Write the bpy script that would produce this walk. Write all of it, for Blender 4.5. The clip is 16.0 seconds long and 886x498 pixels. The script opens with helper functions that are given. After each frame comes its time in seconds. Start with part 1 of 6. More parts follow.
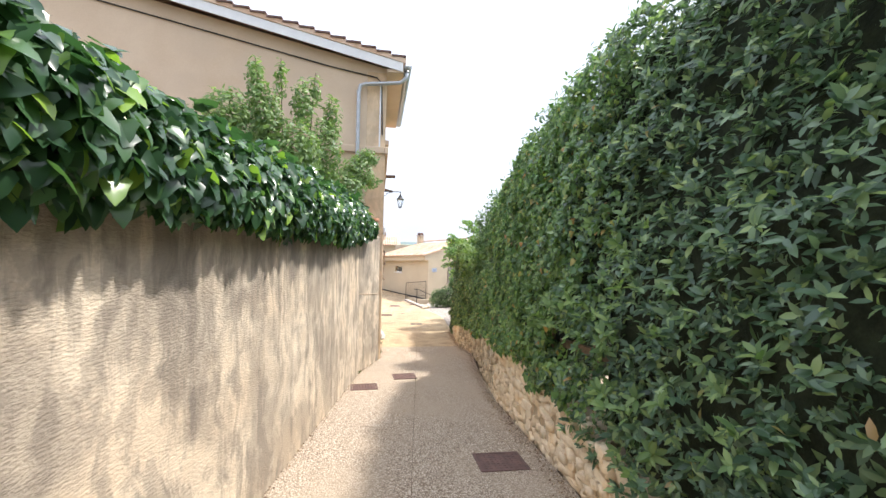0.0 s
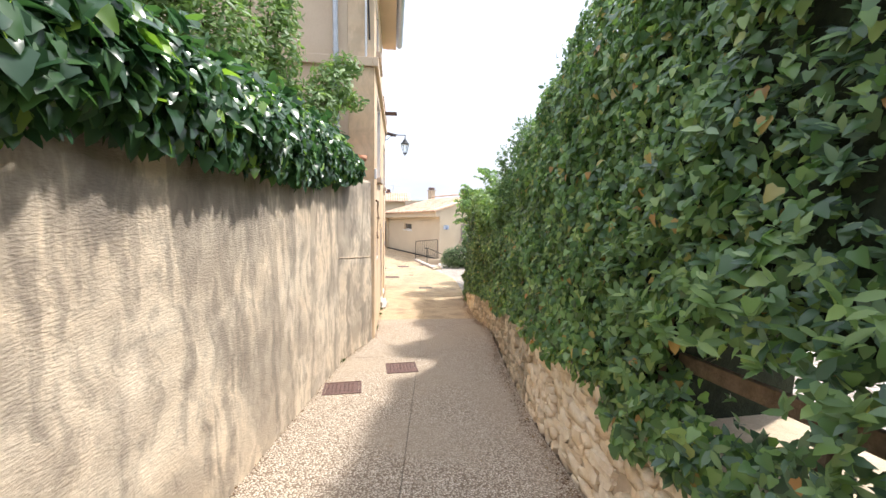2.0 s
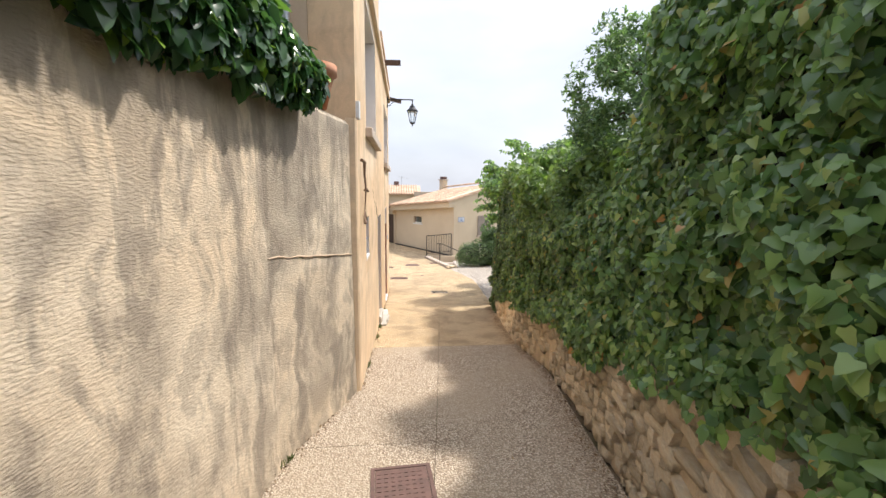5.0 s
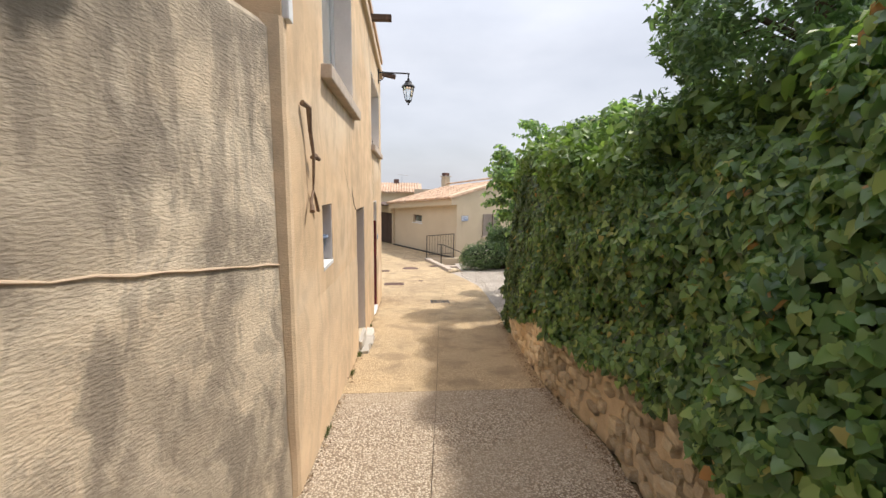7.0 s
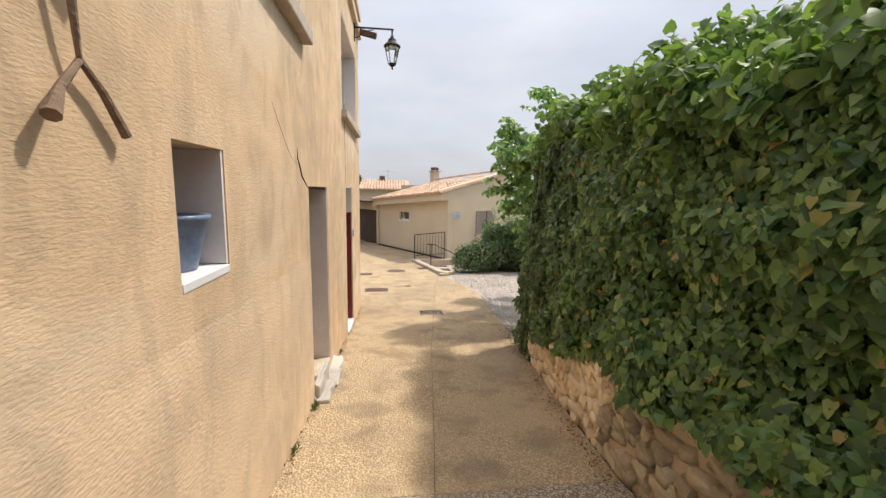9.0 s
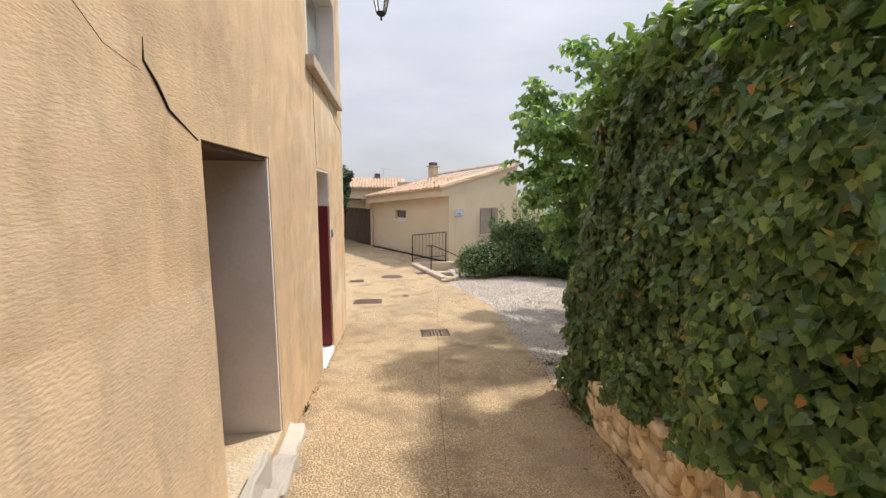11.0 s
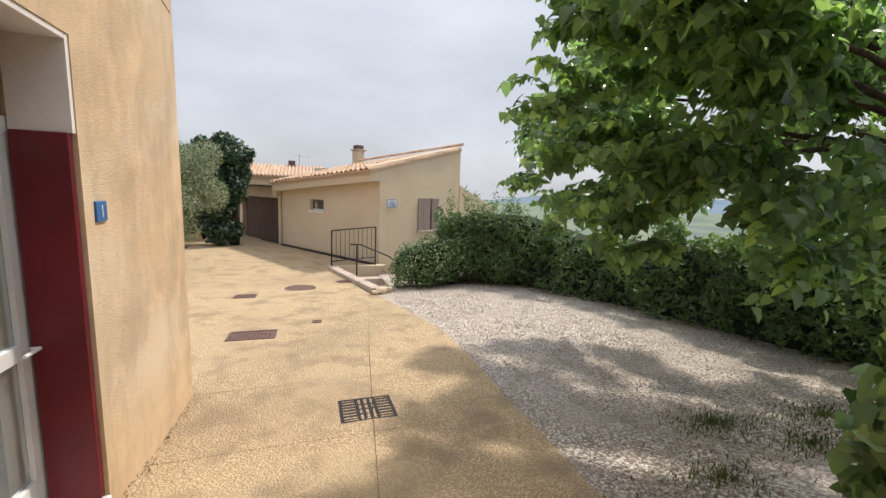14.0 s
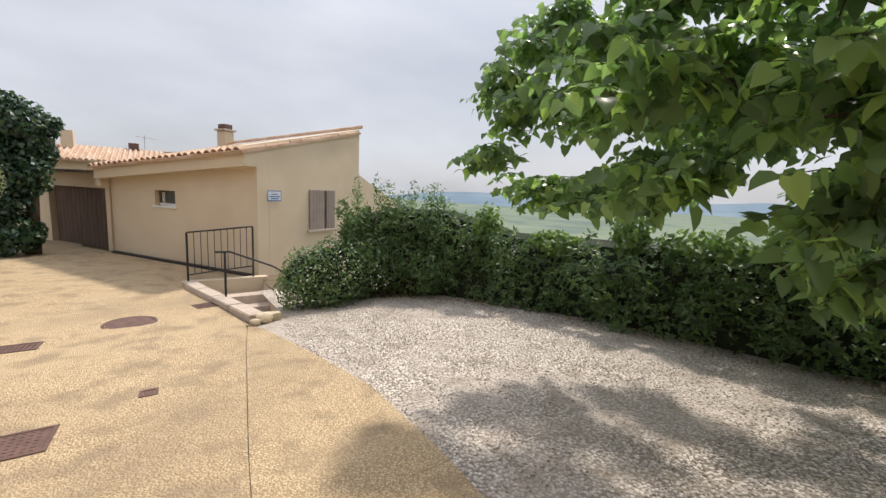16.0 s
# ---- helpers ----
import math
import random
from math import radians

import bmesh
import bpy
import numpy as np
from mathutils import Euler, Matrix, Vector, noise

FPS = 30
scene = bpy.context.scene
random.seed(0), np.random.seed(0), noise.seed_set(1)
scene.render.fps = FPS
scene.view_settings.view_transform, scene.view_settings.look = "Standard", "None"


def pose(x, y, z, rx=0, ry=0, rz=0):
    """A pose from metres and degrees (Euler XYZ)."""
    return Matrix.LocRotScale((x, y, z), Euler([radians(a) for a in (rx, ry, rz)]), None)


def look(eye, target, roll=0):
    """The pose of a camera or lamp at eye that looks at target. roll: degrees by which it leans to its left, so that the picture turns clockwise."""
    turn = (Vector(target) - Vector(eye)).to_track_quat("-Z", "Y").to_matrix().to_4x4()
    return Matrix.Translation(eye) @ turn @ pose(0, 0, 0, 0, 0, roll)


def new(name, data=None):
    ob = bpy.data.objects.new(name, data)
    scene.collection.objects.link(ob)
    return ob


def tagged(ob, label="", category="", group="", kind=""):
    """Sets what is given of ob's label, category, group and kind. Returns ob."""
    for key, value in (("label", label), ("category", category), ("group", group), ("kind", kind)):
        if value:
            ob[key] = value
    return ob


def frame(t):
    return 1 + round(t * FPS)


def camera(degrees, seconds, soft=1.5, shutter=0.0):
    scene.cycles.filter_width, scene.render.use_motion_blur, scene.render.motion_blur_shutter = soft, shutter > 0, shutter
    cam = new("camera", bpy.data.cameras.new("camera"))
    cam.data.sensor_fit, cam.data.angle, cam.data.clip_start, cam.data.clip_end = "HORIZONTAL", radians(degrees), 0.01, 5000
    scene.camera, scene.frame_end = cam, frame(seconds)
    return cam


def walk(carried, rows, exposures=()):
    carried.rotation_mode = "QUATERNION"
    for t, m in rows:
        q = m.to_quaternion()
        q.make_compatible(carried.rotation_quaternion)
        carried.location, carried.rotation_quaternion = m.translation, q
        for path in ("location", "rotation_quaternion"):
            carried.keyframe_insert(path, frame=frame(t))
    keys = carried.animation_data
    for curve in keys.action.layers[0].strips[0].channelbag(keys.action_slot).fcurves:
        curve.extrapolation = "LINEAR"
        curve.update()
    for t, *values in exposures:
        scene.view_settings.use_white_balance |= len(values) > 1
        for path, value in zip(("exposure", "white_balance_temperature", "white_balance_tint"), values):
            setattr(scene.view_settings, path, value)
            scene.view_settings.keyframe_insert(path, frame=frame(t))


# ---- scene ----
cam = camera(95.8, 16.0)
PATH = [
    (0, (-0.763, 0.43, 2.984), (-0.456, 2.406, 2.915), 1.8),
    (0.5, (-0.635, 0.969, 2.97), (-0.32, 2.94, 2.838), 1.6),
    (1, (-0.575, 1.528, 2.9), (-0.318, 3.499, 2.683), 1.5),
    (1.5, (-0.505, 2.118, 2.827), (-0.244, 4.087, 2.587), 1.7),
    (2, (-0.359, 2.674, 2.734), (-0.116, 4.64, 2.455), 1.4),
    (2.5, (-0.34, 3.204, 2.663), (-0.124, 5.169, 2.359), 1.2),
    (3, (-0.28, 3.726, 2.56), (-0.111, 5.696, 2.26), 1.2),
    (3.5, (-0.253, 4.239, 2.473), (-0.084, 6.209, 2.174), 1.0),
    (6, (-0.131, 6.645, 2.108), (0.079, 8.612, 1.813), 0.7),
    (6.5, (-0.057, 7.075, 2.053), (0.159, 9.042, 1.759), 0.7),
    (7, (-0.009, 7.607, 1.998), (0.171, 9.577, 1.704), 0.9),
    (7.5, (0.004, 8.075, 1.93), (0.216, 10.042, 1.636), 1.1),
    (8, (0.057, 8.529, 1.857), (0.284, 10.495, 1.565), 1.0),
    (8.5, (0.031, 9.001, 1.779), (0.249, 10.967, 1.488), 1.1),
    (9, (0.062, 9.512, 1.685), (0.305, 11.476, 1.396), 1.1),
    (9.5, (0.089, 9.996, 1.605), (0.323, 11.962, 1.318), 1.0),
    (10, (0.119, 10.425, 1.564), (0.32, 12.394, 1.276), 0.8),
    (12.3, (0.164, 12.783, 1.263), (0.622, 14.708, 0.973), 1.4),
    (12.5, (0.205, 13.021, 1.22), (0.7, 14.937, 0.93), 1.8),
    (13, (0.283, 13.543, 1.153), (0.821, 15.447, 0.865), 1.7),
    (13.5, (0.322, 14.076, 1.101), (0.911, 15.966, 0.814), 2.0),
    (14, (0.421, 14.579, 1.028), (1.04, 16.46, 0.743), 2.1),
    (14.5, (0.48, 15.111, 0.963), (1.182, 16.963, 0.682), 2.3),
    (15, (0.573, 15.629, 0.899), (1.404, 17.427, 0.621), 2.3),
    (15.5, (0.651, 16.178, 0.866), (1.611, 17.911, 0.587), 2.4),
    (16, (0.725, 16.72, 0.865), (1.841, 18.356, 0.585), 2.7),
]
walk(cam, [(t, look(eye, target, roll)) for t, eye, target, roll in PATH],
     exposures=[(0.0, 1.3, 6150, 12), (1.5, 1.27, 6150, 12), (3.5, 1.18, 6200, 12), (6.0, 0.75, 6450, 11), (8.0, 0.56, 6550, 11), (12.5, 0.46, 6550, 11), (16.0, 0.4, 6550, 11)])

# ---- light ----
SUN_EL, SUN_AZ = radians(58), radians(66)      # azimuth clockwise from +y
world = bpy.data.worlds.new("sky")
world.use_nodes = True
scene.world = world
wn, wl = world.node_tree.nodes, world.node_tree.links
wn.clear()
w_out = wn.new("ShaderNodeOutputWorld")
w_bg = wn.new("ShaderNodeBackground")
w_sky = wn.new("ShaderNodeTexSky")
w_sky.sky_type, w_sky.sun_disc = "NISHITA", False
w_sky.sun_elevation, w_sky.sun_rotation = SUN_EL, SUN_AZ
w_sky.dust_density, w_sky.air_density = 3.0, 1.0
w_mix = wn.new("ShaderNodeMixRGB")
w_noise = wn.new("ShaderNodeTexNoise")
w_noise.inputs["Scale"].default_value = 2.2
w_noise.inputs["Detail"].default_value = 5.0
w_map = wn.new("ShaderNodeMapping")
w_map.inputs["Scale"].default_value = (1.0, 1.0, 2.6)
w_geo = wn.new("ShaderNodeTexCoord")
w_ramp = wn.new("ShaderNodeMapRange")
w_ramp.inputs[1].default_value, w_ramp.inputs[2].default_value = 0.3, 0.7
w_ramp.inputs[3].default_value, w_ramp.inputs[4].default_value = 0.72, 0.95
w_mix.inputs[2].default_value = (4.75, 4.95, 5.4, 1)
w_sep = wn.new("ShaderNodeSeparateXYZ")
w_up = wn.new("ShaderNodeMapRange")
w_up.inputs[1].default_value, w_up.inputs[2].default_value, w_up.inputs[3].default_value, w_up.inputs[4].default_value = 0.3, 1.0, 1.0, 1.9
w_cloud = wn.new("ShaderNodeMapRange")
w_cloud.inputs[1].default_value, w_cloud.inputs[2].default_value, w_cloud.inputs[3].default_value, w_cloud.inputs[4].default_value = 0.3, 0.75, 0.9, 1.16
w_gain = wn.new("ShaderNodeMath")
w_gain.operation = "MULTIPLY"
wl.new(w_geo.outputs["Generated"], w_map.inputs[0])
wl.new(w_map.outputs[0], w_noise.inputs["Vector"])
wl.new(w_noise.outputs[0], w_ramp.inputs[0])
wl.new(w_ramp.outputs[0], w_mix.inputs[0])
wl.new(w_sky.outputs[0], w_mix.inputs[1])
wl.new(w_mix.outputs[0], w_bg.inputs[0])
wl.new(w_geo.outputs["Generated"], w_sep.inputs[0])
wl.new(w_sep.outputs[2], w_up.inputs[0])
wl.new(w_noise.outputs[0], w_cloud.inputs[0])
wl.new(w_up.outputs[0], w_gain.inputs[0])
wl.new(w_cloud.outputs[0], w_gain.inputs[1])
w_str = wn.new("ShaderNodeMath")      # overcast: brighter overhead than at the horizon
w_str.operation, w_str.inputs[1].default_value = "MULTIPLY", 0.107
wl.new(w_gain.outputs[0], w_str.inputs[0])
wl.new(w_str.outputs[0], w_bg.inputs[1])
wl.new(w_bg.outputs[0], w_out.inputs[0])

sun_data = bpy.data.lights.new("sun", "SUN")
sun_data.energy, sun_data.angle, sun_data.color = 2.7, radians(3.5), (1.0, 0.93, 0.82)
sun = new("sun", sun_data)
sx, sy, sz = math.sin(SUN_AZ) * math.cos(SUN_EL), math.cos(SUN_AZ) * math.cos(SUN_EL), math.sin(SUN_EL)
sun.matrix_world = look((sx * 40, sy * 40 + 15, sz * 40), (0, 15, 0))

# ---- materials ----
def material(name, c1, c2, scale=6.0, fine=60.0, bump=0.3, rough=0.85, dist=0.01, metal=0.0, c3=None, big=0.9, island=False, stretch=(1, 1, 1)):
    """Two colours mixed by coarse and fine noise, a third in large patches, and fine relief."""
    m = bpy.data.materials.new(name)
    m.use_nodes = True
    n, l = m.node_tree.nodes, m.node_tree.links
    b = n["Principled BSDF"]
    b.inputs["Roughness"].default_value, b.inputs["Metallic"].default_value = rough, metal
    b.inputs["Specular IOR Level"].default_value = 0.3
    co = n.new("ShaderNodeTexCoord")
    mp = n.new("ShaderNodeMapping")
    mp.inputs["Scale"].default_value = stretch
    l.new(co.outputs["Object"], mp.inputs[0])
    na, nb = n.new("ShaderNodeTexNoise"), n.new("ShaderNodeTexNoise")
    for k, s in ((na, scale), (nb, fine)):
        k.inputs["Scale"].default_value, k.inputs["Detail"].default_value = s, 5.0
        l.new(mp.outputs[0], k.inputs["Vector"])
    add = n.new("ShaderNodeMath")
    add.operation = "ADD"
    half = n.new("ShaderNodeMath")
    half.operation, half.inputs[1].default_value = "MULTIPLY", 0.5
    l.new(nb.outputs[0], half.inputs[0])
    l.new(na.outputs[0], add.inputs[0])
    l.new(half.outputs[0], add.inputs[1])
    mr = n.new("ShaderNodeMapRange")
    mr.inputs[1].default_value, mr.inputs[2].default_value = 0.55, 0.95
    l.new(add.outputs[0], mr.inputs[0])
    mix = n.new("ShaderNodeMixRGB")
    mix.inputs[1].default_value, mix.inputs[2].default_value = (*c1, 1), (*c2, 1)
    l.new(mr.outputs[0], mix.inputs[0])
    last = mix.outputs[0]
    if c3:
        nc = n.new("ShaderNodeTexNoise")
        nc.inputs["Scale"].default_value, nc.inputs["Detail"].default_value = big, 6.0
        l.new(mp.outputs[0], nc.inputs["Vector"])
        r2 = n.new("ShaderNodeMapRange")
        r2.inputs[1].default_value, r2.inputs[2].default_value = 0.48, 0.7
        l.new(nc.outputs[0], r2.inputs[0])
        m2 = n.new("ShaderNodeMixRGB")
        m2.inputs[2].default_value = (*c3, 1)
        l.new(r2.outputs[0], m2.inputs[0])
        l.new(last, m2.inputs[1])
        last = m2.outputs[0]
    if island:
        oi = n.new("ShaderNodeObjectInfo")
        hs = n.new("ShaderNodeHueSaturation")
        r3 = n.new("ShaderNodeMapRange")
        r3.inputs[3].default_value, r3.inputs[4].default_value = 0.75, 1.2
        l.new(oi.outputs["Random"], r3.inputs[0])
        l.new(r3.outputs[0], hs.inputs["Value"])
        l.new(last, hs.inputs["Color"])
        last = hs.outputs[0]
    l.new(last, b.inputs["Base Color"])
    bp = n.new("ShaderNodeBump")
    bp.inputs["Strength"].default_value, bp.inputs["Distance"].default_value = bump, dist
    rel = n.new("ShaderNodeMath")
    rel.operation, rel.inputs[1].default_value = "MULTIPLY_ADD", 0.25
    l.new(na.outputs[0], rel.inputs[0])
    l.new(nb.outputs[0], rel.inputs[2])
    l.new(rel.outputs[0], bp.inputs["Height"])
    l.new(bp.outputs[0], b.inputs["Normal"])
    return m


def streaked(name, c1, c2, dark, relief_stretch, warm=None, fine=46.0, deep=0.0065, share=1.0, drips=None):
    """Old lime render: rough relief, brushed along the wall, with grey blotches and rain streaks of uneven length."""
    m = material(name, c1, c2, 2.2, fine, 1.0, 0.93, deep, stretch=relief_stretch, c3=warm, big=0.5)
    n, l = m.node_tree.nodes, m.node_tree.links
    b = n["Principled BSDF"]
    last = b.inputs["Base Color"].links[0].from_socket
    co = n.new("ShaderNodeTexCoord")
    warp = n.new("ShaderNodeTexNoise")
    warp.inputs["Scale"].default_value, warp.inputs["Detail"].default_value = 1.7, 4.0
    l.new(co.outputs["Object"], warp.inputs["Vector"])
    wm = n.new("ShaderNodeMixRGB")
    wm.blend_type, wm.inputs[0].default_value = "ADD", 0.45
    l.new(co.outputs["Object"], wm.inputs[1])
    l.new(warp.outputs["Color"], wm.inputs[2])
    for stretch, scale, lo, hi, amount, colour in (((1.3, 1.3, 0.95), 1.0, 0.45, 0.56, 0.52, dark), ((4.2, 4.2, 0.8), 1.2, 0.5, 0.6, 0.55, dark), ((2.2, 2.2, 1.1), 2.3, 0.53, 0.6, 0.4, dark), ((1.2, 1.2, 0.9), 1.9, 0.56, 0.7, 0.5, (c1[0] * 1.12, c1[1] * 1.12, c1[2] * 1.14))):
        mp = n.new("ShaderNodeMapping")
        mp.inputs["Scale"].default_value = stretch
        l.new(wm.outputs[0], mp.inputs[0])
        k = n.new("ShaderNodeTexNoise")
        k.inputs["Scale"].default_value, k.inputs["Detail"].default_value, k.inputs["Roughness"].default_value = scale, 8.0, 0.62
        l.new(mp.outputs[0], k.inputs["Vector"])
        r = n.new("ShaderNodeMapRange")
        r.inputs[1].default_value, r.inputs[2].default_value, r.inputs[4].default_value = lo, hi, amount * share
        l.new(k.outputs[0], r.inputs[0])
        x = n.new("ShaderNodeMixRGB")
        x.inputs[2].default_value = (*colour, 1)
        l.new(r.outputs[0], x.inputs[0])
        l.new(last, x.inputs[1])
        last = x.outputs[0]
    if drips:       # dark tongues of damp running down from the top of the wall
        mp = n.new("ShaderNodeMapping")
        mp.inputs["Scale"].default_value = (5.5, 5.5, 0.8)
        l.new(co.outputs["Object"], mp.inputs[0])
        k = n.new("ShaderNodeTexNoise")
        k.inputs["Scale"].default_value, k.inputs["Detail"].default_value, k.inputs["Roughness"].default_value = 1.0, 7.0, 0.6
        l.new(mp.outputs[0], k.inputs["Vector"])
        sp = n.new("ShaderNodeSeparateXYZ")
        l.new(co.outputs["Object"], sp.inputs[0])
        zr = n.new("ShaderNodeMapRange")
        zr.inputs[1].default_value, zr.inputs[2].default_value, zr.inputs[3].default_value, zr.inputs[4].default_value = drips[0], drips[1], -0.14, 0.14
        l.new(sp.outputs[2], zr.inputs[0])
        sm = n.new("ShaderNodeMath")
        sm.operation = "ADD"
        l.new(k.outputs[0], sm.inputs[0])
        l.new(zr.outputs[0], sm.inputs[1])
        r = n.new("ShaderNodeMapRange")
        r.inputs[1].default_value, r.inputs[2].default_value, r.inputs[4].default_value = 0.5, 0.56, 0.45
        l.new(sm.outputs[0], r.inputs[0])
        x = n.new("ShaderNodeMixRGB")
        x.inputs[2].default_value = (*dark, 1)
        l.new(r.outputs[0], x.inputs[0])
        l.new(last, x.inputs[1])
        last = x.outputs[0]
    l.new(last, b.inputs["Base Color"])
    return m


def aggregate(name, grout, stone_a, stone_b, size=0.016, patch=None, moss=None):
    """Washed concrete: small rounded pebbles in grout, with large weathered patches."""
    m = bpy.data.materials.new(name)
    m.use_nodes = True
    n, l = m.node_tree.nodes, m.node_tree.links
    b = n["Principled BSDF"]
    b.inputs["Roughness"].default_value = 0.85
    b.inputs["Specular IOR Level"].default_value = 0.25
    co = n.new("ShaderNodeTexCoord")
    vo = n.new("ShaderNodeTexVoronoi")
    vo.inputs["Scale"].default_value = 1 / size
    l.new(co.outputs["Object"], vo.inputs["Vector"])
    sep = n.new("ShaderNodeSeparateColor")
    l.new(vo.outputs["Color"], sep.inputs[0])
    mix = n.new("ShaderNodeMixRGB")
    mix.inputs[1].default_value, mix.inputs[2].default_value = (*stone_a, 1), (*stone_b, 1)
    l.new(sep.outputs[0], mix.inputs[0])
    edge = n.new("ShaderNodeMapRange")
    edge.inputs[1].default_value, edge.inputs[2].default_value = 0.42, 0.62
    l.new(vo.outputs["Distance"], edge.inputs[0])
    g = n.new("ShaderNodeMixRGB")
    g.inputs[2].default_value = (*grout, 1)
    l.new(edge.outputs[0], g.inputs[0])
    l.new(mix.outputs[0], g.inputs[1])
    last = g.outputs[0]
    for colour, s, lo, hi, amount in ((patch, 0.8, 0.45, 0.64, 0.6), (moss, 2.7, 0.5, 0.68, 0.65), (moss or patch, 0.37, 0.5, 0.66, 0.45)):
        if not colour:
            continue
        k = n.new("ShaderNodeTexNoise")
        k.inputs["Scale"].default_value, k.inputs["Detail"].default_value = s, 7.0
        l.new(co.outputs["Object"], k.inputs["Vector"])
        r = n.new("ShaderNodeMapRange")
        r.inputs[1].default_value, r.inputs[2].default_value, r.inputs[4].default_value = lo, hi, amount
        l.new(k.outputs[0], r.inputs[0])
        x = n.new("ShaderNodeMixRGB")
        x.inputs[2].default_value = (*colour, 1)
        l.new(r.outputs[0], x.inputs[0])
        l.new(last, x.inputs[1])
        last = x.outputs[0]
    l.new(last, b.inputs["Base Color"])
    bp = n.new("ShaderNodeBump")
    bp.invert = True
    bp.inputs["Strength"].default_value, bp.inputs["Distance"].default_value = 1.0, 0.012
    l.new(vo.outputs["Distance"], bp.inputs["Height"])
    l.new(bp.outputs[0], b.inputs["Normal"])
    return m


def leaf_material(name, stops, rough=0.42, glow=0.3):
    """Leaves: each takes its own colour; light passes through in part."""
    m = bpy.data.materials.new(name)
    m.use_nodes = True
    n, l = m.node_tree.nodes, m.node_tree.links
    b = n["Principled BSDF"]
    b.inputs["Roughness"].default_value = rough
    b.inputs["Specular IOR Level"].default_value = 0.5
    g = n.new("ShaderNodeNewGeometry")
    ramp = n.new("ShaderNodeValToRGB")
    e = ramp.color_ramp.elements
    while len(e) < len(stops):
        e.new(0.5)
    for k, (p, c) in zip(e, stops):
        k.position, k.color = p, (*c, 1)
    l.new(g.outputs["Random Per Island"], ramp.inputs[0])
    l.new(ramp.outputs[0], b.inputs["Base Color"])
    tr = n.new("ShaderNodeBsdfTranslucent")
    bright = n.new("ShaderNodeMixRGB")
    bright.blend_type = "MULTIPLY"
    bright.inputs[0].default_value = 1.0
    bright.inputs[2].default_value = (1.5, 1.65, 0.9, 1)
    l.new(ramp.outputs[0], bright.inputs[1])
    l.new(bright.outputs[0], tr.inputs[0])
    ms = n.new("ShaderNodeMixShader")
    ms.inputs[0].default_value = glow
    l.new(b.outputs[0], ms.inputs[1])
    l.new(tr.outputs[0], ms.inputs[2])
    l.new(ms.outputs[0], n["Material Output"].inputs[0])
    return m


STAIN = (12.08, 1.42)
RENDER_OLD = streaked("old_lime_render", (0.745, 0.635, 0.485), (0.57, 0.47, 0.35), (0.2, 0.172, 0.142), (0.8, 0.8, 2.2), (0.7, 0.56, 0.4), drips=(1.5, 3.1))
RENDER_HOUSE = streaked("house_render", (0.75, 0.545, 0.345), (0.64, 0.455, 0.285), (0.34, 0.25, 0.165), (0.75, 0.75, 2.2), (0.74, 0.6, 0.44), 60.0, 0.003, 0.45)
RENDER_PALE = material("house_render_pale", (0.66, 0.52, 0.38), (0.58, 0.44, 0.31), 1.2, 50, 0.3, 0.93, 0.008, c3=(0.55, 0.43, 0.32), big=0.5)
RENDER_FAR = material("far_house_render", (0.66, 0.55, 0.4), (0.6, 0.49, 0.35), 1.0, 40, 0.15, 0.92, 0.005, c3=(0.56, 0.46, 0.33), big=0.35)
RENDER_PATCH = streaked("repair_render", (0.775, 0.585, 0.39), (0.67, 0.49, 0.32), (0.42, 0.33, 0.24), (0.75, 0.75, 2.0), (0.74, 0.56, 0.37), 50.0, 0.004, 0.5)
hn, hl = RENDER_HOUSE.node_tree.nodes, RENDER_HOUSE.node_tree.links      # one damp stain beside the first door
h_in = hn["Principled BSDF"].inputs["Base Color"]
h_co, h_no, h_d, h_r, h_m = hn.new("ShaderNodeTexCoord"), hn.new("ShaderNodeTexNoise"), hn.new("ShaderNodeVectorMath"), hn.new("ShaderNodeMapRange"), hn.new("ShaderNodeMixRGB")
h_no.inputs["Scale"].default_value, h_no.inputs["Detail"].default_value = 4.0, 5.0
h_w = hn.new("ShaderNodeMixRGB")
h_w.blend_type, h_w.inputs[0].default_value = "ADD", 0.22
hl.new(h_co.outputs["Object"], h_no.inputs["Vector"])
hl.new(h_co.outputs["Object"], h_w.inputs[1])
hl.new(h_no.outputs["Color"], h_w.inputs[2])
h_d.operation, h_d.inputs[1].default_value = "DISTANCE", (-0.61, STAIN[0] + 0.11, STAIN[1] + 0.11)
hl.new(h_w.outputs[0], h_d.inputs[0])
h_r.inputs[1].default_value, h_r.inputs[2].default_value, h_r.inputs[3].default_value, h_r.inputs[4].default_value = 0.06, 0.2, 0.5, 0.0
hl.new(h_d.outputs["Value"], h_r.inputs[0])
hl.new(h_in.links[0].from_socket, h_m.inputs[1])
h_m.inputs[2].default_value = (0.36, 0.25, 0.16, 1)
hl.new(h_r.outputs[0], h_m.inputs[0])
hl.new(h_m.outputs[0], h_in)
PLASTER_WHITE = material("white_plaster", (0.8, 0.74, 0.71), (0.7, 0.64, 0.61), 3, 40, 0.2, 0.9, 0.005)
PAINT_WHITE = material("white_paint", (0.78, 0.78, 0.78), (0.7, 0.7, 0.7), 4, 60, 0.08, 0.5, 0.002)
PAINT_RED = material("dark_red_paint", (0.16, 0.012, 0.02), (0.11, 0.01, 0.016), 3, 50, 0.1, 0.45, 0.002)
CONCRETE_SILL = material("concrete_sill", (0.55, 0.46, 0.38), (0.42, 0.35, 0.29), 8, 70, 0.3, 0.9, 0.004)
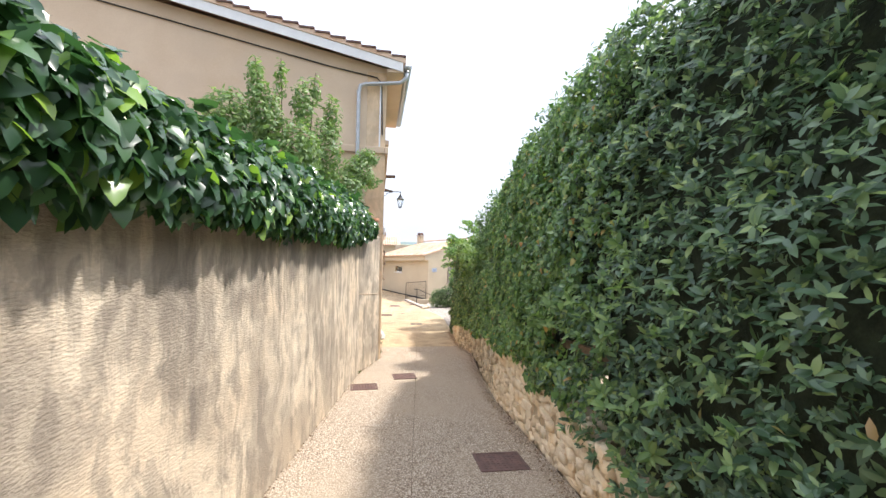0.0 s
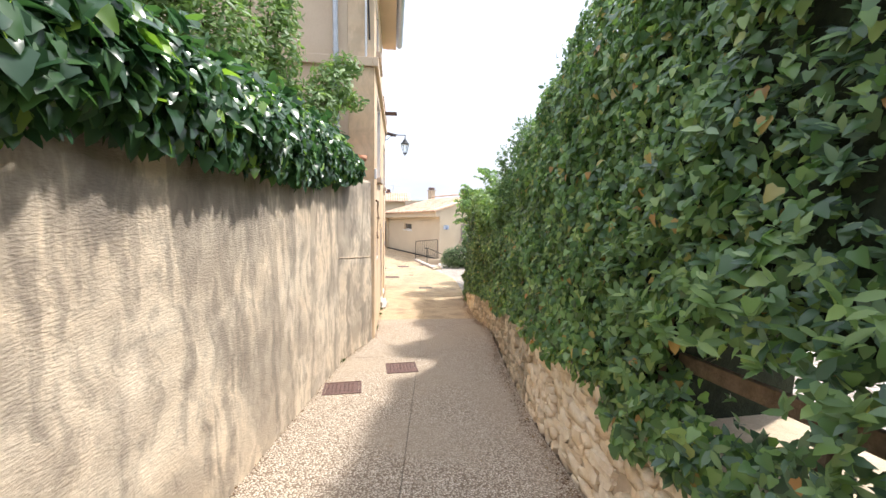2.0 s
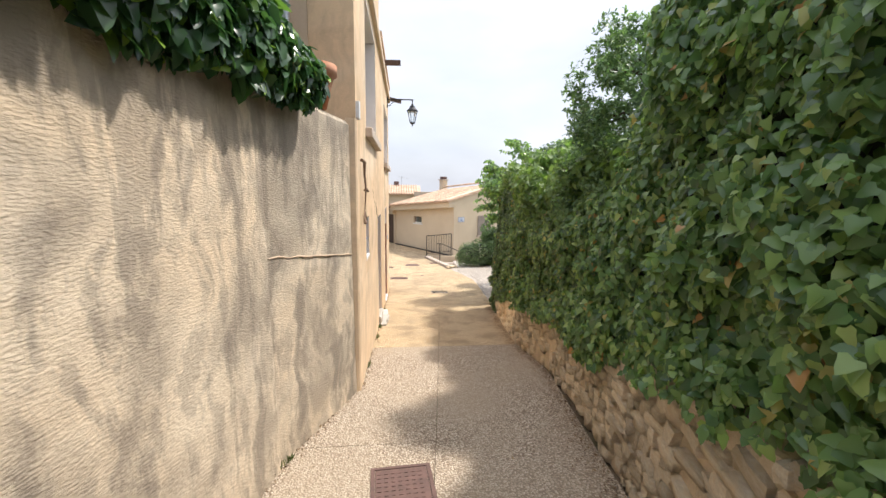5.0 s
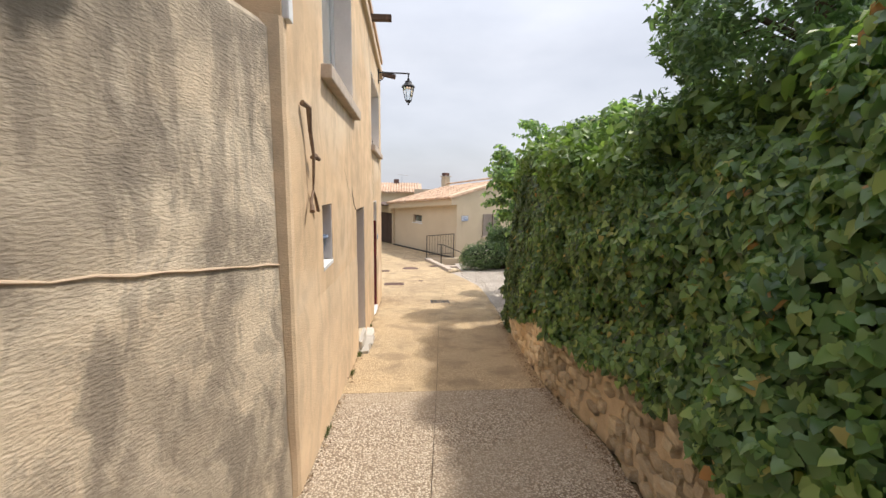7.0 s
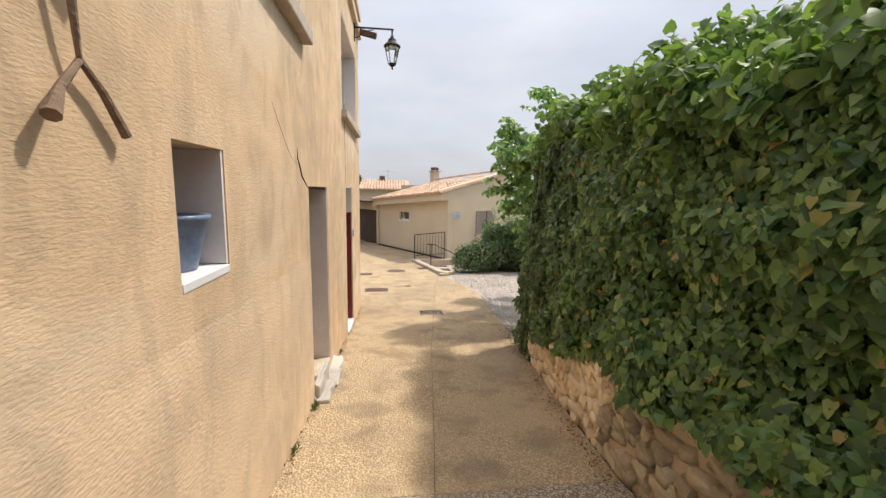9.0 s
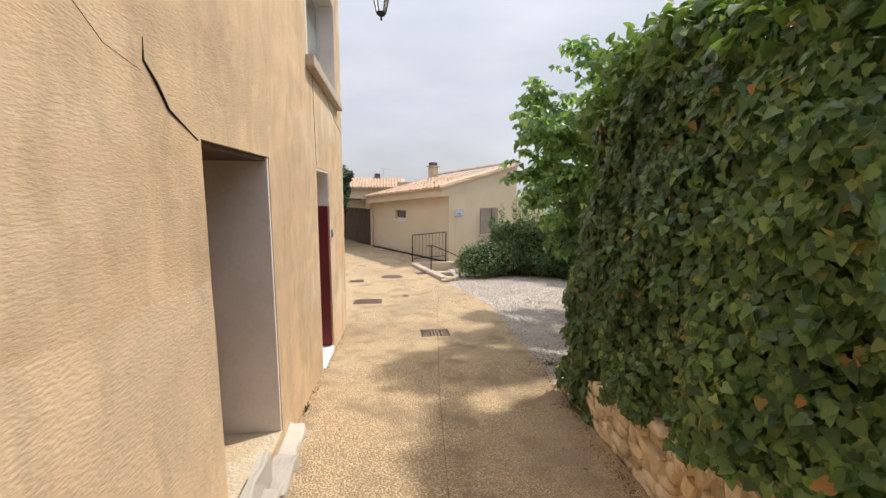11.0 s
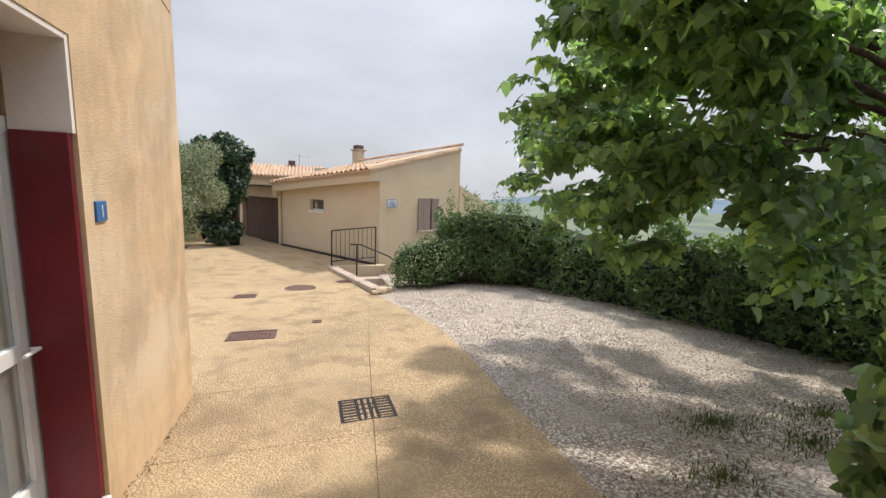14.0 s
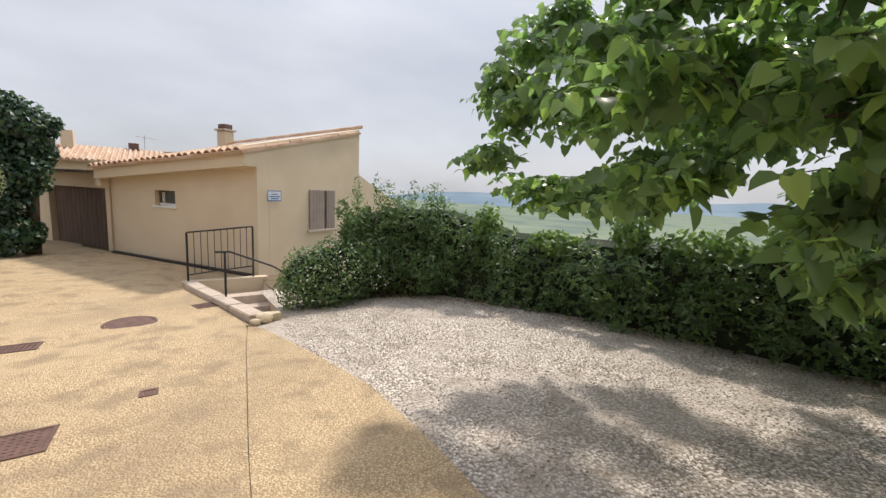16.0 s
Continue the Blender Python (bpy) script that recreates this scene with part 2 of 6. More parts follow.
STONE = material("limestone", (0.76, 0.655, 0.49), (0.6, 0.495, 0.355), 7, 45, 0.9, 0.95, 0.014, c3=(0.7, 0.545, 0.35), big=3.0, island=True)
MORTAR = material("earth_mortar", (0.62, 0.51, 0.37), (0.48, 0.385, 0.27), 9, 70, 0.8, 0.95, 0.01)
LANE = aggregate("washed_aggregate", (0.23, 0.175, 0.125), (0.72, 0.63, 0.51), (0.38, 0.3, 0.22), 0.016, patch=(0.42, 0.34, 0.25))
YARD = aggregate("ochre_aggregate", (0.38, 0.275, 0.165), (0.78, 0.62, 0.405), (0.48, 0.35, 0.21), 0.015, patch=(0.52, 0.4, 0.25), moss=(0.28, 0.21, 0.14))
GRAVEL = aggregate("gravel_bed", (0.27, 0.23, 0.195), (0.84, 0.775, 0.7), (0.46, 0.4, 0.345), 0.027, patch=(0.48, 0.42, 0.37), moss=(0.3, 0.25, 0.2))
PEBBLE = material("pebble", (0.6, 0.55, 0.49), (0.42, 0.38, 0.33), 20, 60, 0.1, 0.9, 0.003)
SOIL = material("soil", (0.2, 0.15, 0.1), (0.12, 0.09, 0.06), 4, 40, 0.8, 0.95, 0.02, c3=(0.12, 0.14, 0.05), big=0.5)
# aerial haze is mixed into these colours: greyed fields, blue hills
FIELD = material("far_fields", (0.13, 0.18, 0.12), (0.19, 0.22, 0.16), 0.012, 0.06, 0.0, 1.0, 0.01, c3=(0.09, 0.13, 0.12), big=0.008)
HILLS = material("hills_haze_blue", (0.15, 0.21, 0.27), (0.12, 0.175, 0.23), 0.004, 0.02, 0.0, 1.0, 0.01, c3=(0.17, 0.235, 0.28), big=0.003)
IRON_RUST = material("rusted_iron", (0.17, 0.1, 0.085), (0.11, 0.07, 0.06), 12, 90, 0.5, 0.75, 0.003)
IRON_DARK = material("dark_iron", (0.05, 0.045, 0.045), (0.03, 0.028, 0.028), 12, 90, 0.2, 0.5, 0.002, metal=0.6)
BLACK_IRON = material("black_iron", (0.02, 0.022, 0.025), (0.03, 0.03, 0.032), 20, 90, 0.1, 0.5, 0.002)
ZINC = material("zinc", (0.5, 0.52, 0.54), (0.4, 0.42, 0.44), 8, 60, 0.1, 0.45, 0.002, metal=0.7)
TILE = material("clay_tile", (0.6, 0.42, 0.3), (0.46, 0.31, 0.21), 6, 50, 0.4, 0.9, 0.006, c3=(0.66, 0.53, 0.42), big=2.0, island=True)
TERRACOTTA = material("terracotta", (0.45, 0.17, 0.08), (0.36, 0.13, 0.06), 6, 50, 0.3, 0.85, 0.004, c3=(0.55, 0.33, 0.22), big=3.0)
BLUE_GLAZE = material("blue_glaze", (0.2, 0.27, 0.38), (0.13, 0.17, 0.27), 14, 60, 0.1, 0.3, 0.002)
OLD_WOOD = material("weathered_wood", (0.15, 0.1, 0.075), (0.08, 0.055, 0.045), 3, 30, 0.4, 0.85, 0.004, stretch=(6, 6, 0.5))
GREY_WOOD = material("taupe_shutter", (0.33, 0.28, 0.24), (0.28, 0.23, 0.2), 4, 40, 0.2, 0.7, 0.003)
BARK = material("bark", (0.12, 0.085, 0.06), (0.06, 0.045, 0.032), 9, 50, 0.9, 0.95, 0.02, stretch=(2, 2, 0.4))
DEAD_WOOD = material("dead_vine", (0.3, 0.21, 0.15), (0.19, 0.13, 0.09), 12, 60, 0.8, 0.95, 0.01)
# foliage cores: the shade between inner leaves is put into a near-black colour
INNER_SHADE = material("inner_shade", (0.035, 0.045, 0.024), (0.018, 0.023, 0.014), 12, 60, 0.5, 1.0, 0.02)
# near-black in place of shade in rooms and sump; dark cracks share it
UNLIT_BLACK = material("unlit_black", (0.03, 0.028, 0.026), (0.02, 0.02, 0.02), 3, 20, 0.0, 0.9, 0.002)
SIGN_WHITE = material("enamel_white", (0.75, 0.76, 0.78), (0.68, 0.69, 0.72), 5, 50, 0.02, 0.35, 0.001)
SIGN_BLUE = material("enamel_blue", (0.05, 0.17, 0.42), (0.04, 0.14, 0.36), 5, 50, 0.02, 0.3, 0.001)
CABLE = material("cable_black", (0.03, 0.03, 0.03), (0.02, 0.02, 0.02), 5, 50, 0.02, 0.6, 0.001)

glass = bpy.data.materials.new("window_glass")
glass.use_nodes = True
gb = glass.node_tree.nodes["Principled BSDF"]
gb.inputs["Base Color"].default_value, gb.inputs["Roughness"].default_value = (0.9, 0.95, 0.95, 1), 0.03
gb.inputs["Transmission Weight"].default_value = 0.9

HEDGE_LEAF = leaf_material("hedge_leaf", [(0, (0.055, 0.1, 0.062)), (0.4, (0.1, 0.17, 0.095)), (0.75, (0.16, 0.245, 0.13)), (0.92, (0.26, 0.36, 0.15)), (0.993, (0.32, 0.41, 0.15)), (1.0, (0.35, 0.22, 0.09))], 0.32)
IVY_LEAF = leaf_material("ivy_leaf", [(0, (0.028, 0.07, 0.034)), (0.5, (0.048, 0.11, 0.047)), (0.88, (0.08, 0.165, 0.06)), (0.96, (0.19, 0.32, 0.05)), (1.0, (0.28, 0.43, 0.06))], 0.27)
IVY_DRY = leaf_material("ivy_leaf_mottled", [(0, (0.06, 0.12, 0.048)), (0.4, (0.12, 0.215, 0.075)), (0.8, (0.2, 0.31, 0.1)), (0.962, (0.31, 0.4, 0.13)), (0.985, (0.4, 0.36, 0.12)), (1.0, (0.48, 0.24, 0.09))], 0.28, 0.4)
IVY_DEEP = leaf_material("ivy_leaf_deep", [(0, (0.045, 0.085, 0.04)), (0.5, (0.088, 0.15, 0.063)), (0.9, (0.15, 0.235, 0.088)), (0.975, (0.23, 0.3, 0.1)), (1.0, (0.42, 0.26, 0.1))], 0.36, 0.35)
MULBERRY_LEAF = leaf_material("mulberry_leaf", [(0, (0.12, 0.18, 0.11)), (0.5, (0.2, 0.3, 0.16)), (0.85, (0.28, 0.4, 0.19)), (1.0, (0.42, 0.55, 0.2))], 0.25, 0.58)
IVY_TREE_LEAF = leaf_material("old_ivy_leaf", [(0, (0.02, 0.045, 0.03)), (0.6, (0.04, 0.08, 0.045)), (1.0, (0.075, 0.13, 0.06))], 0.35)
SHRUB_LEAF = leaf_material("shrub_leaf", [(0, (0.1, 0.17, 0.06)), (0.6, (0.17, 0.26, 0.09)), (1.0, (0.25, 0.34, 0.12))], 0.5, 0.4)
EVERGREEN_LEAF = leaf_material("evergreen_leaf", [(0, (0.075, 0.13, 0.065)), (0.6, (0.13, 0.21, 0.1)), (1.0, (0.2, 0.3, 0.13))], 0.45, 0.4)
OLIVE_LEAF = leaf_material("olive_leaf", [(0, (0.15, 0.18, 0.115)), (0.6, (0.26, 0.3, 0.19)), (1.0, (0.38, 0.42, 0.29))], 0.5, 0.2)
BUSH_LEAF = leaf_material("bush_leaf", [(0, (0.06, 0.1, 0.045)), (0.6, (0.11, 0.18, 0.07)), (0.96, (0.18, 0.27, 0.1)), (1.0, (0.34, 0.36, 0.22))], 0.4, 0.4)
TUFT_LEAF = leaf_material("light_tuft_leaf", [(0, (0.09, 0.15, 0.05)), (0.6, (0.14, 0.22, 0.065)), (1.0, (0.21, 0.3, 0.09))], 0.5, 0.35)
LITTER = leaf_material("dry_litter", [(0, (0.13, 0.08, 0.05)), (0.6, (0.2, 0.13, 0.08)), (1.0, (0.32, 0.22, 0.12))], 0.8, 0.1)
GRASS = leaf_material("weed_blade", [(0, (0.06, 0.09, 0.03)), (0.7, (0.11, 0.14, 0.05)), (1.0, (0.25, 0.22, 0.1))], 0.6, 0.3)

LONG_GRASS = leaf_material("long_grass", [(0, (0.07, 0.12, 0.035)), (0.7, (0.12, 0.19, 0.055)), (1.0, (0.2, 0.27, 0.09))], 0.5, 0.35)
CONCRETE_PALE = material("pale_concrete", (0.62, 0.58, 0.52), (0.5, 0.46, 0.41), 3, 50, 0.3, 0.9, 0.004, c3=(0.44, 0.4, 0.35), big=1.2)

# ---- helpers of this scene ----
rnd = random.Random(7)
rng = np.random.default_rng(11)


def lerp(x, pts):
    return float(np.interp(x, [p[0] for p in pts], [p[1] for p in pts]))


GROUND = [(-30, 4.6), (-6, 2.2), (0, 1.32), (8.1, 0.17), (11.3, -0.18), (14.0, -0.5), (18.1, -1.02), (20.5, -1.13), (23.4, -1.26), (26.5, -1.42), (34, -1.42), (60, -1.2)]


def gz(y):
    return lerp(y, GROUND)


def part(name, bm, mat, parent=None, label="", smooth=False):
    me = bpy.data.meshes.new(name)
    if smooth:
        for f in bm.faces:
            f.smooth = True
    bm.normal_update()
    bm.to_mesh(me)
    bm.free()
    me.materials.append(mat)
    ob = new(name, me)
    if parent:
        ob.parent = parent
        ob.matrix_parent_inverse = parent.matrix_basis.inverted()
    if label:
        ob["label"] = label
    return ob


def thing(name, label, category, at=(0, 0, 0), group="", kind=""):
    ob = new(name)
    ob.empty_display_size = 0.2
    ob.matrix_basis = Matrix.Translation(at)
    return tagged(ob, label, category, group, kind)


def add_box(bm, lo, hi, m=None, bevel=0.0):
    sub = bmesh.new()
    bmesh.ops.create_cube(sub, size=1)
    for v in sub.verts:
        v.co = Vector([lo[i] + (v.co[i] + 0.5) * (hi[i] - lo[i]) for i in range(3)])
    if bevel:
        bmesh.ops.bevel(sub, geom=sub.edges[:], offset=bevel, segments=2, affect="EDGES", profile=0.6)
    if m:
        bmesh.ops.transform(sub, matrix=m, verts=sub.verts)
    me = bpy.data.meshes.new("tmp")
    sub.to_mesh(me)
    sub.free()
    bm.from_mesh(me)
    bpy.data.meshes.remove(me)
    return bm


def box(lo, hi, m=None, bevel=0.0):
    return add_box(bmesh.new(), lo, hi, m, bevel)


def add_tube(bm, pts, radii, seg=8):
    """A tube through points, of changing radius."""
    pts = [Vector(p) for p in pts]
    if not hasattr(radii, "__len__"):
        radii = [radii] * len(pts)
    rings = []
    for i, p in enumerate(pts):
        d = (pts[min(i + 1, len(pts) - 1)] - pts[max(i - 1, 0)]).normalized()
        s = d.orthogonal().normalized() if i == 0 else (side - d * side.dot(d)).normalized()
        side = s
        t = d.cross(s)
        rings.append([bm.verts.new(p + (s * math.cos(a) + t * math.sin(a)) * radii[i]) for a in (2 * math.pi * k / seg for k in range(seg))])
    for a, b in zip(rings, rings[1:]):
        for k in range(seg):
            bm.faces.new((a[k], a[(k + 1) % seg], b[(k + 1) % seg], b[k]))
    bm.faces.new(rings[0][::-1])
    bm.faces.new(rings[-1])
    return bm


def tube(pts, radii, seg=8):
    return add_tube(bmesh.new(), pts, radii, seg)


def lathe(profile, at, seg=20):
    bm = bmesh.new()
    rings = []
    for r, z in profile:
        rings.append([bm.verts.new((at[0] + r * math.cos(a), at[1] + r * math.sin(a), at[2] + z)) for a in (2 * math.pi * k / seg for k in range(seg))])
    for a, b in zip(rings, rings[1:]):
        for k in range(seg):
            bm.faces.new((a[k], a[(k + 1) % seg], b[(k + 1) % seg], b[k]))
    bm.faces.new(rings[0][::-1])
    bm.faces.new(rings[-1])
    return bm


def pierced_wall(m, u0, u1, z0, z1, thick, holes):
    """A wall in the plane of m's x (along) and z (up), its outer face at y = 0 and its inner at y = thick, with openings that go through."""
    bm = bmesh.new()
    us = sorted({u0, u1, *[h[0] for h in holes], *[h[1] for h in holes]})
    zs = sorted({z0, z1, *[h[2] for h in holes], *[h[3] for h in holes]})
    us = [u for u in us if u0 <= u <= u1]
    zs = [z for z in zs if z0 <= z <= z1]
    solid = {}
    for i in range(len(us) - 1):
        for j in range(len(zs) - 1):
            cu, cz = (us[i] + us[i + 1]) / 2, (zs[j] + zs[j + 1]) / 2
            solid[i, j] = not any(h[0] < cu < h[1] and h[2] < cz < h[3] for h in holes)
    quad = lambda *p: bm.faces.new([bm.verts.new(q) for q in p])
    for (i, j), s in solid.items():
        if not s:
            continue
        a, b, c, d = us[i], us[i + 1], zs[j], zs[j + 1]
        quad((a, 0, c), (b, 0, c), (b, 0, d), (a, 0, d))
        quad((b, thick, c), (a, thick, c), (a, thick, d), (b, thick, d))
        if not solid.get((i - 1, j)):
            quad((a, thick, c), (a, 0, c), (a, 0, d), (a, thick, d))
        if not solid.get((i + 1, j)):
            quad((b, 0, c), (b, thick, c), (b, thick, d), (b, 0, d))
        if not solid.get((i, j - 1)):
            quad((a, thick, c), (b, thick, c), (b, 0, c), (a, 0, c))
        if not solid.get((i, j + 1)):
            quad((a, 0, d), (b, 0, d), (b, thick, d), (a, thick, d))
    bmesh.ops.remove_doubles(bm, verts=bm.verts, dist=1e-4)
    bmesh.ops.transform(bm, matrix=m, verts=bm.verts)
    bmesh.ops.recalc_face_normals(bm, faces=bm.faces)
    return bm


LANE_FRAME = Matrix(((0, -1, 0, 0), (1, 0, 0, 0), (0, 0, 1, 0), (0, 0, 0, 1)))   # x runs along the lane, y into the houses on its west side


def smoothed(name, verts, tris, mat, parent, kind="stuff", label=""):
    me = bpy.data.meshes.new(name)
    n, f = len(verts), len(tris)
    me.vertices.add(n)
    me.vertices.foreach_set("co", np.asarray(verts, np.float32).ravel())
    me.loops.add(f * 3)
    me.loops.foreach_set("vertex_index", np.asarray(tris, np.int32).ravel())
    me.polygons.add(f)
    me.polygons.foreach_set("loop_start", np.arange(0, f * 3, 3, dtype=np.int32))
    me.polygons.foreach_set("loop_total", np.full(f, 3, np.int32))
    me.update(calc_edges=True)
    me.materials.append(mat)
    ob = new(name, me)
    if parent:
        ob.parent = parent
        ob.matrix_parent_inverse = parent.matrix_basis.inverted()
    return tagged(ob, label, kind=kind)


def leaf_shape(outline, fold=0.18, droop=0.25):
    """A leaf about 1 long, its stalk at the origin and its tip at y = 1, folded along the rib and drooping."""
    full = outline + [(-x, y) for x, y in reversed(outline) if x > 1e-6]
    pts = [(0, 0.45, 0.0)] + [(x, y, abs(x) * fold) for x, y in full]
    v = np.array(pts, np.float32)
    v[:, 2] -= droop * (v[:, 1] ** 2)
    k = len(full)
    t = np.array([(0, 1 + i, 1 + (i + 1) % k) for i in range(k)], np.int32)[:, ::-1]
    return v, t


LAUREL = leaf_shape([(0, 0), (0.18, 0.28), (0.17, 0.65), (0, 1.0)])
IVY = leaf_shape([(0, 0), (0.3, -0.1), (0.47, 0.16), (0.33, 0.44), (0.23, 0.72), (0, 1.0)], 0.2, 0.25)
HEART = leaf_shape([(0, 0.02), (0.26, -0.1), (0.43, 0.2), (0.27, 0.7), (0, 1.05)], 0.22, 0.35)
NARROW = leaf_shape([(0, 0), (0.09, 0.3), (0.07, 0.7), (0, 1.0)], 0.2, 0.15)


def leaves(name, pos, nrm, size, shape, mat, parent, spread=0.55, down=0.7, label=""):
    """Many single leaves: at pos, facing nrm, the tips hanging down by that much."""
    n = len(pos)
    pos, nrm = np.asarray(pos, float), np.asarray(nrm, float)
    nn = nrm + rng.normal(0, spread, (n, 3))
    nn /= np.linalg.norm(nn, axis=1)[:, None] + 1e-9
    tip = rng.normal(0, 0.6, (n, 3)) + np.array((0, 0, -down))
    tip -= nn * (tip * nn).sum(1)[:, None]
    tip /= np.linalg.norm(tip, axis=1)[:, None] + 1e-9
    sd = np.cross(tip, nn)
    v0, t0 = shape
    size = np.broadcast_to(np.asarray(size, float), (n,)) * rng.uniform(0.65, 1.25, n)
    wid = rng.uniform(0.85, 1.15, n)
    v = pos[:, None] + size[:, None, None] * (v0[None, :, 0, None] * (sd * wid[:, None])[:, None] + v0[None, :, 1, None] * tip[:, None] + v0[None, :, 2, None] * nn[:, None])
    t = t0[None] + (np.arange(n) * len(v0))[:, None, None]
    return smoothed(name, v.reshape(-1, 3), t.reshape(-1, 3), mat, parent, label=label)


def sprigs(name, pos, nrm, size, count, shape, mat, parent, label=""):
    """Shoot tips, each with a rosette of leaves that spread round its axis."""
    n = len(pos)
    ax = np.asarray(nrm, float) + rng.normal(0, 0.45, (n, 3))
    ax /= np.linalg.norm(ax, axis=1)[:, None] + 1e-9
    ax = np.repeat(ax, count, 0)
    off = rng.normal(0, 1, ax.shape)
    off -= ax * (off * ax).sum(1)[:, None]
    off /= np.linalg.norm(off, axis=1)[:, None] + 1e-9
    th = rng.uniform(0.5, 1.35, len(ax))[:, None]
    tip = ax * np.cos(th) + off * np.sin(th) + np.array((0, 0, -0.12))
    tip /= np.linalg.norm(tip, axis=1)[:, None]
    nn = ax - tip * (ax * tip).sum(1)[:, None]
    nn /= np.linalg.norm(nn, axis=1)[:, None] + 1e-9
    sd = np.cross(tip, nn)
    base = np.repeat(np.asarray(pos, float), count, 0) - ax * rng.uniform(0, 0.06, (len(ax), 1))
    k = np.repeat(rng.uniform(0.7, 1.25, n), count) * rng.uniform(0.7, 1.15, len(ax)) * size
    v0, t0 = shape
    v = base[:, None] + k[:, None, None] * (v0[None, :, 0, None] * sd[:, None] + v0[None, :, 1, None] * tip[:, None] + v0[None, :, 2, None] * nn[:, None])
    t = t0[None] + (np.arange(len(ax)) * len(v0))[:, None, None]
    return smoothed(name, v.reshape(-1, 3), t.reshape(-1, 3), mat, parent, label=label)


def lumps(p, s, a):
    """Uneven bulges, the same for the same place."""
    return np.array([noise.noise(Vector(q) * s) + 0.5 * noise.noise(Vector(q) * s * 2.3 + Vector((7, 3, 1))) for q in p]) * a


# ---- ground ----
HOLE = ((1.0, 27.02), (1.75, 23.3), (2.3, 23.6), (2.45, 27.02))     # the stairwell beside the far house


def in_hole(x, y):
    left = np.interp(-y, (-27.0, -23.25), (1.0, 1.72))
    return 23.3 < y < 27.0 and left < x < 2.5


def terrain(x, y):
    z = gz(min(max(y, -30), 60))
    d = max(x - 7.0, 0.0) + max(y - 70, 0) * 0.5
    if d > 0:
        z -= 62 * (1 - math.exp(-d / 90.0)) + 0.1 * min(d, 10)
    return z - 0.035


bm = bmesh.new()
xs = [-2500, -900, -300, -120, -60, -30, -16] + [-10 + 0.5 * i for i in range(20)] + [0.25 * i for i in range(0, 44)] + [11.5, 13, 16, 20, 27, 36, 50, 70, 100, 140, 200, 300, 450, 700, 1100, 1700, 2600, 4000]
ys = [-2500, -900, -300, -100, -40, -20] + [-10 + 0.5 * i for i in range(60)] + [20 + 0.25 * i for i in range(48)] + [32 + i for i in range(0, 30, 2)] + [70, 90, 130, 200, 320, 500, 800, 1300, 2100, 3400]
grid = [[bm.verts.new((x, y, terrain(x, y))) for x in xs] for y in ys]
for j in range(len(ys) - 1):
    for i in range(len(xs) - 1):
        if not in_hole((xs[i] + xs[i + 1]) / 2, (ys[j] + ys[j + 1]) / 2):
            f = bm.faces.new((grid[j][i], grid[j][i + 1], grid[j + 1][i + 1], grid[j + 1][i]))
            f.material_index = 1 if xs[i] > 24 or ys[j] > 68 else 0
ground = part("ground", bm, SOIL)
ground.data.materials.append(FIELD)
tagged(ground, "bare soil on a hilltop falling away to green valley fields", "ground", kind="structure")

# paving: panels with open joints between them
JOINT = [(-8, -1.5), (3.7, -0.46), (6.8, -0.16), (9.1, 0.07), (12.5, 0.39), (15.4, 0.64), (19.7, 1.12), (22.1, 1.44), (23.1, 1.6), (27.2, 0.9)]
WEST = [(-8, -3.05), (3.86, -1.7), (8.65, -1.18), (10.1, -0.75), (10.12, -0.73), (18.848, -0.73), (18.85, -9.0), (50, -9.0)]
EAST = [(-8, 0.85), (3.5, 0.94), (6.2, 1.06), (8.55, 1.36), (10.6, 1.66), (11.75, 1.58), (12.8, 1.68), (15.2, 1.95), (17.2, 2.2), (19, 2.34), (20.3, 2.34), (21.5, 2.1), (22.8, 1.78), (23.1, 1.62), (26.6, 0.86), (27.0, 0.86), (27.35, 2.3), (27.4, 2.38), (34, -1.8)]


def panel(name, y0, y1, west, east, mat):
    """A slab between two edges, following the slope."""
    bm = bmesh.new()
    n = max(2, int((y1 - y0) / 0.25))
    rows = []
    for k in range(n + 1):
        y = y0 + (y1 - y0) * k / n
        a, b = west(y), east(y)
        rows.append([(a + (b - a) * i / 6, y) for i in range(7)])
    top = [[bm.verts.new((x, y, gz(y) + 0.004 * noise.noise(Vector((x * 1.5, y * 1.5, 0))))) for x, y in r] for r in rows]
    low = [[bm.verts.new((x, y, gz(y) - 0.05)) for x, y in r] for r in rows]
    for k in range(n):
        for i in range(6):
            bm.faces.new((top[k][i], top[k][i + 1], top[k + 1][i + 1], top[k + 1][i]))
        bm.faces.new((low[k][0], top[k][0], top[k + 1][0], low[k + 1][0]))
        bm.faces.new((top[k][6], low[k][6], low[k + 1][6], top[k + 1][6]))
    for r, q in ((0, 1), (n, -1)):
        for i in range(6):
            f = (low[r][i], low[r][i + 1], top[r][i + 1], top[r][i])
            bm.faces.new(f if q > 0 else f[::-1])
    return part(name, bm, mat, pavement)


pavement = thing("pavement", "washed-aggregate lane paving with straight joints, grey then ochre", "pavement", (0, 0, 0), kind="structure")
west_edge, east_edge = (lambda y: lerp(y, WEST)), (lambda y: lerp(y, EAST))
joint_w, joint_e = (lambda y: lerp(y, JOINT) - 0.003), (lambda y: lerp(y, JOINT) + 0.003)
for y0, y1, mat in ((-8, 2.4, LANE), (2.405, 8.9, LANE), (8.906, 11.8, LANE), (11.806, 17.65, YARD), (17.655, 18.848, YARD)):
    panel("slab", y0, y1, west_edge, joint_w, mat)
    panel("slab", y0, y1, joint_e, east_edge, mat)
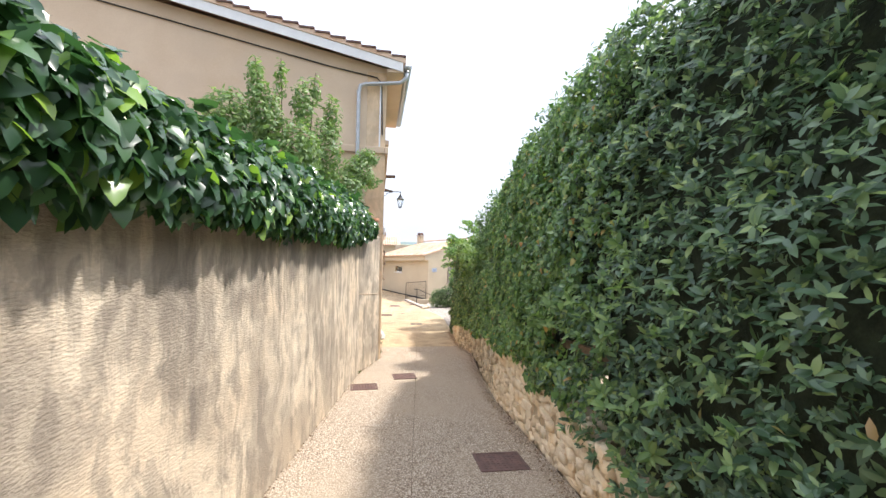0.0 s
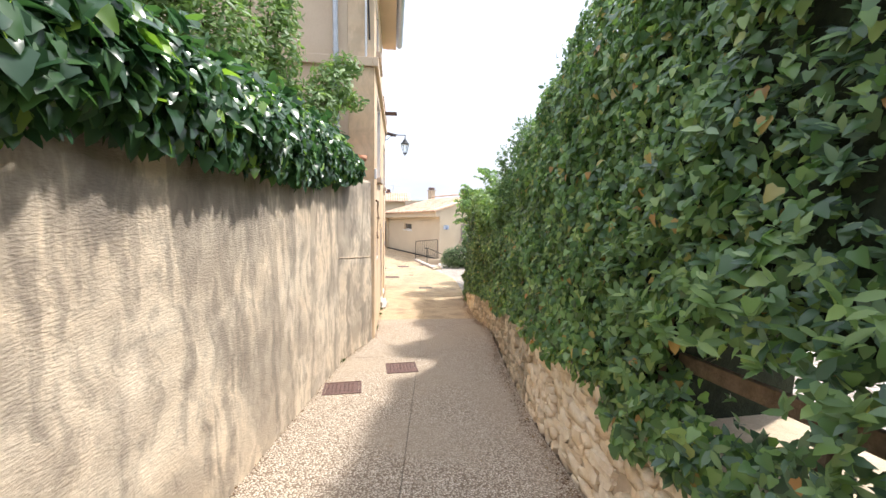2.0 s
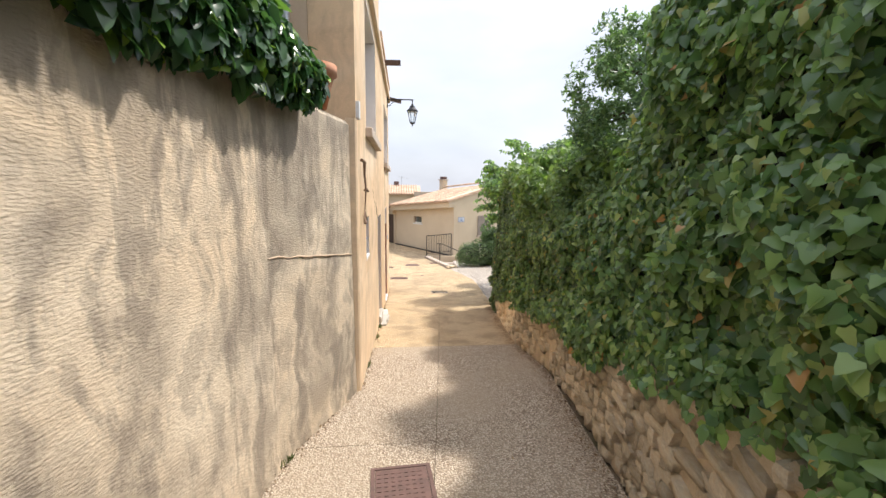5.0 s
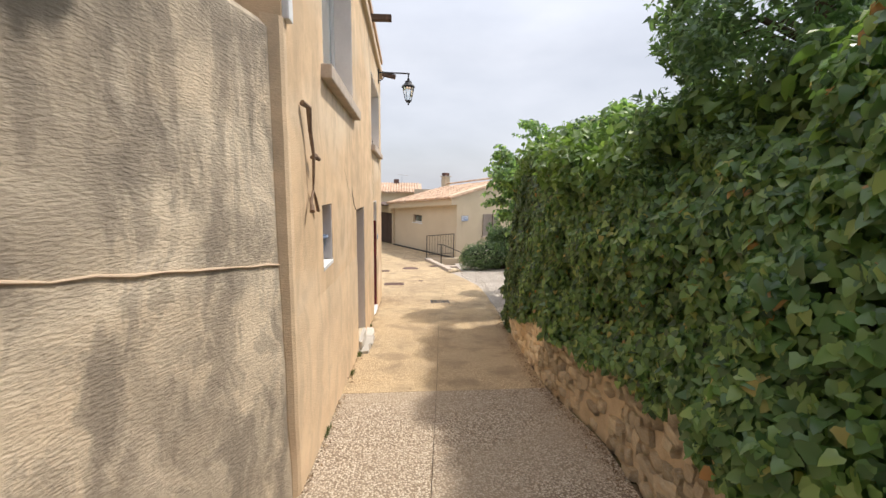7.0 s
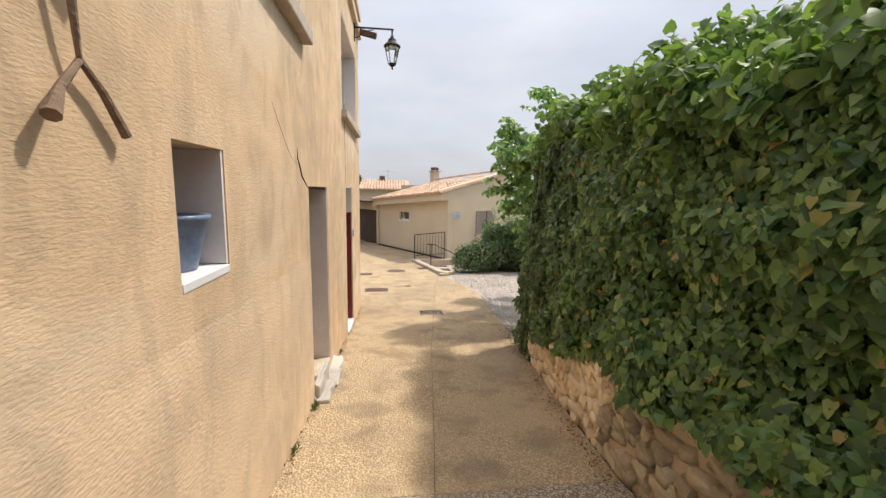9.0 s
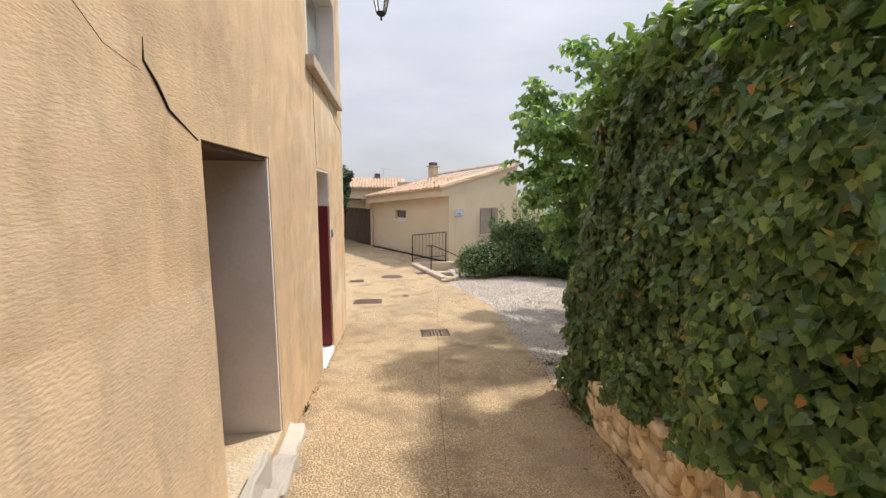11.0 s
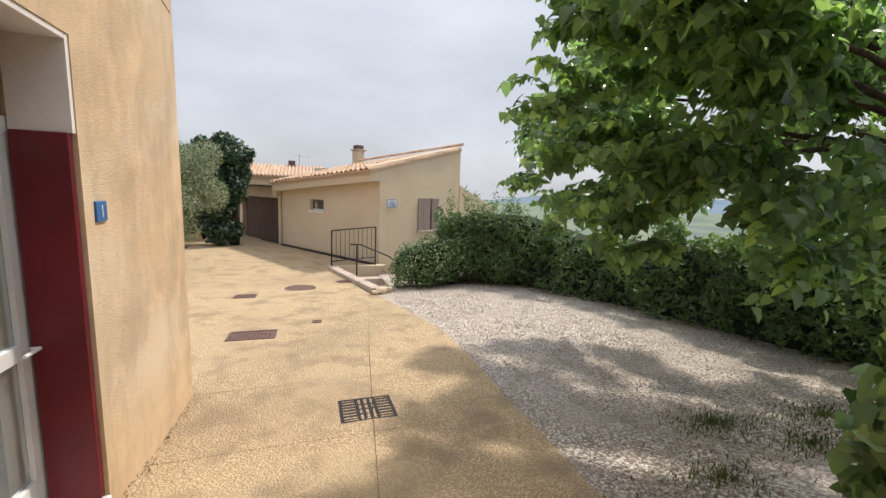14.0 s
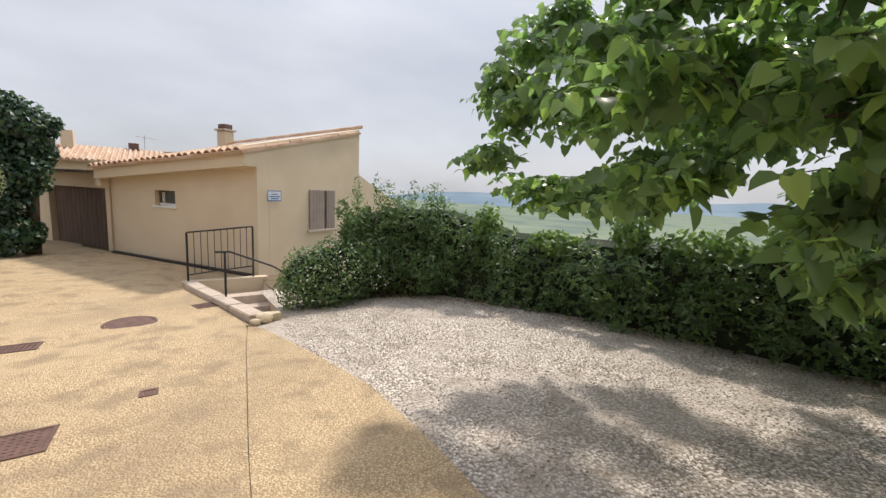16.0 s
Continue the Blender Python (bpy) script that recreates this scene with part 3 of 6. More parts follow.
panel("slab", 18.853, 27.0, lambda y: -9.0, joint_w, YARD)
panel("slab", 18.853, 23.05, joint_e, east_edge, YARD)
panel("slab", 23.06, 26.98, joint_e, lambda y: max(lerp(y, EAST), joint_e(y) + 0.01), YARD)
panel("slab", 27.01, 36.0, lambda y: -9.0, lambda y: min(2.2, lerp(y, EAST)), YARD)

gravel = bmesh.new()
rows = []
for k in range(44):
    y = 15.0 + k * 0.25
    a = lerp(y, EAST) + 0.004 if y < 23.1 else 2.2
    rows.append([gravel.verts.new((a + (7.5 - a) * i / 20, y, gz(y) - 0.012 + 0.012 * noise.noise(Vector((i * 0.8, y, 3))))) for i in range(21)])
for a, b in zip(rows, rows[1:]):
    for i in range(20):
        gravel.faces.new((a[i], a[i + 1], b[i + 1], b[i]))
gravel = part("gravel_yard", gravel, GRAVEL)
tagged(gravel, "pale grey gravel parking patch beside the ochre paving", "gravel", kind="structure")
n = 17000
px = rng.uniform(2.0, 7.0, n)
py = 16.2 + 7.6 * rng.random(n) ** 1.4
keep = px > np.array([lerp(y, EAST) if y < 23 else 2.3 for y in py]) - 0.06 * rng.random(n)
px, py = px[keep], py[keep]
n = len(px)
oct_v = np.array([(1, 0, 0), (0, 1, 0), (-1, 0, 0), (0, -1, 0), (0, 0, 0.8), (0, 0, -0.8)], float)
oct_t = np.array([(0, 1, 4), (1, 2, 4), (2, 3, 4), (3, 0, 4), (1, 0, 5), (2, 1, 5), (3, 2, 5), (0, 3, 5)])
sz_ = rng.uniform(0.006, 0.015, n)
v = oct_v[None] * sz_[:, None, None] * rng.uniform(0.6, 1.3, (n, 6, 1))
ang = rng.uniform(0, 6.28, n)
ca, sa = np.cos(ang)[:, None], np.sin(ang)[:, None]
v = np.stack((v[:, :, 0] * ca - v[:, :, 1] * sa, v[:, :, 0] * sa + v[:, :, 1] * ca, v[:, :, 2]), 2)
v += np.stack((px, py, np.array([gz(y) for y in py]) - 0.006), 1)[:, None]
loose = smoothed("loose_gravel", v.reshape(-1, 3), (oct_t[None] + (np.arange(n) * 6)[:, None, None]).reshape(-1, 3), PEBBLE, None, label="loose pale gravel stones scattered over the yard")
loose["category"] = "gravel"

# far hills, with the haze put into their blue colour
bm = bmesh.new()
ra, rb = [], []
for k in range(121):
    a = radians(-70 + k * 2.0)
    d = 2600 + 300 * math.sin(k * 0.3)
    h = (78 + 34 * noise.noise(Vector((k * 0.23, 0, 0))) + 14 * noise.noise(Vector((k * 0.6, 4, 0)))) * min(1.0, max(0.0, (k - 47) / 6))
    ra.append(bm.verts.new((d * math.sin(a), d * math.cos(a), -75)))
    rb.append(bm.verts.new(((d + 700) * math.sin(a), (d + 700) * math.cos(a), -62 + h)))
for k in range(120):
    bm.faces.new((ra[k + 1], ra[k], rb[k], rb[k + 1]))
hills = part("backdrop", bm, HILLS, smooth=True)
tagged(hills, "wooded hills beyond the valley, tinted blue for distance haze", "hills", kind="structure")

# ---- garden wall on the west side ----
GARDEN = [(-8, -3.03), (3.86, -1.68), (8.62, -1.16)]


def garden_section(pts, top, thick, mat, name):
    """A rendered wall along a bent line, rough-topped."""
    bm = bmesh.new()
    prof = []
    ny = max(2, int((pts[-1][0] - pts[0][0]) / 0.3))
    for k in range(ny + 1):
        y = pts[0][0] + (pts[-1][0] - pts[0][0]) * k / ny
        x = lerp(y, pts)
        zt = lerp(y, top) + 0.025 * noise.noise(Vector((0, y * 1.2, 5)))
        z0 = gz(y) - 0.3
        col = []
        for j in range(9):
            z = z0 + (zt - 0.05 - z0) * j / 8
            col.append((x + 0.012 * noise.noise(Vector((1, y * 0.9, z * 0.9))) - 0.012 * (z - gz(y)), y, z))
        col += [(x - 0.07, y, zt - 0.005), (x - thick * 0.5, y, zt + 0.02), (x - thick + 0.04, y, zt), (x - thick, y, zt - 0.05), (x - thick, y, z0)]
        prof.append([bm.verts.new(c) for c in col])
    m = len(prof[0])
    for a, b in zip(prof, prof[1:]):
        for j in range(m - 1):
            bm.faces.new((a[j], b[j], b[j + 1], a[j + 1]))
    bm.faces.new(prof[0])
    bm.faces.new(prof[-1][::-1])
    return part(name, bm, mat, smooth=False)


wall_a = garden_section(GARDEN, [(-8, 3.3), (9, 3.0)], 0.4, RENDER_OLD, "wall_garden")
tagged(wall_a, "rough lime-rendered garden wall with grey rain streaks", "wall", kind="structure")
wall_b = garden_section([(8.64, -1.175), (9.3, -0.975), (10.1, -0.745)], [(8.6, 2.98), (10.1, 2.92)], 0.42, RENDER_OLD, "wall_garden_end")
tagged(wall_b, "streaked rendered wall end butting against the house", "wall", kind="structure")
# the plaster joint across the end section
bm = bmesh.new()
pts = [(lerp(y, [(8.64, -1.175), (9.3, -0.975), (10.1, -0.745)]) - 0.018, y, lerp(y, [(8.64, 1.74), (10.1, 1.53)]) + 0.008 * math.sin(y * 23)) for y in np.linspace(8.66, 10.08, 12)]
add_tube(bm, pts, [0.006 + 0.002 * math.sin(i * 2.1) for i in range(12)], 6)
ob = part("plaster_joint", bm, RENDER_PALE, wall_b, "pale raised mortar line")

# ---- village house on the west side ----
house = thing("village_house", "tall ochre-rendered village house with deep openings and tiled eaves", "house", (-0.72, 14, -1.0))
FACE = -0.72
M_LANE = Matrix.Translation((FACE, 0, 0)) @ LANE_FRAME
NICHE, DOOR_A, DOOR_B = (11.07, 11.51, 1.31, 1.85), (13.36, 14.395, -0.4, 1.7), (16.25, 17.17, -0.8, 1.73)
WIN_A, WIN_B, WIN_C = (11.28, 13.2, 3.02, 4.72), (15.95, 18.2, 2.86, 4.3), (10.9, 12.0, 5.35, 6.4)
Y0, YT, Y1 = 10.11, 14.4, 18.85
part("wall", pierced_wall(M_LANE, Y0, YT, -2.0, 6.75, 0.45, [NICHE, DOOR_A, WIN_A, WIN_C]), RENDER_HOUSE, house, "rough ochre render")
part("wall", pierced_wall(M_LANE, YT, Y1, -2.0, 5.25, 0.45, [DOOR_B, WIN_B]), RENDER_HOUSE, house, "rough ochre render")
# front and end walls
bm = bmesh.new()
add_box(bm, (-8.5, Y0 + 0.002, 0), (FACE - 0.455, Y0 + 0.4, 6.75))
prism = [(-8.5, 6.75), (FACE, 6.75), (FACE, 6.85), (-8.5, 8.4)]
fr = [bm.verts.new((x, Y0 + 0.002, z)) for x, z in prism]
bk = [bm.verts.new((x, YT, z)) for x, z in prism]
bm.faces.new(fr)
bm.faces.new(bk[::-1])
for k in range(4):
    bm.faces.new((fr[k], bk[k], bk[(k + 1) % 4], fr[(k + 1) % 4]))
part("wall", bm, RENDER_PALE, house, "paler beige render")
part("wall", box((-8.5, Y1 - 0.4, -2), (FACE - 0.455, Y1 - 0.002, 5.25)), RENDER_HOUSE, house)
part("wall", box((-8.5, YT - 0.3, 4.9), (FACE - 0.455, YT - 0.002, 6.75)), RENDER_HOUSE, house)
# unlit rooms: the shade behind the openings is this shell's near-black colour
part("ceiling", box((-8.4, Y0 + 0.5, 4.95), (FACE - 0.46, Y1 - 0.45, 5.1)), UNLIT_BLACK, house)
part("back_wall", box((-8.6, Y0 + 0.5, -2), (-8.45, Y1 - 0.45, 5.0)), UNLIT_BLACK, house)
part("floor", box((-8.4, Y0 + 0.45, -2.0), (FACE - 0.46, Y1 - 0.45, -0.85)), UNLIT_BLACK, house)
part("floor", box((-8.4, Y0 + 0.45, 2.3), (FACE - 0.46, Y1 - 0.45, 2.5)), UNLIT_BLACK, house)
# string course
for lo, hi in (((FACE - 0.02, Y0 - 0.07, 4.86), (FACE + 0.07, YT, 5.02)), ((FACE - 0.02, YT + 0.002, 4.86), (FACE + 0.07, Y1 + 0.05, 5.02)), ((-6.5, Y0 - 0.07, 4.86), (FACE - 0.022, Y0 + 0.0, 5.02))):
    part("string_course", box(lo, hi, bevel=0.02), RENDER_PALE, house, "plain render band")
# roofs, eaves and gutter
slope = lambda x: 6.9 + (FACE + 0.47 - x) * 0.21
bm = bmesh.new()
pr = [(FACE + 0.42, 0.0), (-8.6, 0.0), (-8.6, 0.1), (FACE + 0.42, 0.1)]
fr = [bm.verts.new((x, Y0 - 0.3, slope(x) + dz)) for x, dz in pr]
bk = [bm.verts.new((x, YT + 0.42, slope(x) + dz)) for x, dz in pr]
bm.faces.new(fr[::-1])
bm.faces.new(bk)
for k in range(4):
    bm.faces.new((fr[k], fr[(k + 1) % 4], bk[(k + 1) % 4], bk[k]))
part("roof", bm, TILE, house)
bm = bmesh.new()
for k in range(24):
    x0 = FACE + 0.42 - k * 0.34
    add_box(bm, (x0 - 0.33, Y0 - 0.33, slope(x0 - 0.17) + 0.085), (x0, Y0 - 0.08, slope(x0 - 0.17) + 0.125))
part("verge", bm, IRON_RUST, house, "dark weathered tile edge")
bm = bmesh.new()
pr = [(FACE + 0.36, -0.21), (-8.4, -0.21), (-8.4, -0.005), (FACE + 0.36, -0.005)]
fr = [bm.verts.new((x, Y0 - 0.28, slope(x) + dz)) for x, dz in pr]
bk = [bm.verts.new((x, Y0 - 0.25, slope(x) + dz)) for x, dz in pr]
bm.faces.new(fr[::-1])
bm.faces.new(bk)
for k in range(4):
    bm.faces.new((fr[k], fr[(k + 1) % 4], bk[(k + 1) % 4], bk[k]))
part("bargeboard", bm, PAINT_WHITE, house, "white painted board")
part("soffit", box((FACE + 0.002, Y0 - 0.24, 6.7), (FACE + 0.38, YT + 0.38, 6.76)), RENDER_PALE, house)
bm = bmesh.new()
prof = [(0.09 * math.cos(a), 0.09 * math.sin(a)) for a in np.linspace(math.pi, 2 * math.pi, 9)]
ends = []
for y in (Y0 - 0.3, YT + 0.45):
    ends.append([bm.verts.new((FACE + 0.47 + px_, y, 6.85 + pz_)) for px_, pz_ in prof])
for k in range(8):
    bm.faces.new((ends[0][k], ends[1][k], ends[1][k + 1], ends[0][k + 1]))
bm.faces.new(ends[0])
bm.faces.new(ends[1][::-1])
part("gutter", bm, ZINC, house, "zinc half-round gutter", smooth=True)
part("downpipe", tube([(FACE + 0.46, Y0 - 0.2, 6.77), (FACE + 0.44, Y0 - 0.2, 6.6), (FACE + 0.3, Y0 - 0.16, 6.5), (-1.2, Y0 - 0.12, 6.42), (-1.32, Y0 - 0.11, 6.38), (-1.36, Y0 - 0.1, 6.25), (-1.36, Y0 - 0.1, 4.0), (-1.36, Y0 - 0.1, 0.6)], 0.045, 12), ZINC, house, "zinc downpipe", True)
part("pipe_clip", tube([(-1.36, Y0 - 0.1, 5.06), (-1.36, Y0 - 0.1, 5.1)], 0.055, 12), ZINC, house)
part("cable", tube([(-8, Y0 - 0.02, 7.95), (-4, Y0 - 0.03, 7.17), (-2, Y0 - 0.03, 6.78), (-0.95, Y0 - 0.03, 6.62), (-0.84, Y0 - 0.03, 6.5), (-0.8, Y0 - 0.03, 5.3)], 0.014, 6), CABLE, house, "black cable")
part("conduit", tube([(-0.86, Y0 - 0.03, 6.45), (-0.86, Y0 - 0.03, 5.02)], 0.02, 8), PAINT_WHITE, house, "white conduit")
# low rear roof and its beam ends
part("roof", box((-8.4, YT + 0.01, 5.25), (FACE + 0.06, Y1 + 0.08, 5.36)), TILE, house)
for y, z, dz in ((15.6, 5.1, 0.02), (18.55, 4.93, -0.2)):
    m = look((FACE, y, z), (FACE + 1, y, z + dz))
    part("beam_end", box((-0.06, -0.05, -0.42), (0.06, 0.05, 0.03), m, 0.008), OLD_WOOD, house, "weathered timber beam end")
part("junction_box", box((FACE - 0.01, 10.13, 2.95), (FACE + 0.04, 10.22, 3.13), None, 0.01), PAINT_WHITE, house, "small white plastic box")


def window(u0, u1, z0, z1, depth=0.22):
    """A white casement of two lights, set back in its opening, with a projecting sill."""
    w = part("window", box((FACE - depth - 0.06, u0, z0), (FACE - depth, u0 + 0.07, z1)), PAINT_WHITE, house, "white casement window")
    part("frame", box((FACE - depth - 0.06, u1 - 0.07, z0), (FACE - depth, u1, z1)), PAINT_WHITE, w)
    part("frame", box((FACE - depth - 0.06, u0 + 0.072, z1 - 0.07), (FACE - depth, u1 - 0.072, z1)), PAINT_WHITE, w)
    part("frame", box((FACE - depth - 0.06, u0 + 0.072, z0), (FACE - depth, u1 - 0.072, z0 + 0.08)), PAINT_WHITE, w)
    c = (u0 + u1) / 2
    part("mullion", box((FACE - depth - 0.055, c - 0.05, z0 + 0.082), (FACE - depth + 0.01, c + 0.05, z1 - 0.072)), PAINT_WHITE, w)
    for a, b in ((u0 + 0.072, c - 0.052), (c + 0.052, u1 - 0.072)):
        p = part("pane", box((FACE - depth - 0.04, a, z0 + 0.082), (FACE - depth - 0.034, b, z1 - 0.072)), glass, w)
        p.visible_shadow = False
    part("lining", box((FACE - depth + 0.002, u0 + 0.002, z1 - 0.03), (FACE - 0.004, u1 - 0.002, z1 - 0.002)), PLASTER_WHITE, w)
    part("lining", box((FACE - depth + 0.002, u1 - 0.03, z0 + 0.004), (FACE - 0.004, u1 - 0.002, z1 - 0.034)), PLASTER_WHITE, w)
    part("sill", box((FACE - depth + 0.004, u0 - 0.1, z0 - 0.12), (FACE + 0.09, u1 + 0.1, z0 - 0.002), None, 0.015), CONCRETE_SILL, w, "chamfered concrete sill")


window(*WIN_A)
window(*WIN_B)
window(*WIN_C)
# niche with its plastered lining
a, b, c, d = NICHE
bm = bmesh.new()
add_box(bm, (FACE - 0.42, a, c), (FACE - 0.36, b, d))
part("niche_back", bm, PLASTER_WHITE, house, "greyish plaster")
part("niche_sill", box((FACE - 0.358, a + 0.002, c - 0.03), (FACE + 0.004, b - 0.002, c + 0.01), None, 0.006), PAINT_WHITE, house, "white plastered ledge")
part("niche_jamb", box((FACE - 0.356, b - 0.02, c + 0.014), (FACE - 0.006, b + 0.001, d - 0.002)), PLASTER_WHITE, house)
bm = bmesh.new()
add_tube(bm, [(FACE - 0.1 + 0.02 * math.sin(i * 1.9), NICHE[1] - 0.001, NICHE[3] - 0.03 - i * 0.055) for i in range(8)], [0.003, 0.004, 0.003, 0.005, 0.003, 0.004, 0.003, 0.002], 5)
part("crack", bm, UNLIT_BLACK, house, "dark crack in the niche plaster")
wall_line = lambda q, zz: -0.975 + (q - 9.3) * 0.2875 - 0.012 * zz
# plaster strip over the joint with the garden wall, and the smoother repair along the wall foot
bm = bmesh.new()
rows = []
for k in range(30):
    zz = -0.2 + 3.15 * k / 29
    w0, w1 = 10.06 + 0.012 * noise.noise(Vector((zz * 3, 1, 0))), 10.185 + 0.02 * noise.noise(Vector((zz * 2.5, 5, 0)))
    rows.append([bm.verts.new(c) for c in ((wall_line(w0, zz) - 0.03, w0 - 0.005, zz), (wall_line(w0, zz) + 0.003, w0, zz), (FACE - 0.006, w0 + 0.022, zz), (FACE + 0.009, w0 + 0.05, zz), (FACE + 0.009, w1 - 0.02, zz), (FACE - 0.004, w1, zz))])
for p0, p1 in zip(rows, rows[1:]):
    for i in range(5):
        bm.faces.new((p0[i], p0[i + 1], p1[i + 1], p1[i]))
bmesh.ops.recalc_face_normals(bm, faces=bm.faces)
part("plaster_strip", bm, RENDER_PATCH, house, "pale plaster strip at the wall joint")
bm = bmesh.new()
rows = []
for k in range(60):
    u_ = 10.165 + 3.185 * k / 59
    zt = 1.2 - 0.03 * (u_ - 10.2) + 0.05 * noise.noise(Vector((u_ * 2.2, 3, 0))) + 0.02 * noise.noise(Vector((u_ * 9, 3, 0)))
    zl = gz(u_) - 0.1
    rows.append([bm.verts.new((FACE + (0.006 if j < 6 else -0.003), u_, zl + (zt - zl) * min(1, j / 5.8))) for j in range(7)])
for p0, p1 in zip(rows, rows[1:]):
    for i in range(6):
        bm.faces.new((p0[i], p1[i], p1[i + 1], p0[i + 1]))
part("render_patch", bm, RENDER_PATCH, house, "paler smoothed repair render")
# first doorway
a, b, c, d = DOOR_A
part("door_jamb", box((FACE - 0.44, b - 0.03, c), (FACE - 0.006, b - 0.001, d - 0.002)), PLASTER_WHITE, house, "pale plastered reveal")
part("door_jamb", box((FACE - 0.44, a + 0.001, d - 0.03), (FACE - 0.02, b - 0.032, d - 0.001)), OLD_WOOD, house, "timber lintel edge")
door = part("door", box((FACE - 0.5, a, c), (FACE - 0.446, b, d)), OLD_WOOD, house, "shut wooden door deep in its reveal")
for k in range(4):
    part("plank", box((FACE - 0.444, a + 0.03 + k * 0.3, c + 0.02), (FACE - 0.425, a + 0.31 + k * 0.3, d - 0.05), None, 0.006), OLD_WOOD, door)
part("doorstep", box((FACE - 0.43, 13.37, -1.2), (FACE - 0.003, 14.385, -0.385), None, 0.01), STONE, house, "worn stone threshold")
for y0, y1, x1, z1 in ((13.3, 13.72, 0.15, -0.34), (13.74, 14.16, 0.17, -0.42), (14.18, 14.62, 0.13, -0.46), (13.34, 13.9, 0.06, -0.22)):
    bm = box((FACE + 0.001, y0, z1 - 0.45), (FACE + x1, y1, z1), None, 0.02)
    bmesh.ops.subdivide_edges(bm, edges=[e for e in bm.edges if e.calc_length() > 0.1], cuts=3, use_grid_fill=True)
    for v in bm.verts:
        if v.co.x > FACE + 0.01:
            v.co += Vector((0.03 * noise.noise(v.co * 9), 0.0, 0.035 * noise.noise(v.co * 7 + Vector((5, 0, 0))) - 0.02))
    part("doorstep", bm, CONCRETE_PALE, house, "worn broken stone step")
# red doorway
a, b, c, d = DOOR_B
part("threshold", box((FACE - 0.26, a + 0.002, c - 0.08), (FACE + 0.01, b - 0.002, c + 0.004), None, 0.006), PAINT_WHITE, house, "white marble threshold")
part("shutter", box((FACE - 0.255, b - 0.05, c + 0.02), (FACE - 0.02, b - 0.008, 1.25), None, 0.006), PAINT_RED, house, "dark red folded shutter leaf")
part("shutter", box((FACE - 0.255, a + 0.008, c + 0.02), (FACE - 0.2, a + 0.03, 1.25), None, 0.006), PAINT_RED, house, "dark red folded shutter leaf")
part("door_jamb", box((FACE - 0.26, b - 0.03, 1.252), (FACE - 0.006, b - 0.001, d - 0.002)), PLASTER_WHITE, house)
part("door_jamb", box((FACE - 0.26, a + 0.001, d - 0.03), (FACE - 0.006, b - 0.032, d - 0.001)), PLASTER_WHITE, house)
g = part("glazed_door", box((FACE - 0.32, a, c), (FACE - 0.27, a + 0.09, 1.22)), PAINT_WHITE, house, "white glazed door with transom")
for lo, hi in (((a + 0.092, c), (b - 0.1, c + 0.22)), ((b - 0.098, c), (b, 1.22)), ((a + 0.092, 1.12), (b - 0.1, 1.22)), ((a, 1.222), (b, 1.31)), ((a + 0.092, 0.1), (b - 0.1, 0.18))):
    part("rail", box((FACE - 0.318, lo[0], lo[1]), (FACE - 0.27, hi[0], hi[1])), PAINT_WHITE, g)
for lo, hi in (((a + 0.092, c + 0.222), (b - 0.1, 0.098)), ((a + 0.092, 0.182), (b - 0.1, 1.118)), ((a, 1.312), (b, d))):
    p = part("pane", box((FACE - 0.3, lo[0], lo[1]), (FACE - 0.294, hi[0], hi[1])), glass, g)
    p.visible_shadow = False
part("handle", tube([(FACE - 0.26, b - 0.05, 0.14), (FACE - 0.22, b - 0.05, 0.14), (FACE - 0.22, b - 0.17, 0.14)], 0.01, 8), PAINT_WHITE, g)
plate = part("number_plate", box((FACE - 0.005, 17.27, 0.79), (FACE + 0.012, 17.39, 0.905), None, 0.004), SIGN_BLUE, house, "blue enamel house number 1")


def writing(name, text, size, m, mat, parent):
    cu = bpy.data.curves.new(name, "FONT")
    cu.body, cu.size, cu.extrude, cu.align_x, cu.align_y = text, size, 0.001, "CENTER", "CENTER"
    tmp = bpy.data.objects.new(name, cu)
    scene.collection.objects.link(tmp)
    me = bpy.data.meshes.new_from_object(tmp.evaluated_get(bpy.context.evaluated_depsgraph_get()))
    bpy.data.objects.remove(tmp)
    me.transform(m)
    me.materials.append(mat)
    ob = new(name, me)
    ob.parent = parent
    ob.matrix_parent_inverse = parent.matrix_world.inverted() if parent.parent is None else (parent.parent.matrix_basis @ parent.matrix_parent_inverse).inverted()
    return ob


n1 = writing("digit", "1", 0.1, Matrix.Translation((FACE + 0.014, 17.33, 0.845)) @ Matrix(((0, 0, 1, 0), (1, 0, 0, 0), (0, 1, 0, 0), (0, 0, 0, 1))), PAINT_WHITE, plate)
part("crack", tube([(FACE, 12.97, 2.0), (FACE + 0.002, 12.96, 1.92), (FACE + 0.003, 13.03, 1.86), (FACE + 0.003, 13.1, 1.78), (FACE + 0.001, 13.33, 1.69)], [0.002, 0.004, 0.006, 0.005, 0.003], 5), UNLIT_BLACK, house, "dark plaster crack")
part("crack", tube([(FACE, 12.31, 2.23), (FACE + 0.001, 12.55, 2.05), (FACE + 0.001, 12.76, 1.91), (FACE, 12.95, 1.88)], 0.0007, 5), UNLIT_BLACK, house)
part("crack", tube([(FACE, 16.26, 1.76), (FACE + 0.001, 16.21, 2.4), (FACE, 16.2, 3.0)], 0.004, 5), UNLIT_BLACK, house)
part("crack", tube([(FACE, 17.3, 2.7), (FACE + 0.001, 17.9, 2.55), (FACE, 18.8, 2.45)], 0.004, 5), UNLIT_BLACK, house)

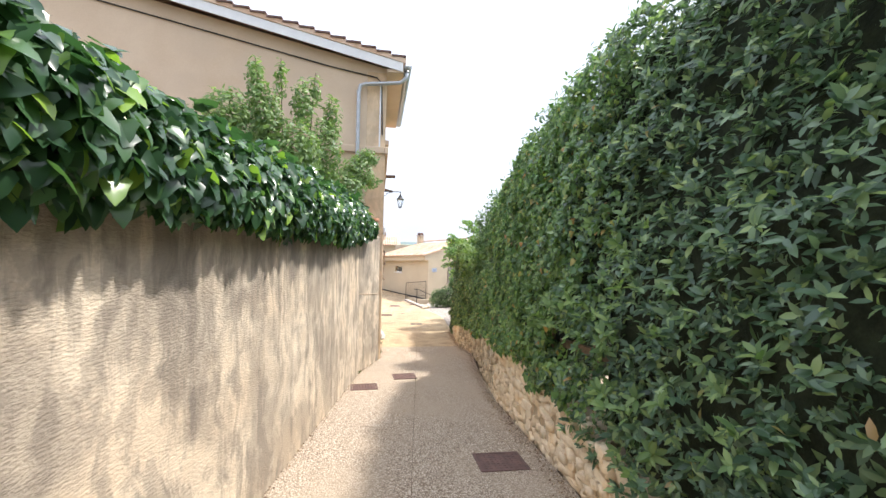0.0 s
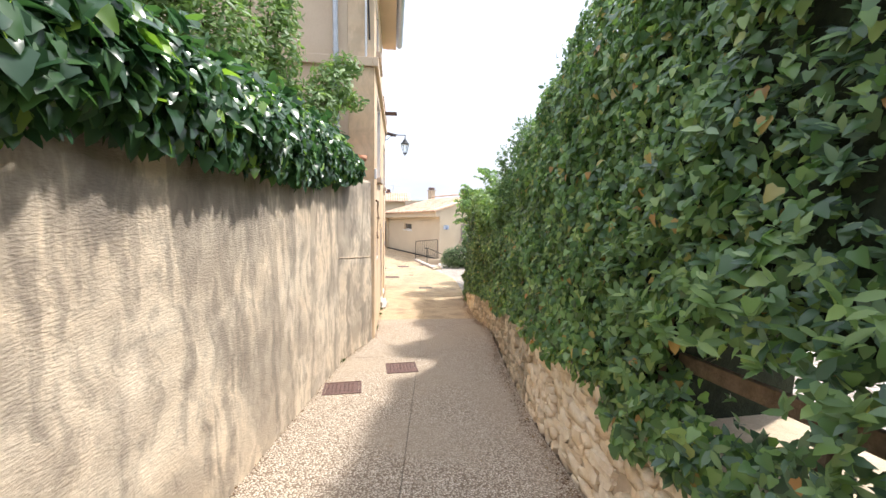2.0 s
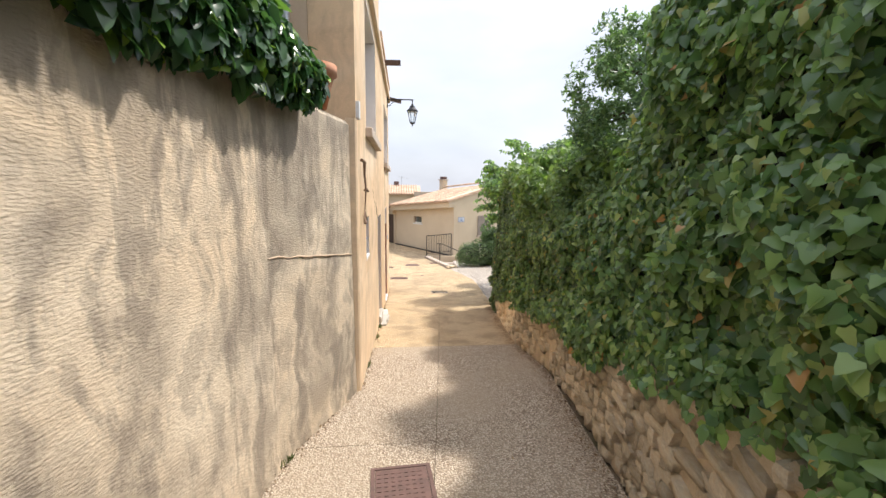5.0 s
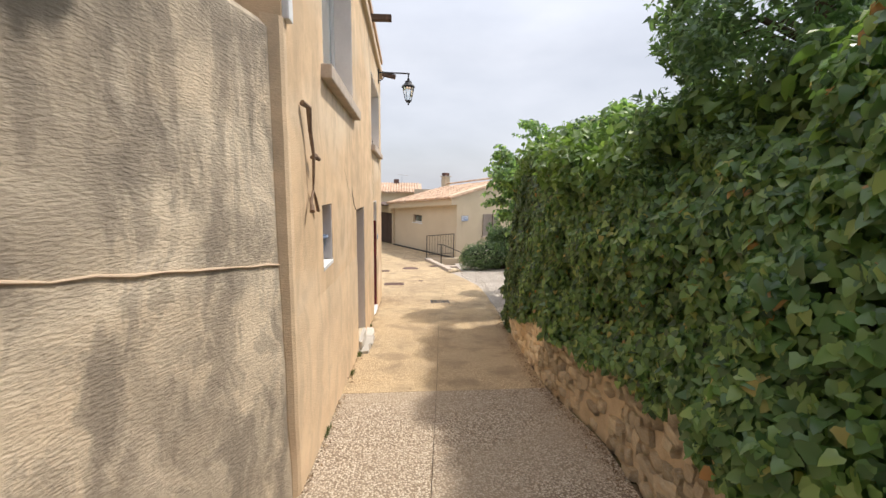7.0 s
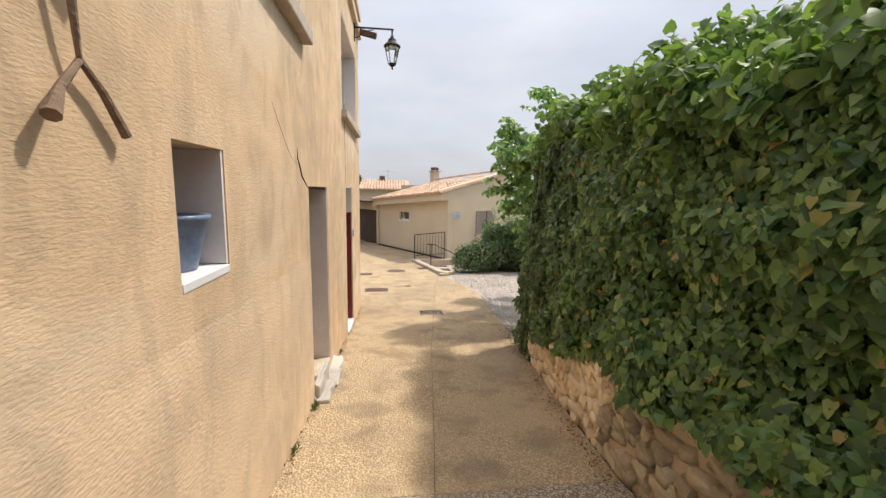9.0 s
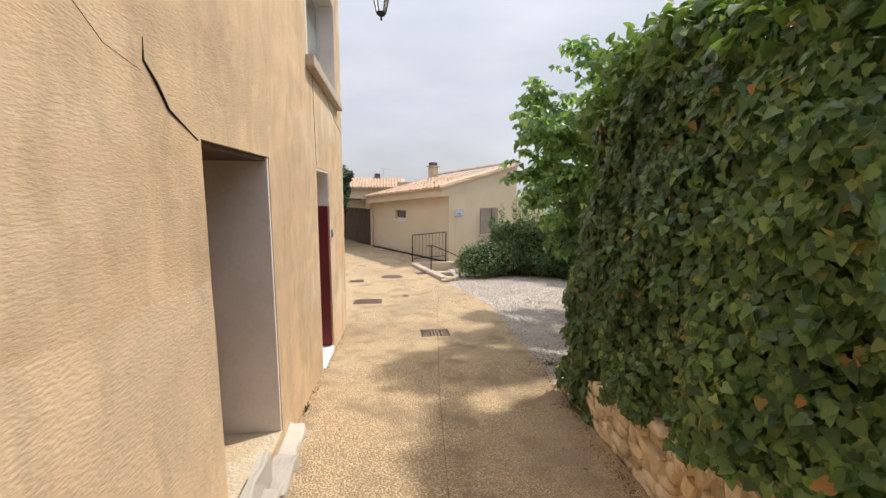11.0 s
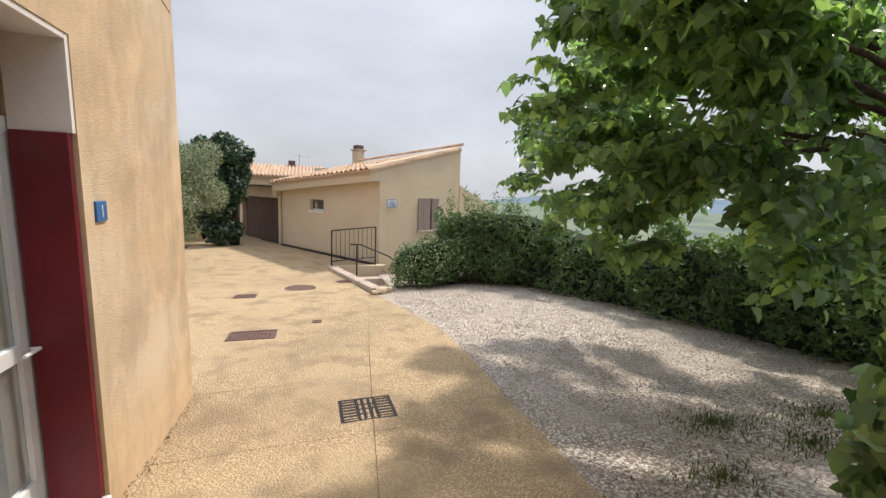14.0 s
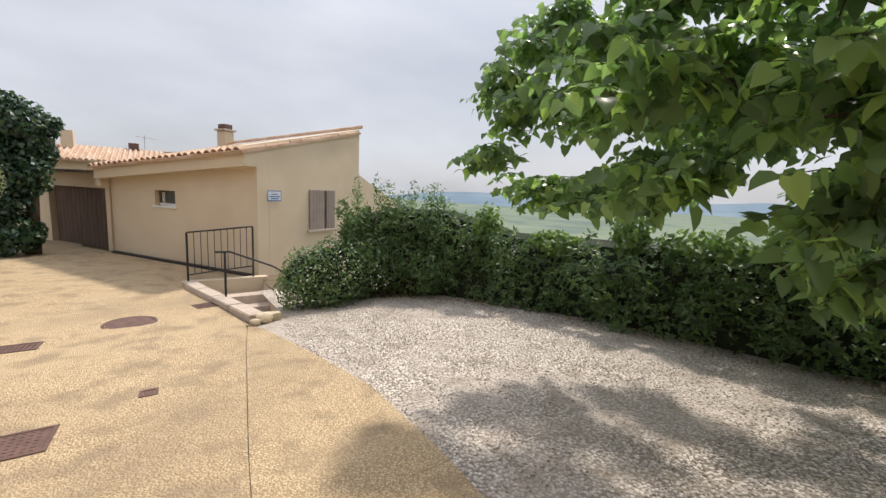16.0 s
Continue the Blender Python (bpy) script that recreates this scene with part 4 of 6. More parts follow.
# old vine stubs still fixed to the wall
vine = thing("dead_vine", "dry leafless vine stem clinging to the house wall", "vine", (FACE, 10.6, 2.1))
part("stem", tube([(FACE + 0.02, 10.43, 2.55), (FACE + 0.05, 10.49, 2.53), (FACE + 0.04, 10.55, 2.39), (FACE + 0.05, 10.59, 2.23), (FACE + 0.04, 10.61, 2.07), (FACE + 0.03, 10.63, 1.97)], [0.02, 0.02, 0.014, 0.012, 0.009, 0.006], 8), DEAD_WOOD, vine)
part("branch", tube([(FACE + 0.03, 10.6, 2.21), (FACE + 0.05, 10.64, 2.22), (FACE + 0.07, 10.68, 2.2)], [0.012, 0.022, 0.014], 8), DEAD_WOOD, vine)
part("branch", tube([(FACE + 0.03, 10.63, 1.98), (FACE + 0.03, 10.7, 1.92), (FACE + 0.03, 10.78, 1.82)], [0.008, 0.011, 0.014], 8), DEAD_WOOD, vine)
part("branch", tube([(FACE + 0.03, 10.63, 1.98), (FACE + 0.03, 10.56, 1.9), (FACE + 0.05, 10.5, 1.83)], [0.008, 0.011, 0.02], 8), DEAD_WOOD, vine)

pot = thing("flower_pot", "empty blue glazed pot standing in the wall niche", "pot", (FACE - 0.15, 11.34, 1.32))
part("body", lathe([(0.075, 0), (0.09, 0.05), (0.11, 0.14), (0.128, 0.21), (0.14, 0.222), (0.14, 0.24), (0.122, 0.24), (0.1, 0.14), (0.02, 0.12)], (FACE - 0.15, 11.34, 1.322), 28), BLUE_GLAZE, pot, smooth=True)
tpot = thing("terracotta_pot", "weathered terracotta pot standing on the garden wall", "pot", (-1.02, 9.62, 2.93))
part("body", lathe([(0.1, 0), (0.15, 0.2), (0.17, 0.28), (0.2, 0.29), (0.2, 0.37), (0.17, 0.37), (0.15, 0.3), (0.02, 0.28)], (-1.02, 9.62, 2.945)), TERRACOTTA, tpot, smooth=True)

# ---- street lamp on a wall bracket ----
lamp = thing("street_lamp", "black iron lantern hanging from a scrolled wall bracket", "lamp", (FACE, 18.0, 4.8))
LX, LY = 0.02, 18.0
part("bracket", tube([(FACE, LY, 4.8), (LX, LY, 4.8), (LX + 0.03, LY, 4.79)], 0.018, 8), BLACK_IRON, lamp)
part("wall_plate", box((FACE - 0.004, LY - 0.05, 4.55), (FACE + 0.02, LY + 0.05, 4.9), None, 0.006), BLACK_IRON, lamp)
part("scroll", tube([(FACE + 0.02, LY, 4.6)] + [(FACE + 0.1 + 0.3 * (1 - math.cos(a)), LY, 4.6 + 0.17 * math.sin(a)) for a in np.linspace(0.2, 1.5, 8)], 0.009, 6), BLACK_IRON, lamp)
part("stem", tube([(LX, LY, 4.8), (LX, LY, 4.66)], 0.016, 8), BLACK_IRON, lamp)
part("cap", lathe([(0.015, 0.17), (0.035, 0.15), (0.03, 0.12), (0.075, 0.1), (0.085, 0.06), (0.14, 0.0), (0.165, -0.02), (0.165, -0.045), (0.14, -0.05)][::-1], (LX, LY, 4.52), 12), BLACK_IRON, lamp, smooth=False)
part("lantern_glass", lathe([(0.07, 0), (0.135, 0.3)], (LX, LY, 4.165), 6), glass, lamp, "clear tapered panes")
for k in range(6):
    a = math.pi / 3 * k
    part("rib", tube([(LX + 0.072 * math.cos(a), LY + 0.072 * math.sin(a), 4.16), (LX + 0.14 * math.cos(a), LY + 0.14 * math.sin(a), 4.47)], 0.008, 6), BLACK_IRON, lamp)
part("base", lathe([(0.008, -0.1), (0.02, -0.08), (0.012, -0.05), (0.05, -0.03), (0.078, 0.0), (0.078, 0.015)], (LX, LY, 4.15), 12), BLACK_IRON, lamp)

# ---- covers in the paving ----
def cover(name, label, x0, x1, y0, y1, turn=0.0, grid_holes=False):
    cx, cy = (x0 + x1) / 2, (y0 + y1) / 2
    t = thing(name, label, "manhole cover" if not grid_holes else "drain grate", (cx, cy, gz(cy)), "covers in the paving")
    sl = (gz(cy + 0.3) - gz(cy - 0.3)) / 0.6
    m = Matrix.Translation((cx, cy, gz(cy) + 0.006)) @ Matrix.Rotation(radians(turn), 4, "Z") @ Matrix.Rotation(math.atan(sl), 4, "X")
    w, h = (x1 - x0) / 2, (y1 - y0) / 2
    f = 0.03
    bm = bmesh.new()
    for lo, hi in (((-w, -h), (w, -h + f)), ((-w, h - f), (w, h)), ((-w, -h + f), (-w + f, h - f)), ((w - f, -h + f), (w, h - f))):
        add_box(bm, (lo[0], lo[1], -0.04), (hi[0], hi[1], 0.003), m)
    part("frame", bm, IRON_RUST if not grid_holes else IRON_DARK, t)
    if not grid_holes:
        part("lid", box((-w + f + 0.004, -h + f + 0.004, -0.03), (w - f - 0.004, h - f - 0.004, 0.0), m, 0.003), IRON_RUST, t, "rusty chequered lid")
        bm = bmesh.new()
        k = int(w * 2 / 0.05)
        for i in range(k):
            for j in range(int(h * 2 / 0.05)):
                x, y = -w + f + 0.03 + i * 0.05, -h + f + 0.03 + j * 0.05
                if x < w - f - 0.03 and y < h - f - 0.03:
                    add_box(bm, (x - 0.013, y - 0.006, -0.001), (x + 0.013, y + 0.006, 0.004), m)
        part("lid_pattern", bm, IRON_RUST, t)["kind"] = "stuff"
    else:
        # shallow plate coloured near-black for the shade below the bars
        part("sump_shade", box((-w + f, -h + f, -0.035), (w - f, h - f, -0.03), m), UNLIT_BLACK, t)
        for i in range(7):
            y = -h + f + (2 * h - 2 * f) * (i + 0.5) / 7
            for a, b in ((-w + f, -w * 0.34), (w * 0.34, w - f)):
                part("bar", box((a, y - 0.017, -0.028), (b, y + 0.017, 0.001), m), IRON_DARK, t)
        for x in (-0.34, -0.12, 0.12, 0.34):
            part("rib", box((x * w - 0.016, -h + f, -0.027), (x * w + 0.016, h - f, 0.002), m), IRON_DARK, t)
        for y in (-0.42, 0.0, 0.42):
            part("crossbar", box((-w * 0.3, y * h - 0.014, -0.026), (w * 0.3, y * h + 0.014, 0.0), m), IRON_DARK, t)
    return t


cover("manhole_cover", "rusty square manhole cover flush in the lane", -1.23, -0.76, 7.35, 7.8, 4)
cover("manhole_cover", "rusty square manhole cover flush in the lane", -0.46, -0.01, 8.12, 8.57, 4)
cover("manhole_cover", "dark rusty manhole cover beside the stone wall", 0.24, 0.73, 4.04, 4.47, -1)
cover("manhole_cover", "large rusty rectangular cover in ochre paving", -0.75, -0.1, 20.5, 20.92, -1)
cover("manhole_cover", "small rusty cover in ochre paving", -1.12, -0.7, 23.28, 23.62, -1)
cover("manhole_cover", "small rusty cover beside the stair kerb", 0.98, 1.38, 24.6, 24.98, 14)
cover("manhole_cover", "small rusty cover before the garage", -4.6, -4.1, 31.6, 32.1, 10)
cover("manhole_cover", "tiny rusty valve cover in ochre paving", 0.4, 0.55, 21.14, 21.3, 0)
cover("drain_grate", "dark cast-iron drain grate in the ochre paving", 0.64, 1.14, 17.88, 18.35, 0, True)
t = thing("manhole_cover", "round rusty manhole cover in the yard", "manhole cover", (0.14, 24.08, gz(24.08)), "covers in the paving")
part("frame", lathe([(0.34, -0.02), (0.34, 0.008), (0.3, 0.008), (0.3, 0.0)], (0.14, 24.08, gz(24.08) + 0.002), 32), IRON_RUST, t)
part("lid", lathe([(0.01, 0.0), (0.29, 0.0), (0.29, 0.01), (0.02, 0.012)], (0.14, 24.08, gz(24.08) + 0.002), 32), IRON_RUST, t)

# ---- ivy over the garden wall ----
ivy = thing("ivy", "thick glossy ivy draped over the top of the garden wall", "ivy", (-1.9, 3.0, 3.1))


def garden_x(y):
    return lerp(y, [(-8, -3.03), (3.86, -1.68), (8.62, -1.16), (9.93, -0.8)])


n = 15000
y = 9.15 - 13.2 * rng.random(n) ** 1.25
s = rng.random(n)                                   # 0 at the hanging hem, 1 on the crest
hem = np.array([lerp(q, [(0, 3.14), (3, 3.02), (5, 2.93), (6.5, 2.82), (9.2, 2.86)]) + 0.1 * noise.noise(Vector((0, q * 1.1, 2))) + 0.1 * noise.noise(Vector((0, q * 3.7, 9))) for q in y])
crest = np.array([3.7 + 0.1 * noise.noise(Vector((3, q * 0.8, 2))) - 0.45 * max(0, q - 8.4) + 0.12 * max(0, 3 - q) for q in y])
z = hem + (crest - hem) * s
out = 0.21 * np.sin(np.pi * np.clip(s * 0.85 + 0.18, 0, 1)) - 0.45 * np.clip(s - 0.75, 0, 1) * 2
wx = np.array([garden_x(q) for q in y])
x = wx + out + lumps(np.stack((y, z, y * 0), 1), 1.6, 0.08) - 0.12 * rng.random(n)
nr = np.stack((1.0 - 0.7 * s, -0.25 + 0 * s, 0.15 + 0.9 * s), 1)
leaves("foliage", np.stack((x, y, z), 1), nr, rng.uniform(0.06, 0.11, n), IVY, IVY_LEAF, ivy, 0.42, 1.5)
n = 2600
y2 = 8.95 - 12.7 * rng.random(n)
leaves("foliage", np.stack((np.array([garden_x(q) for q in y2]) - rng.uniform(0.0, 0.75, n), y2, np.array([3.5 - 0.4 * max(0, q - 8.5) for q in y2]) + rng.uniform(-0.05, 0.22, n)), 1), np.tile((0.1, 0, 1), (n, 1)), 0.12, IVY, IVY_LEAF, ivy, 0.5, 0.3)
# near-black sheet under the leaves stands in for shade inside the ivy
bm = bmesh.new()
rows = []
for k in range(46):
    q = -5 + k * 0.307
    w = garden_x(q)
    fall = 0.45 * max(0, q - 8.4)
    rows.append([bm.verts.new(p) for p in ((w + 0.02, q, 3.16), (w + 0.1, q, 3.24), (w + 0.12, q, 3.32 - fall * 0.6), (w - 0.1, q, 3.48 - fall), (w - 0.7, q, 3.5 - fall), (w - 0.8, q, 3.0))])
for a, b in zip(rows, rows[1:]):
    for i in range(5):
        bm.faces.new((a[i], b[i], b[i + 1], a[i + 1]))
part("core", bm, INNER_SHADE, ivy)


def canopy(blobs, n, lean=(0, 0, 0)):
    """Points and outward directions in a crown of overlapping uneven clumps."""
    ps, ns = [], []
    vol = np.array([b[3] * b[4] * b[5] for b in blobs]) ** 0.75
    vol = vol / vol.sum()
    for b, w in zip(blobs, vol):
        k = int(n * w)
        d = rng.normal(0, 1, (k, 3))
        d /= np.linalg.norm(d, axis=1)[:, None]
        r = rng.random(k) ** 0.35
        ps.append(np.array(b[:3]) + d * r[:, None] * np.array(b[3:6]))
        ns.append(d + np.array(lean))
    return np.concatenate(ps), np.concatenate(ns)


# ---- shrub in the garden behind the wall ----
shrub = thing("garden_shrub", "light green bushy shrub growing behind the garden wall", "shrub", (-2.4, 8.0, 0.6))
blobs = [(-2.3, 7.6, 4.2, 0.5, 0.5, 0.7), (-2.7, 7.4, 4.8, 0.3, 0.35, 0.6), (-1.9, 8.2, 4.4, 0.4, 0.4, 0.7), (-2.2, 7.9, 5.2, 0.2, 0.25, 0.5), (-1.75, 8.4, 5.1, 0.18, 0.2, 0.5), (-2.85, 7.4, 5.4, 0.14, 0.2, 0.4), (-1.3, 8.9, 4.2, 0.35, 0.35, 0.35), (-1.1, 9.1, 4.55, 0.28, 0.25, 0.22), (-3.2, 7.2, 4.6, 0.45, 0.4, 0.6), (-2.5, 7.6, 3.7, 0.7, 0.6, 0.4), (-1.6, 8.6, 3.8, 0.5, 0.4, 0.4), (-2.0, 8.0, 5.5, 0.1, 0.1, 0.35), (-2.5, 7.6, 5.5, 0.1, 0.1, 0.4), (-1.05, 9.3, 4.1, 0.25, 0.2, 0.15)]
p, q = canopy(blobs, 13000, (0, -0.3, 0.6))
leaves("foliage", p, q, 0.095, LAUREL, SHRUB_LEAF, shrub, 0.6, -0.3)
for k in range(14):
    b = blobs[k % len(blobs)]
    part("stem", tube([(-2.4 + rnd.uniform(-0.3, 0.3), 8.0, 0.6), ((b[0] - 2.4) / 2, (8.0 + b[1]) / 2, 2.9), (b[0], b[1], b[2] + b[5] * 0.9)], [0.03, 0.02, 0.005], 6), BARK, shrub)

# ---- stone retaining wall under the hedges ----
STONE_FACE = [(-8, 0.86), (3.5, 0.93), (6.2, 1.05), (8.5, 1.34), (9.3, 1.5), (10.6, 1.64), (11.75, 1.56), (12.8, 1.66), (15.2, 1.92), (16.1, 2.1)]
STONE_TOP = [(-8, 2.35), (0, 1.55), (2.8, 1.27), (3.6, 1.42), (5.4, 1.4), (6.2, 1.36), (8.15, 1.13), (8.5, 0.88), (10.2, 0.62), (12.2, 0.42), (14.2, -0.1), (14.9, -0.4), (15.4, -0.75), (16.1, -0.9)]
stone_wall = thing("wall_retaining", "low rubble-stone retaining wall in earth mortar", "wall", (1.3, 8, 0), kind="structure")
bm = bmesh.new()
rows = []
for k in range(82):
    q = -8 + k * 0.298
    x, zt = lerp(q, STONE_FACE) + 0.06, lerp(q, STONE_TOP)
    rows.append([bm.verts.new(c) for c in ((x, q, gz(q) - 0.2), (x + 0.02, q, zt - 0.04), (x + 0.12, q, zt), (x + 1.2, q, zt + 0.05), (x + 1.2, q, gz(q) - 0.2))])
for a, b in zip(rows, rows[1:]):
    for i in range(4):
        bm.faces.new((a[i], a[i + 1], b[i + 1], b[i]))
bm.faces.new(rows[-1])
part("mortar", bm, MORTAR, stone_wall, "sandy earth mortar")
rocks = []
for k in range(9):
    bm = bmesh.new()
    bmesh.ops.create_cube(bm, size=1)
    bmesh.ops.subdivide_edges(bm, edges=bm.edges[:], cuts=1, use_grid_fill=True)
    for v in bm.verts:
        d = v.co.normalized()
        v.co = v.co.lerp(d * 0.55, 0.3) + Vector([rnd.uniform(-0.07, 0.07) for _ in range(3)])
    for f in bm.faces:
        f.smooth = k % 2 == 0
    me = bpy.data.meshes.new("stone")
    bm.to_mesh(me)
    bm.free()
    me.materials.append(STONE)
    rocks.append(me)
laid = []
y = 1.0
while y < 15.3:
    near_height = lerp(y, STONE_TOP) - gz(y)
    tilt = math.atan2(lerp(y + 0.2, STONE_FACE) - lerp(y - 0.2, STONE_FACE), 0.4)
    wide = rnd.uniform(0.13, 0.24)
    z = -0.03
    while z < near_height - 0.04:
        high = rnd.uniform(0.06, 0.115)
        for part_y in ((0.0, 1.0),) if rnd.random() < 0.4 else ((0.0, 0.55), (0.55, 1.0)):
            w = wide * (part_y[1] - part_y[0])
            cy = y + wide * (part_y[0] + part_y[1]) / 2 + rnd.uniform(-0.04, 0.04)
            if rnd.random() < (0.5 if 9.2 < cy < 11.6 else 0.12):
                continue
            m = Matrix.Translation((lerp(cy, STONE_FACE) + 0.1 + rnd.uniform(-0.02, 0.02), cy, gz(cy) + z + high / 2 + rnd.uniform(-0.02, 0.02))) @ Matrix.Rotation(-tilt + rnd.uniform(-0.15, 0.15), 4, "Z") @ Matrix.Rotation(rnd.uniform(-0.35, 0.35), 4, "X") @ Matrix.Diagonal((0.15, w * rnd.uniform(0.95, 1.2), high * rnd.uniform(0.95, 1.25), 1))
            laid.append((abs(cy - 9.5), m, rnd.choice(rocks)))
        z += high
    y += wide
laid.sort(key=lambda k: k[0])
for _, m, me in laid[:300]:
    ob = new("stone", me)
    ob.parent = stone_wall
    ob.matrix_parent_inverse = stone_wall.matrix_basis.inverted()
    ob.matrix_basis = m
bm = bmesh.new()
for _, m, me in laid[300:]:
    c = me.copy()
    c.transform(m)
    bm.from_mesh(c)
    bpy.data.meshes.remove(c)
part("stones", bm, STONE, stone_wall)["kind"] = "stuff"

# ---- hedges above the retaining wall ----
def hedge_x(q):
    return lerp(q, STONE_FACE)


HEDGE_TOP = [(-8, 5.7), (3.2, 5.0), (5.5, 4.7), (7.6, 4.15), (8.6, 3.7), (8.95, 2.9), (9.3, 2.35), (10.2, 2.3), (11.8, 2.32), (13.7, 2.42), (15.0, 2.45), (16.2, 2.1)]


def hedge_face(y0, y1, n, deep=0.3, edge=0.0):
    q = rng.uniform(y0, y1, n)
    s = rng.random(n)
    zt = np.array([lerp(k, HEDGE_TOP) for k in q]) + lumps(np.stack((q * 0, q, q * 0), 1), 1.3, 0.2) - edge * np.clip(q - (y1 - 0.8), 0, 1) ** 2
    zb = np.array([lerp(k, STONE_TOP) for k in q]) - 0.03 + lumps(np.stack((q * 0, q, q * 0 + 5), 1), 1.7, 0.12)
    z = zb + (zt - zb) * s
    lean = 0.1 * (z - zb) + 0.5 * np.clip(s - 0.86, 0, 1) / 0.14 * np.clip(s - 0.8, 0, 1)
    x = np.array([hedge_x(k) for k in q]) - 0.04 + lean + lumps(np.stack((q, z, q * 0), 1), 1.5, 0.17) + lumps(np.stack((q, z, q * 0 + 4), 1), 4.0, 0.08) + lumps(np.stack((q, z, q * 0 + 8), 1), 8.0, 0.07) + deep * rng.random(n) ** 2.2
    x += 0.5 * np.clip(q - 14.9, 0, 1) ** 2
    return np.stack((x, q, z), 1), np.stack((-1 + 0 * s, -0.2 + 0 * s, 0.25 + 0.8 * np.clip(s - 0.7, 0, 1)), 1), s


# solid hedge core, coloured near-black for the shade behind the leaves
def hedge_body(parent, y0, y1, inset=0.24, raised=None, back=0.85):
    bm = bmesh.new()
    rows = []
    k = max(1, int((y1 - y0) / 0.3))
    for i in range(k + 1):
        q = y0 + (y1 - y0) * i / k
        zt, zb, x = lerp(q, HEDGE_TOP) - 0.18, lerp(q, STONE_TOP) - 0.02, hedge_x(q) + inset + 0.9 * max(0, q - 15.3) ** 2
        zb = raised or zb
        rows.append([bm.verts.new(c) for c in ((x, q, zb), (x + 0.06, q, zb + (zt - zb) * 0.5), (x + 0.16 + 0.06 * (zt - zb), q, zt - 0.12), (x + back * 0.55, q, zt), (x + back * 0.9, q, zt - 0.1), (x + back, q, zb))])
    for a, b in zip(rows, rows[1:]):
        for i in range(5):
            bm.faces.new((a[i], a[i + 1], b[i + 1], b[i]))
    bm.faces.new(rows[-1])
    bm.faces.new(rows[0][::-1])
    return part("core", bm, INNER_SHADE, parent, "near-black core in place of inner shade")


def outside_gap(p):
    """Keeps what lies clear of the hole in the hedge above the old fence."""
    d = ((p[:, 1] - 4.12) / 0.5) ** 2 + ((p[:, 2] - 1.95 + 0.12 * (p[:, 1] - 4.12)) / 0.2) ** 2
    return d > 1.0 + lumps(p, 7.0, 0.9)


tall = thing("tall_hedge", "tall dense evergreen hedge of small glossy leaves above the stone wall", "hedge", (1.6, 3, 1.4))
p, q, s = hedge_face(-3.0, 5.0, 9800, 0.42)
keep = outside_gap(p) & (rng.random(len(p)) > np.clip((p[:, 1] - 3.6) / 1.6, 0, 1))
sprigs("foliage", p[keep], (q + np.array((0, 0, 0.55)))[keep], 0.078, 6, LAUREL, HEDGE_LEAF, tall)
hedge_body(tall, -4.5, 3.55)
hedge_body(tall, 3.55, 4.7, 0.24, 2.2)
hedge_body(tall, 4.7, 9.2)
p, q, s = hedge_face(3.3, 9.25, 36000)
keep = outside_gap(p) & (rng.random(len(p)) < np.clip((p[:, 1] - 3.2) / 1.5, 0, 1))
near = lumps(p, 1.1, 1.0)[keep]
leaves("foliage", p[keep], (q + np.array((0, 0, 0.3)))[keep], 0.06 + 0.016 * near, IVY, IVY_DRY, tall, 0.45, 1.1, "ivy-covered stretch with some dry brown leaves")
ptop, qtop = canopy([(hedge_x(k) + 0.62, k, lerp(k, HEDGE_TOP) - 0.12, 0.42, 0.5, 0.28) for k in np.linspace(-4, 8.4, 18)], 6000, (0, 0, 0.5))
leaves("foliage", ptop, qtop, 0.09, LAUREL, HEDGE_LEAF, tall, 0.6, -0.4)

# the fence that shows through the gap, and the terrace behind the hedge
fence = thing("garden_fence", "old grey-brown wooden rail fence inside the hedge", "fence", (1.32, 4.0, 1.4))
part("rail", box((1.28, 3.0, -0.045), (1.325, 4.9, 0.045), Matrix.Translation((0, 0, 1.89 + 0.12 * 4.0)) @ Matrix(((1, 0, 0, 0), (0, 1, 0, 0), (0, -0.12, 1, 0), (0, 0, 0, 1))), 0.008), DEAD_WOOD, fence)
for yy in (3.1, 3.86, 4.75):
    part("post", tube([(1.24, yy, 1.3), (1.25, yy + 0.01, 1.7), (1.24, yy, 2.14)], [0.036, 0.033, 0.03], 8), DEAD_WOOD, fence)
bm = bmesh.new()
rows = []
for k in range(58):
    q = -8 + k * 0.3
    x, z = lerp(q, STONE_FACE) + 1.24, lerp(q, STONE_TOP) + 0.03
    rows.append([bm.verts.new(c) for c in ((x, q, z), (x + 1.5, q, z + 0.02 * noise.noise(Vector((q, 0, 0)))), (x + 4.0, q, z), (x + 6.0, q, terrain(x + 6, q) - 0.1))])
for a, b in zip(rows, rows[1:]):
    for i in range(3):
        bm.faces.new((a[i], a[i + 1], b[i + 1], b[i]))
bm.faces.new(rows[-1])
terrace = part("ground_terrace", bm, GRAVEL)
tagged(terrace, "pale gravel garden terrace behind the hedge", "ground", kind="structure")

